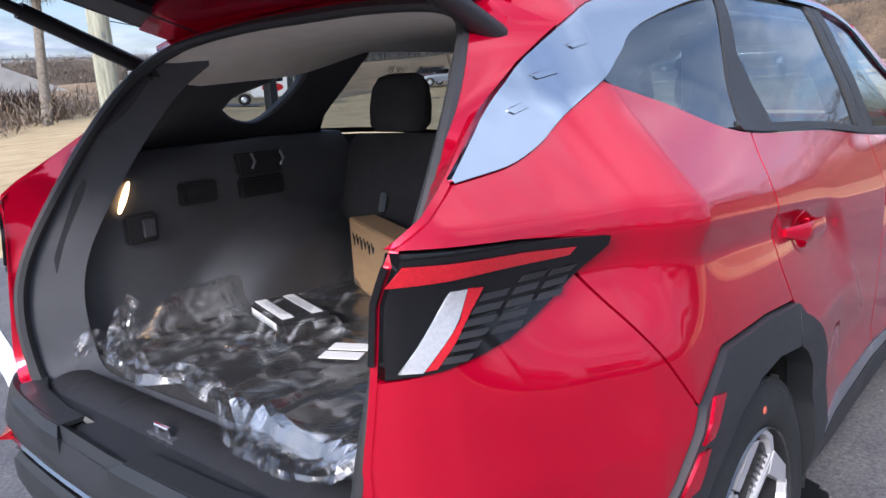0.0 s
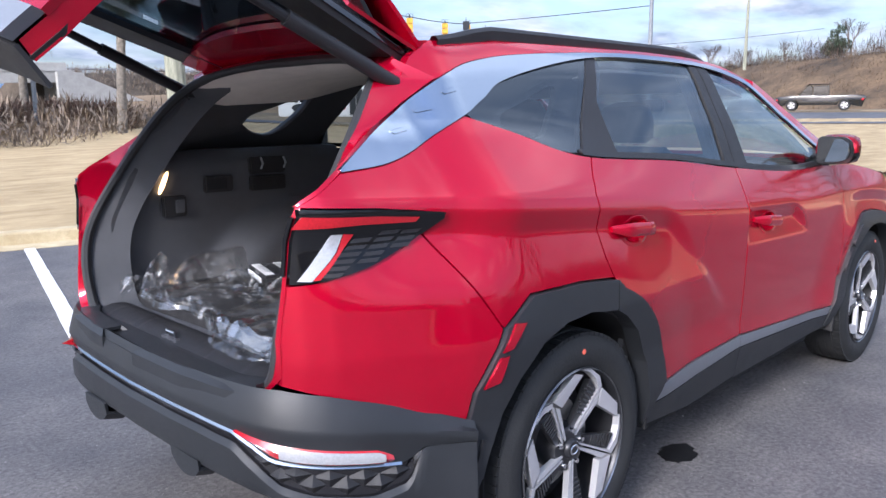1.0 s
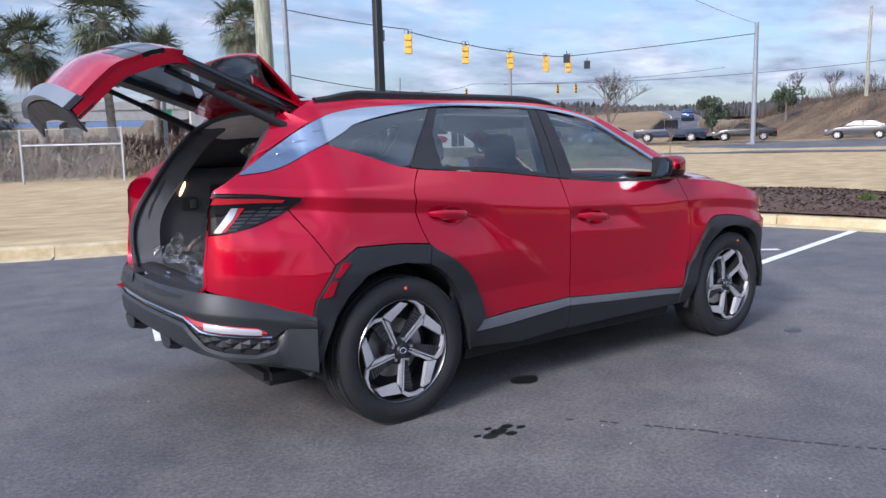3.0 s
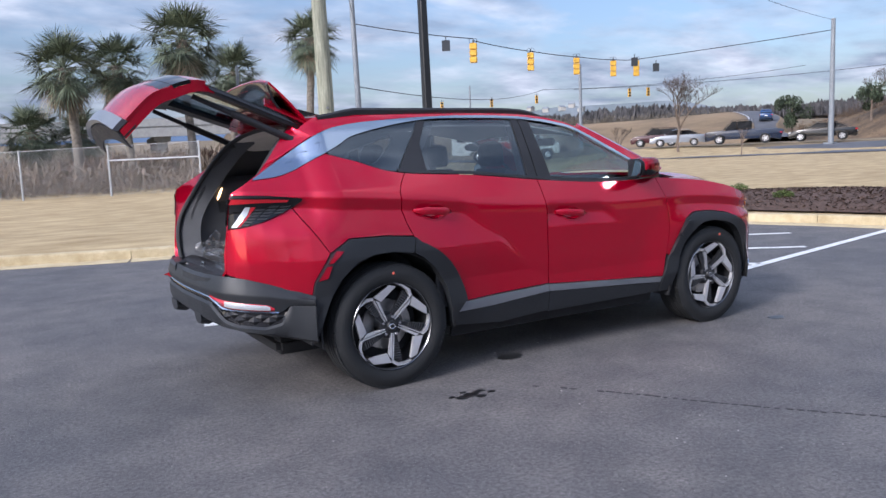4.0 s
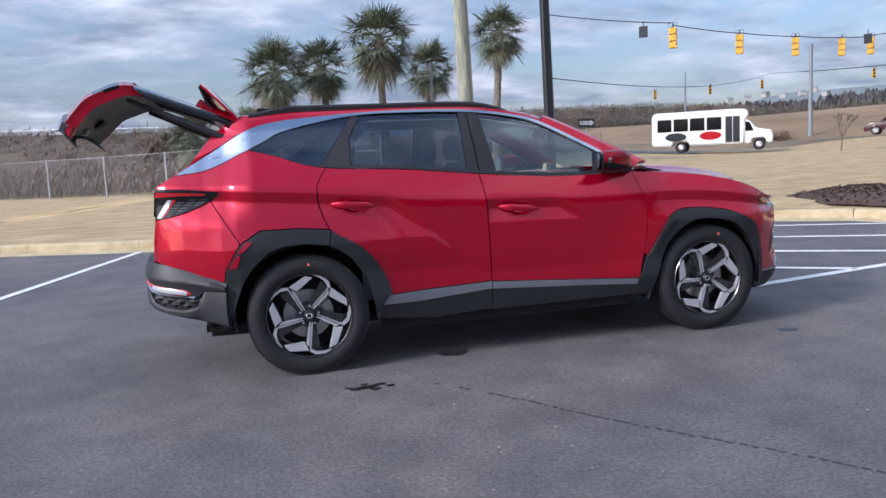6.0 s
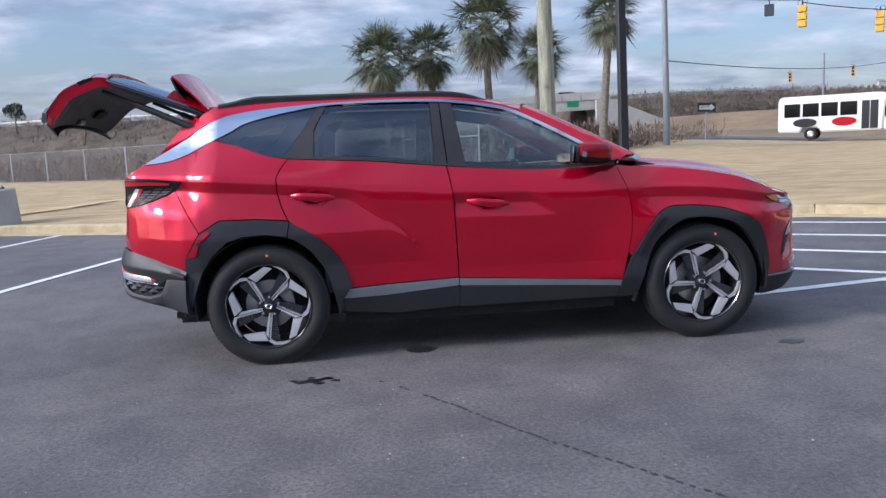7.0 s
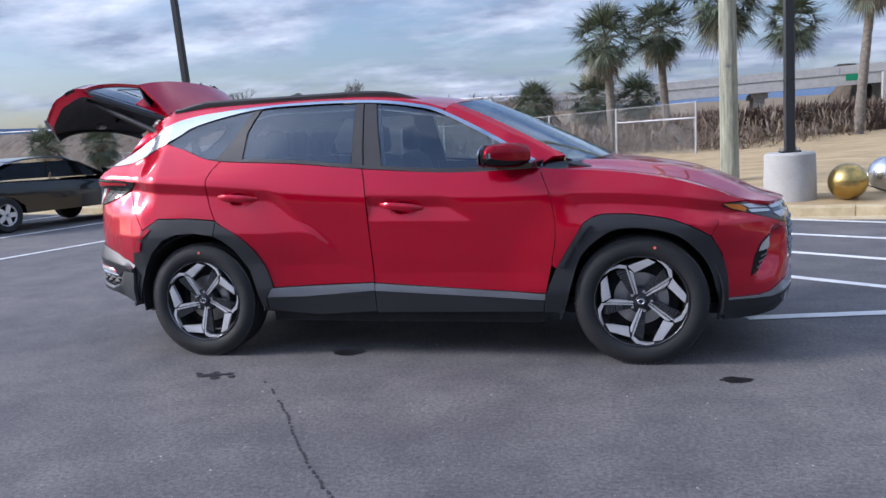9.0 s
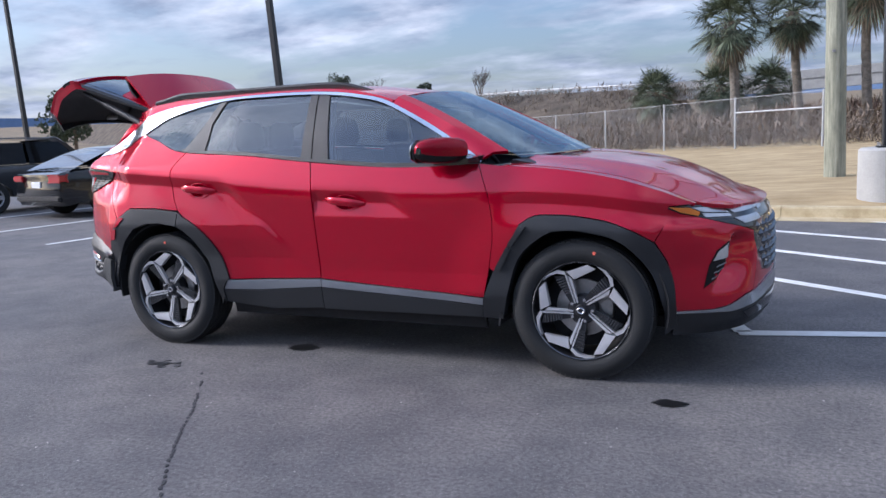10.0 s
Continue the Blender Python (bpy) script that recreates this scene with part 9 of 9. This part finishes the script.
    for c in ax:
        for s in (-1, 1):
            w = thing("wheel", "", "")
            w.parent = t
            w.location = (c, s * (hw - 0.10), wheel_r)
            bm = bmesh.new()
            lathe(bm, [(wheel_r * 0.62, -0.10), (wheel_r * 0.9, -0.11), (wheel_r, -0.08), (wheel_r, 0.08), (wheel_r * 0.9, 0.11), (wheel_r * 0.62, 0.10)], 28)
            part("tyre", bm, TYRE, w)
            bm = bmesh.new()
            for k in range(5):
                m = Matrix.Rotation(2 * math.pi * k / 5, 4, "Y")
                box(bm, 0.02, s * 0.075 - 0.012, -0.045, wheel_r * 0.60, s * 0.075 + 0.012, 0.045, 0, m)
            lathe(bm, [(wheel_r * 0.56, s * 0.07), (wheel_r * 0.60, s * 0.092), (wheel_r * 0.66, s * 0.092), (wheel_r * 0.66, s * 0.07)], 24)
            part("rim", bm, ALLOY, w)
            bm = bmesh.new()
            lathe(bm, [(0, 0.0), (wheel_r * 0.63, 0.0), (wheel_r * 0.63, 0.02)], 24)
            part("wheel_back", bm, UNDER, w)
    if kind == "pickup":
        bm = bmesh.new()
        box(bm, -L / 2 + 0.08, -hw + 0.12, 1.085, -L * 0.14, hw - 0.12, 1.112)
        part("bed_liner", bm, UNDER, t)
    t.matrix_world = pose(x, y, z, 0, 0, turn)
    return t


car_body("sedan", "silver saloon car waiting on the road", "car", SILVERP, 4.6, 1.8, 1.43, "sedan", 49.0, 41.0, 1.50, 130)
car_body("suv", "dark maroon SUV waiting behind the silver saloon", "car", MAROONP, 4.5, 1.85, 1.68, "suv", 50.9, 45.2, 1.55, 130, 0.35)
car_body("pickup_truck", "dark navy crew cab pickup truck waiting on the road", "pickup truck", NAVY, 5.8, 2.0, 1.92, "pickup", 51.4, 36.3, 1.50, 126, 0.39)
car_body("sedan", "black saloon car waiting on the road", "car", BLACKP, 4.8, 1.85, 1.47, "sedan", 53.9, 31.0, 1.50, 120, 0.34)
car_body("sedan", "dark grey saloon car waiting on the road", "car", GREYP, 4.6, 1.8, 1.45, "sedan", 57.3, 23.7, 1.47, 112)
car_body("pickup_truck", "black crew cab pickup truck on the road", "pickup truck", BLACKP, 5.9, 2.0, 1.95, "pickup", 59.4, 19.0, 1.48, 108, 0.40)
car_body("suv", "blue car driving away on the far road", "car", BLUEP, 4.5, 1.85, 1.65, "suv", 98.8, 68.8, 4.9, 36, 0.35)
car_body("sedan", "black saloon car parked in the next bay, tail towards the lane", "car", BLACKP, 4.68, 1.83, 1.42, "sedan", -9.45, 8.25, 0.0, 80, 0.34)
car_body("suv", "dark grey SUV parked two bays away", "car", GREYP, 4.6, 1.85, 1.68, "suv", -12.9, 8.2, 0.0, 80, 0.36)


def traffic_cone(x, y):
    t = thing("traffic_cone", "orange traffic cone on the grass", "traffic cone", at=(x, y, terrain(x, y)))
    bm = bmesh.new()
    lathe(bm, [(0.0, 0.0), (0.16, 0.0), (0.04, 0.75), (0.0, 0.75)], 16)
    for v in bm.verts:
        v.co = Vector((v.co.x, -v.co.z, v.co.y))
    part("body", bm, CONE, t)
    bm = bmesh.new()
    box(bm, -0.2, -0.2, 0, 0.2, 0.2, 0.03, 0.01)
    part("base", bm, CONE, t)


traffic_cone(45.5, 62.0)
scatter_brush("brush_heap", 70, lambda r: (47.5 + r.gauss(0, 1.1), 56.0 + r.gauss(0, 1.0)), 0.5, 1.2, RUSTBRUSH, "low heap of brown cut brush", 61, blades=60)


def build_bus(x, y, z, turn):
    t = thing("shuttle_bus", "white shuttle bus with oval side emblems on the road", "bus")
    bm = bmesh.new()
    prism(bm, [(-3.9, 0.55), (-3.9, 2.75), (-3.7, 2.95), (2.0, 2.95), (2.6, 2.90), (2.75, 2.6), (2.55, 2.2), (2.45, 0.50), (-1.2, 0.50), (-1.35, 0.85), (-2.35, 0.85), (-2.5, 0.5)], -1.15, 1.15, bevel=0.08)
    part("body", bm, WHITEP, t)
    bm = bmesh.new()
    prism(bm, [(2.4, 0.50), (2.4, 2.15), (2.75, 2.15), (3.25, 1.55), (4.25, 1.35), (4.35, 1.0), (4.35, 0.5), (3.95, 0.5), (3.85, 0.85), (3.0, 0.85), (2.9, 0.5)], -1.0, 1.0, bevel=0.06)
    part("cab", bm, WHITEP, t)
    for s in (-1, 1):
        for k in range(4):
            bm = bmesh.new()
            x0 = -3.5 + k * 1.15
            box(bm, x0, s * 1.155, 1.55, x0 + 1.0, s * 1.165, 2.45, 0.003)
            part("side_window", bm, LAMPDARK, t)
        bm = bmesh.new()
        prism(bm, [(2.55, 1.35), (3.1, 1.35), (2.8, 2.0), (2.55, 2.0)], s * 1.0, s * 1.012)
        part("side_window", bm, LAMPDARK, t)
        for cx, m in ((-2.2, GREYP), (0.2, LAMPRED)):
            bm = bmesh.new()
            prism(bm, [(cx + 0.75 * math.cos(a), 1.15 + 0.30 * math.sin(a)) for a in np.linspace(0, 2 * math.pi, 25)[:-1]], s * 1.155, s * 1.163)
            part("emblem", bm, m, t)
        for cx in (-1.85, 3.45):
            w = thing("wheel", "", "")
            w.parent = t
            w.location = (cx, s * 1.0, 0.40)
            bm = bmesh.new()
            lathe(bm, [(0.22, -0.12), (0.36, -0.13), (0.40, -0.10), (0.40, 0.10), (0.36, 0.13), (0.22, 0.12)], 28)
            part("tyre", bm, TYRE, w)
            bm = bmesh.new()
            lathe(bm, [(0.0, s * 0.06), (0.10, s * 0.10), (0.22, s * 0.06), (0.22, 0)], 24)
            part("rim", bm, ALLOY, w)
    for k in range(2):
        bm = bmesh.new()
        box(bm, 1.22 + k * 0.5, -1.17, 0.62, 1.68 + k * 0.5, -1.155, 2.45, 0.003)
        part("door", bm, GREYP, t)
    bm = bmesh.new()
    rows = [[(2.80, u, 2.12) for u in (-0.85, 0.85)], [(3.24, u, 1.60) for u in (-0.9, 0.9)]]
    sheet(bm, rows, 0.01)
    part("windscreen", bm, LAMPDARK, t)
    bm = bmesh.new()
    box(bm, 4.33, -0.95, 0.55, 4.45, 0.95, 0.75, 0.03)
    part("front_bumper", bm, CHROME, t)
    t.matrix_world = pose(x, y, z, 0, 0, turn)


build_bus(33.0, 44.2, 0.85, -38)
car_body("car_on_highway", "dark car on the highway bank", "car", BLACKP, 4.6, 1.8, 1.45, "suv", 30.0, 108.5, 7.4, 180)


# ---------------------------------------------------------------- behind the viewer: the far side of the lot
def build_back():
    bm = bmesh.new()
    rows = [[(x, y, 0.10 + 0.02 * k + 0.05 * noise.noise((x * 0.2, y * 0.2, 5))) for x in np.linspace(-70, 75, 60)] for k, y in enumerate((-24, -28, -36, -50))]
    grid(bm, rows)
    bmesh.ops.recalc_face_normals(bm, faces=bm.faces[:])
    lawn = finish("lawn", bm, GRASS)
    tagged(lawn, "tan dormant grass on the far side of the lot", "lawn", kind="structure")
    scatter_brush("far_thicket", 1500, lambda r: (r.uniform(-75, 75), -44 + r.gauss(0, 2.5)), 3.5, 7.5, FARWOODS, "line of leafless woods on the far side of the lot", 21, z=lambda x, y: 0.0, blades=20)
    for x, y, h, sd in ((-14, -30, 8, 31), (2, -33, 9, 32), (16, -31, 8.5, 33), (-30, -33, 9.5, 34), (32, -30, 9, 35)):
        bare_tree(x, y, h, sd, z=0.1, spread=0.7)
    bare_tree(25.0, -8.5, 6.5, 36, z=0.3, spread=0.8)
    for x, y, h, r, sd in ((9.5, -29.0, 5.6, 1.7, 41), (13.5, -31.5, 6.4, 1.8, 42), (27.0, -30.0, 6.0, 1.8, 43), (2.2, -27.5, 5.2, 1.6, 44)):
        palm(x, y, h, r, sd)
    for x, y in ((20.5, -23.0), (7.0, -22.6), (-16.0, -22.8)):
        lamp_post(x, y, 0.0)


build_back()
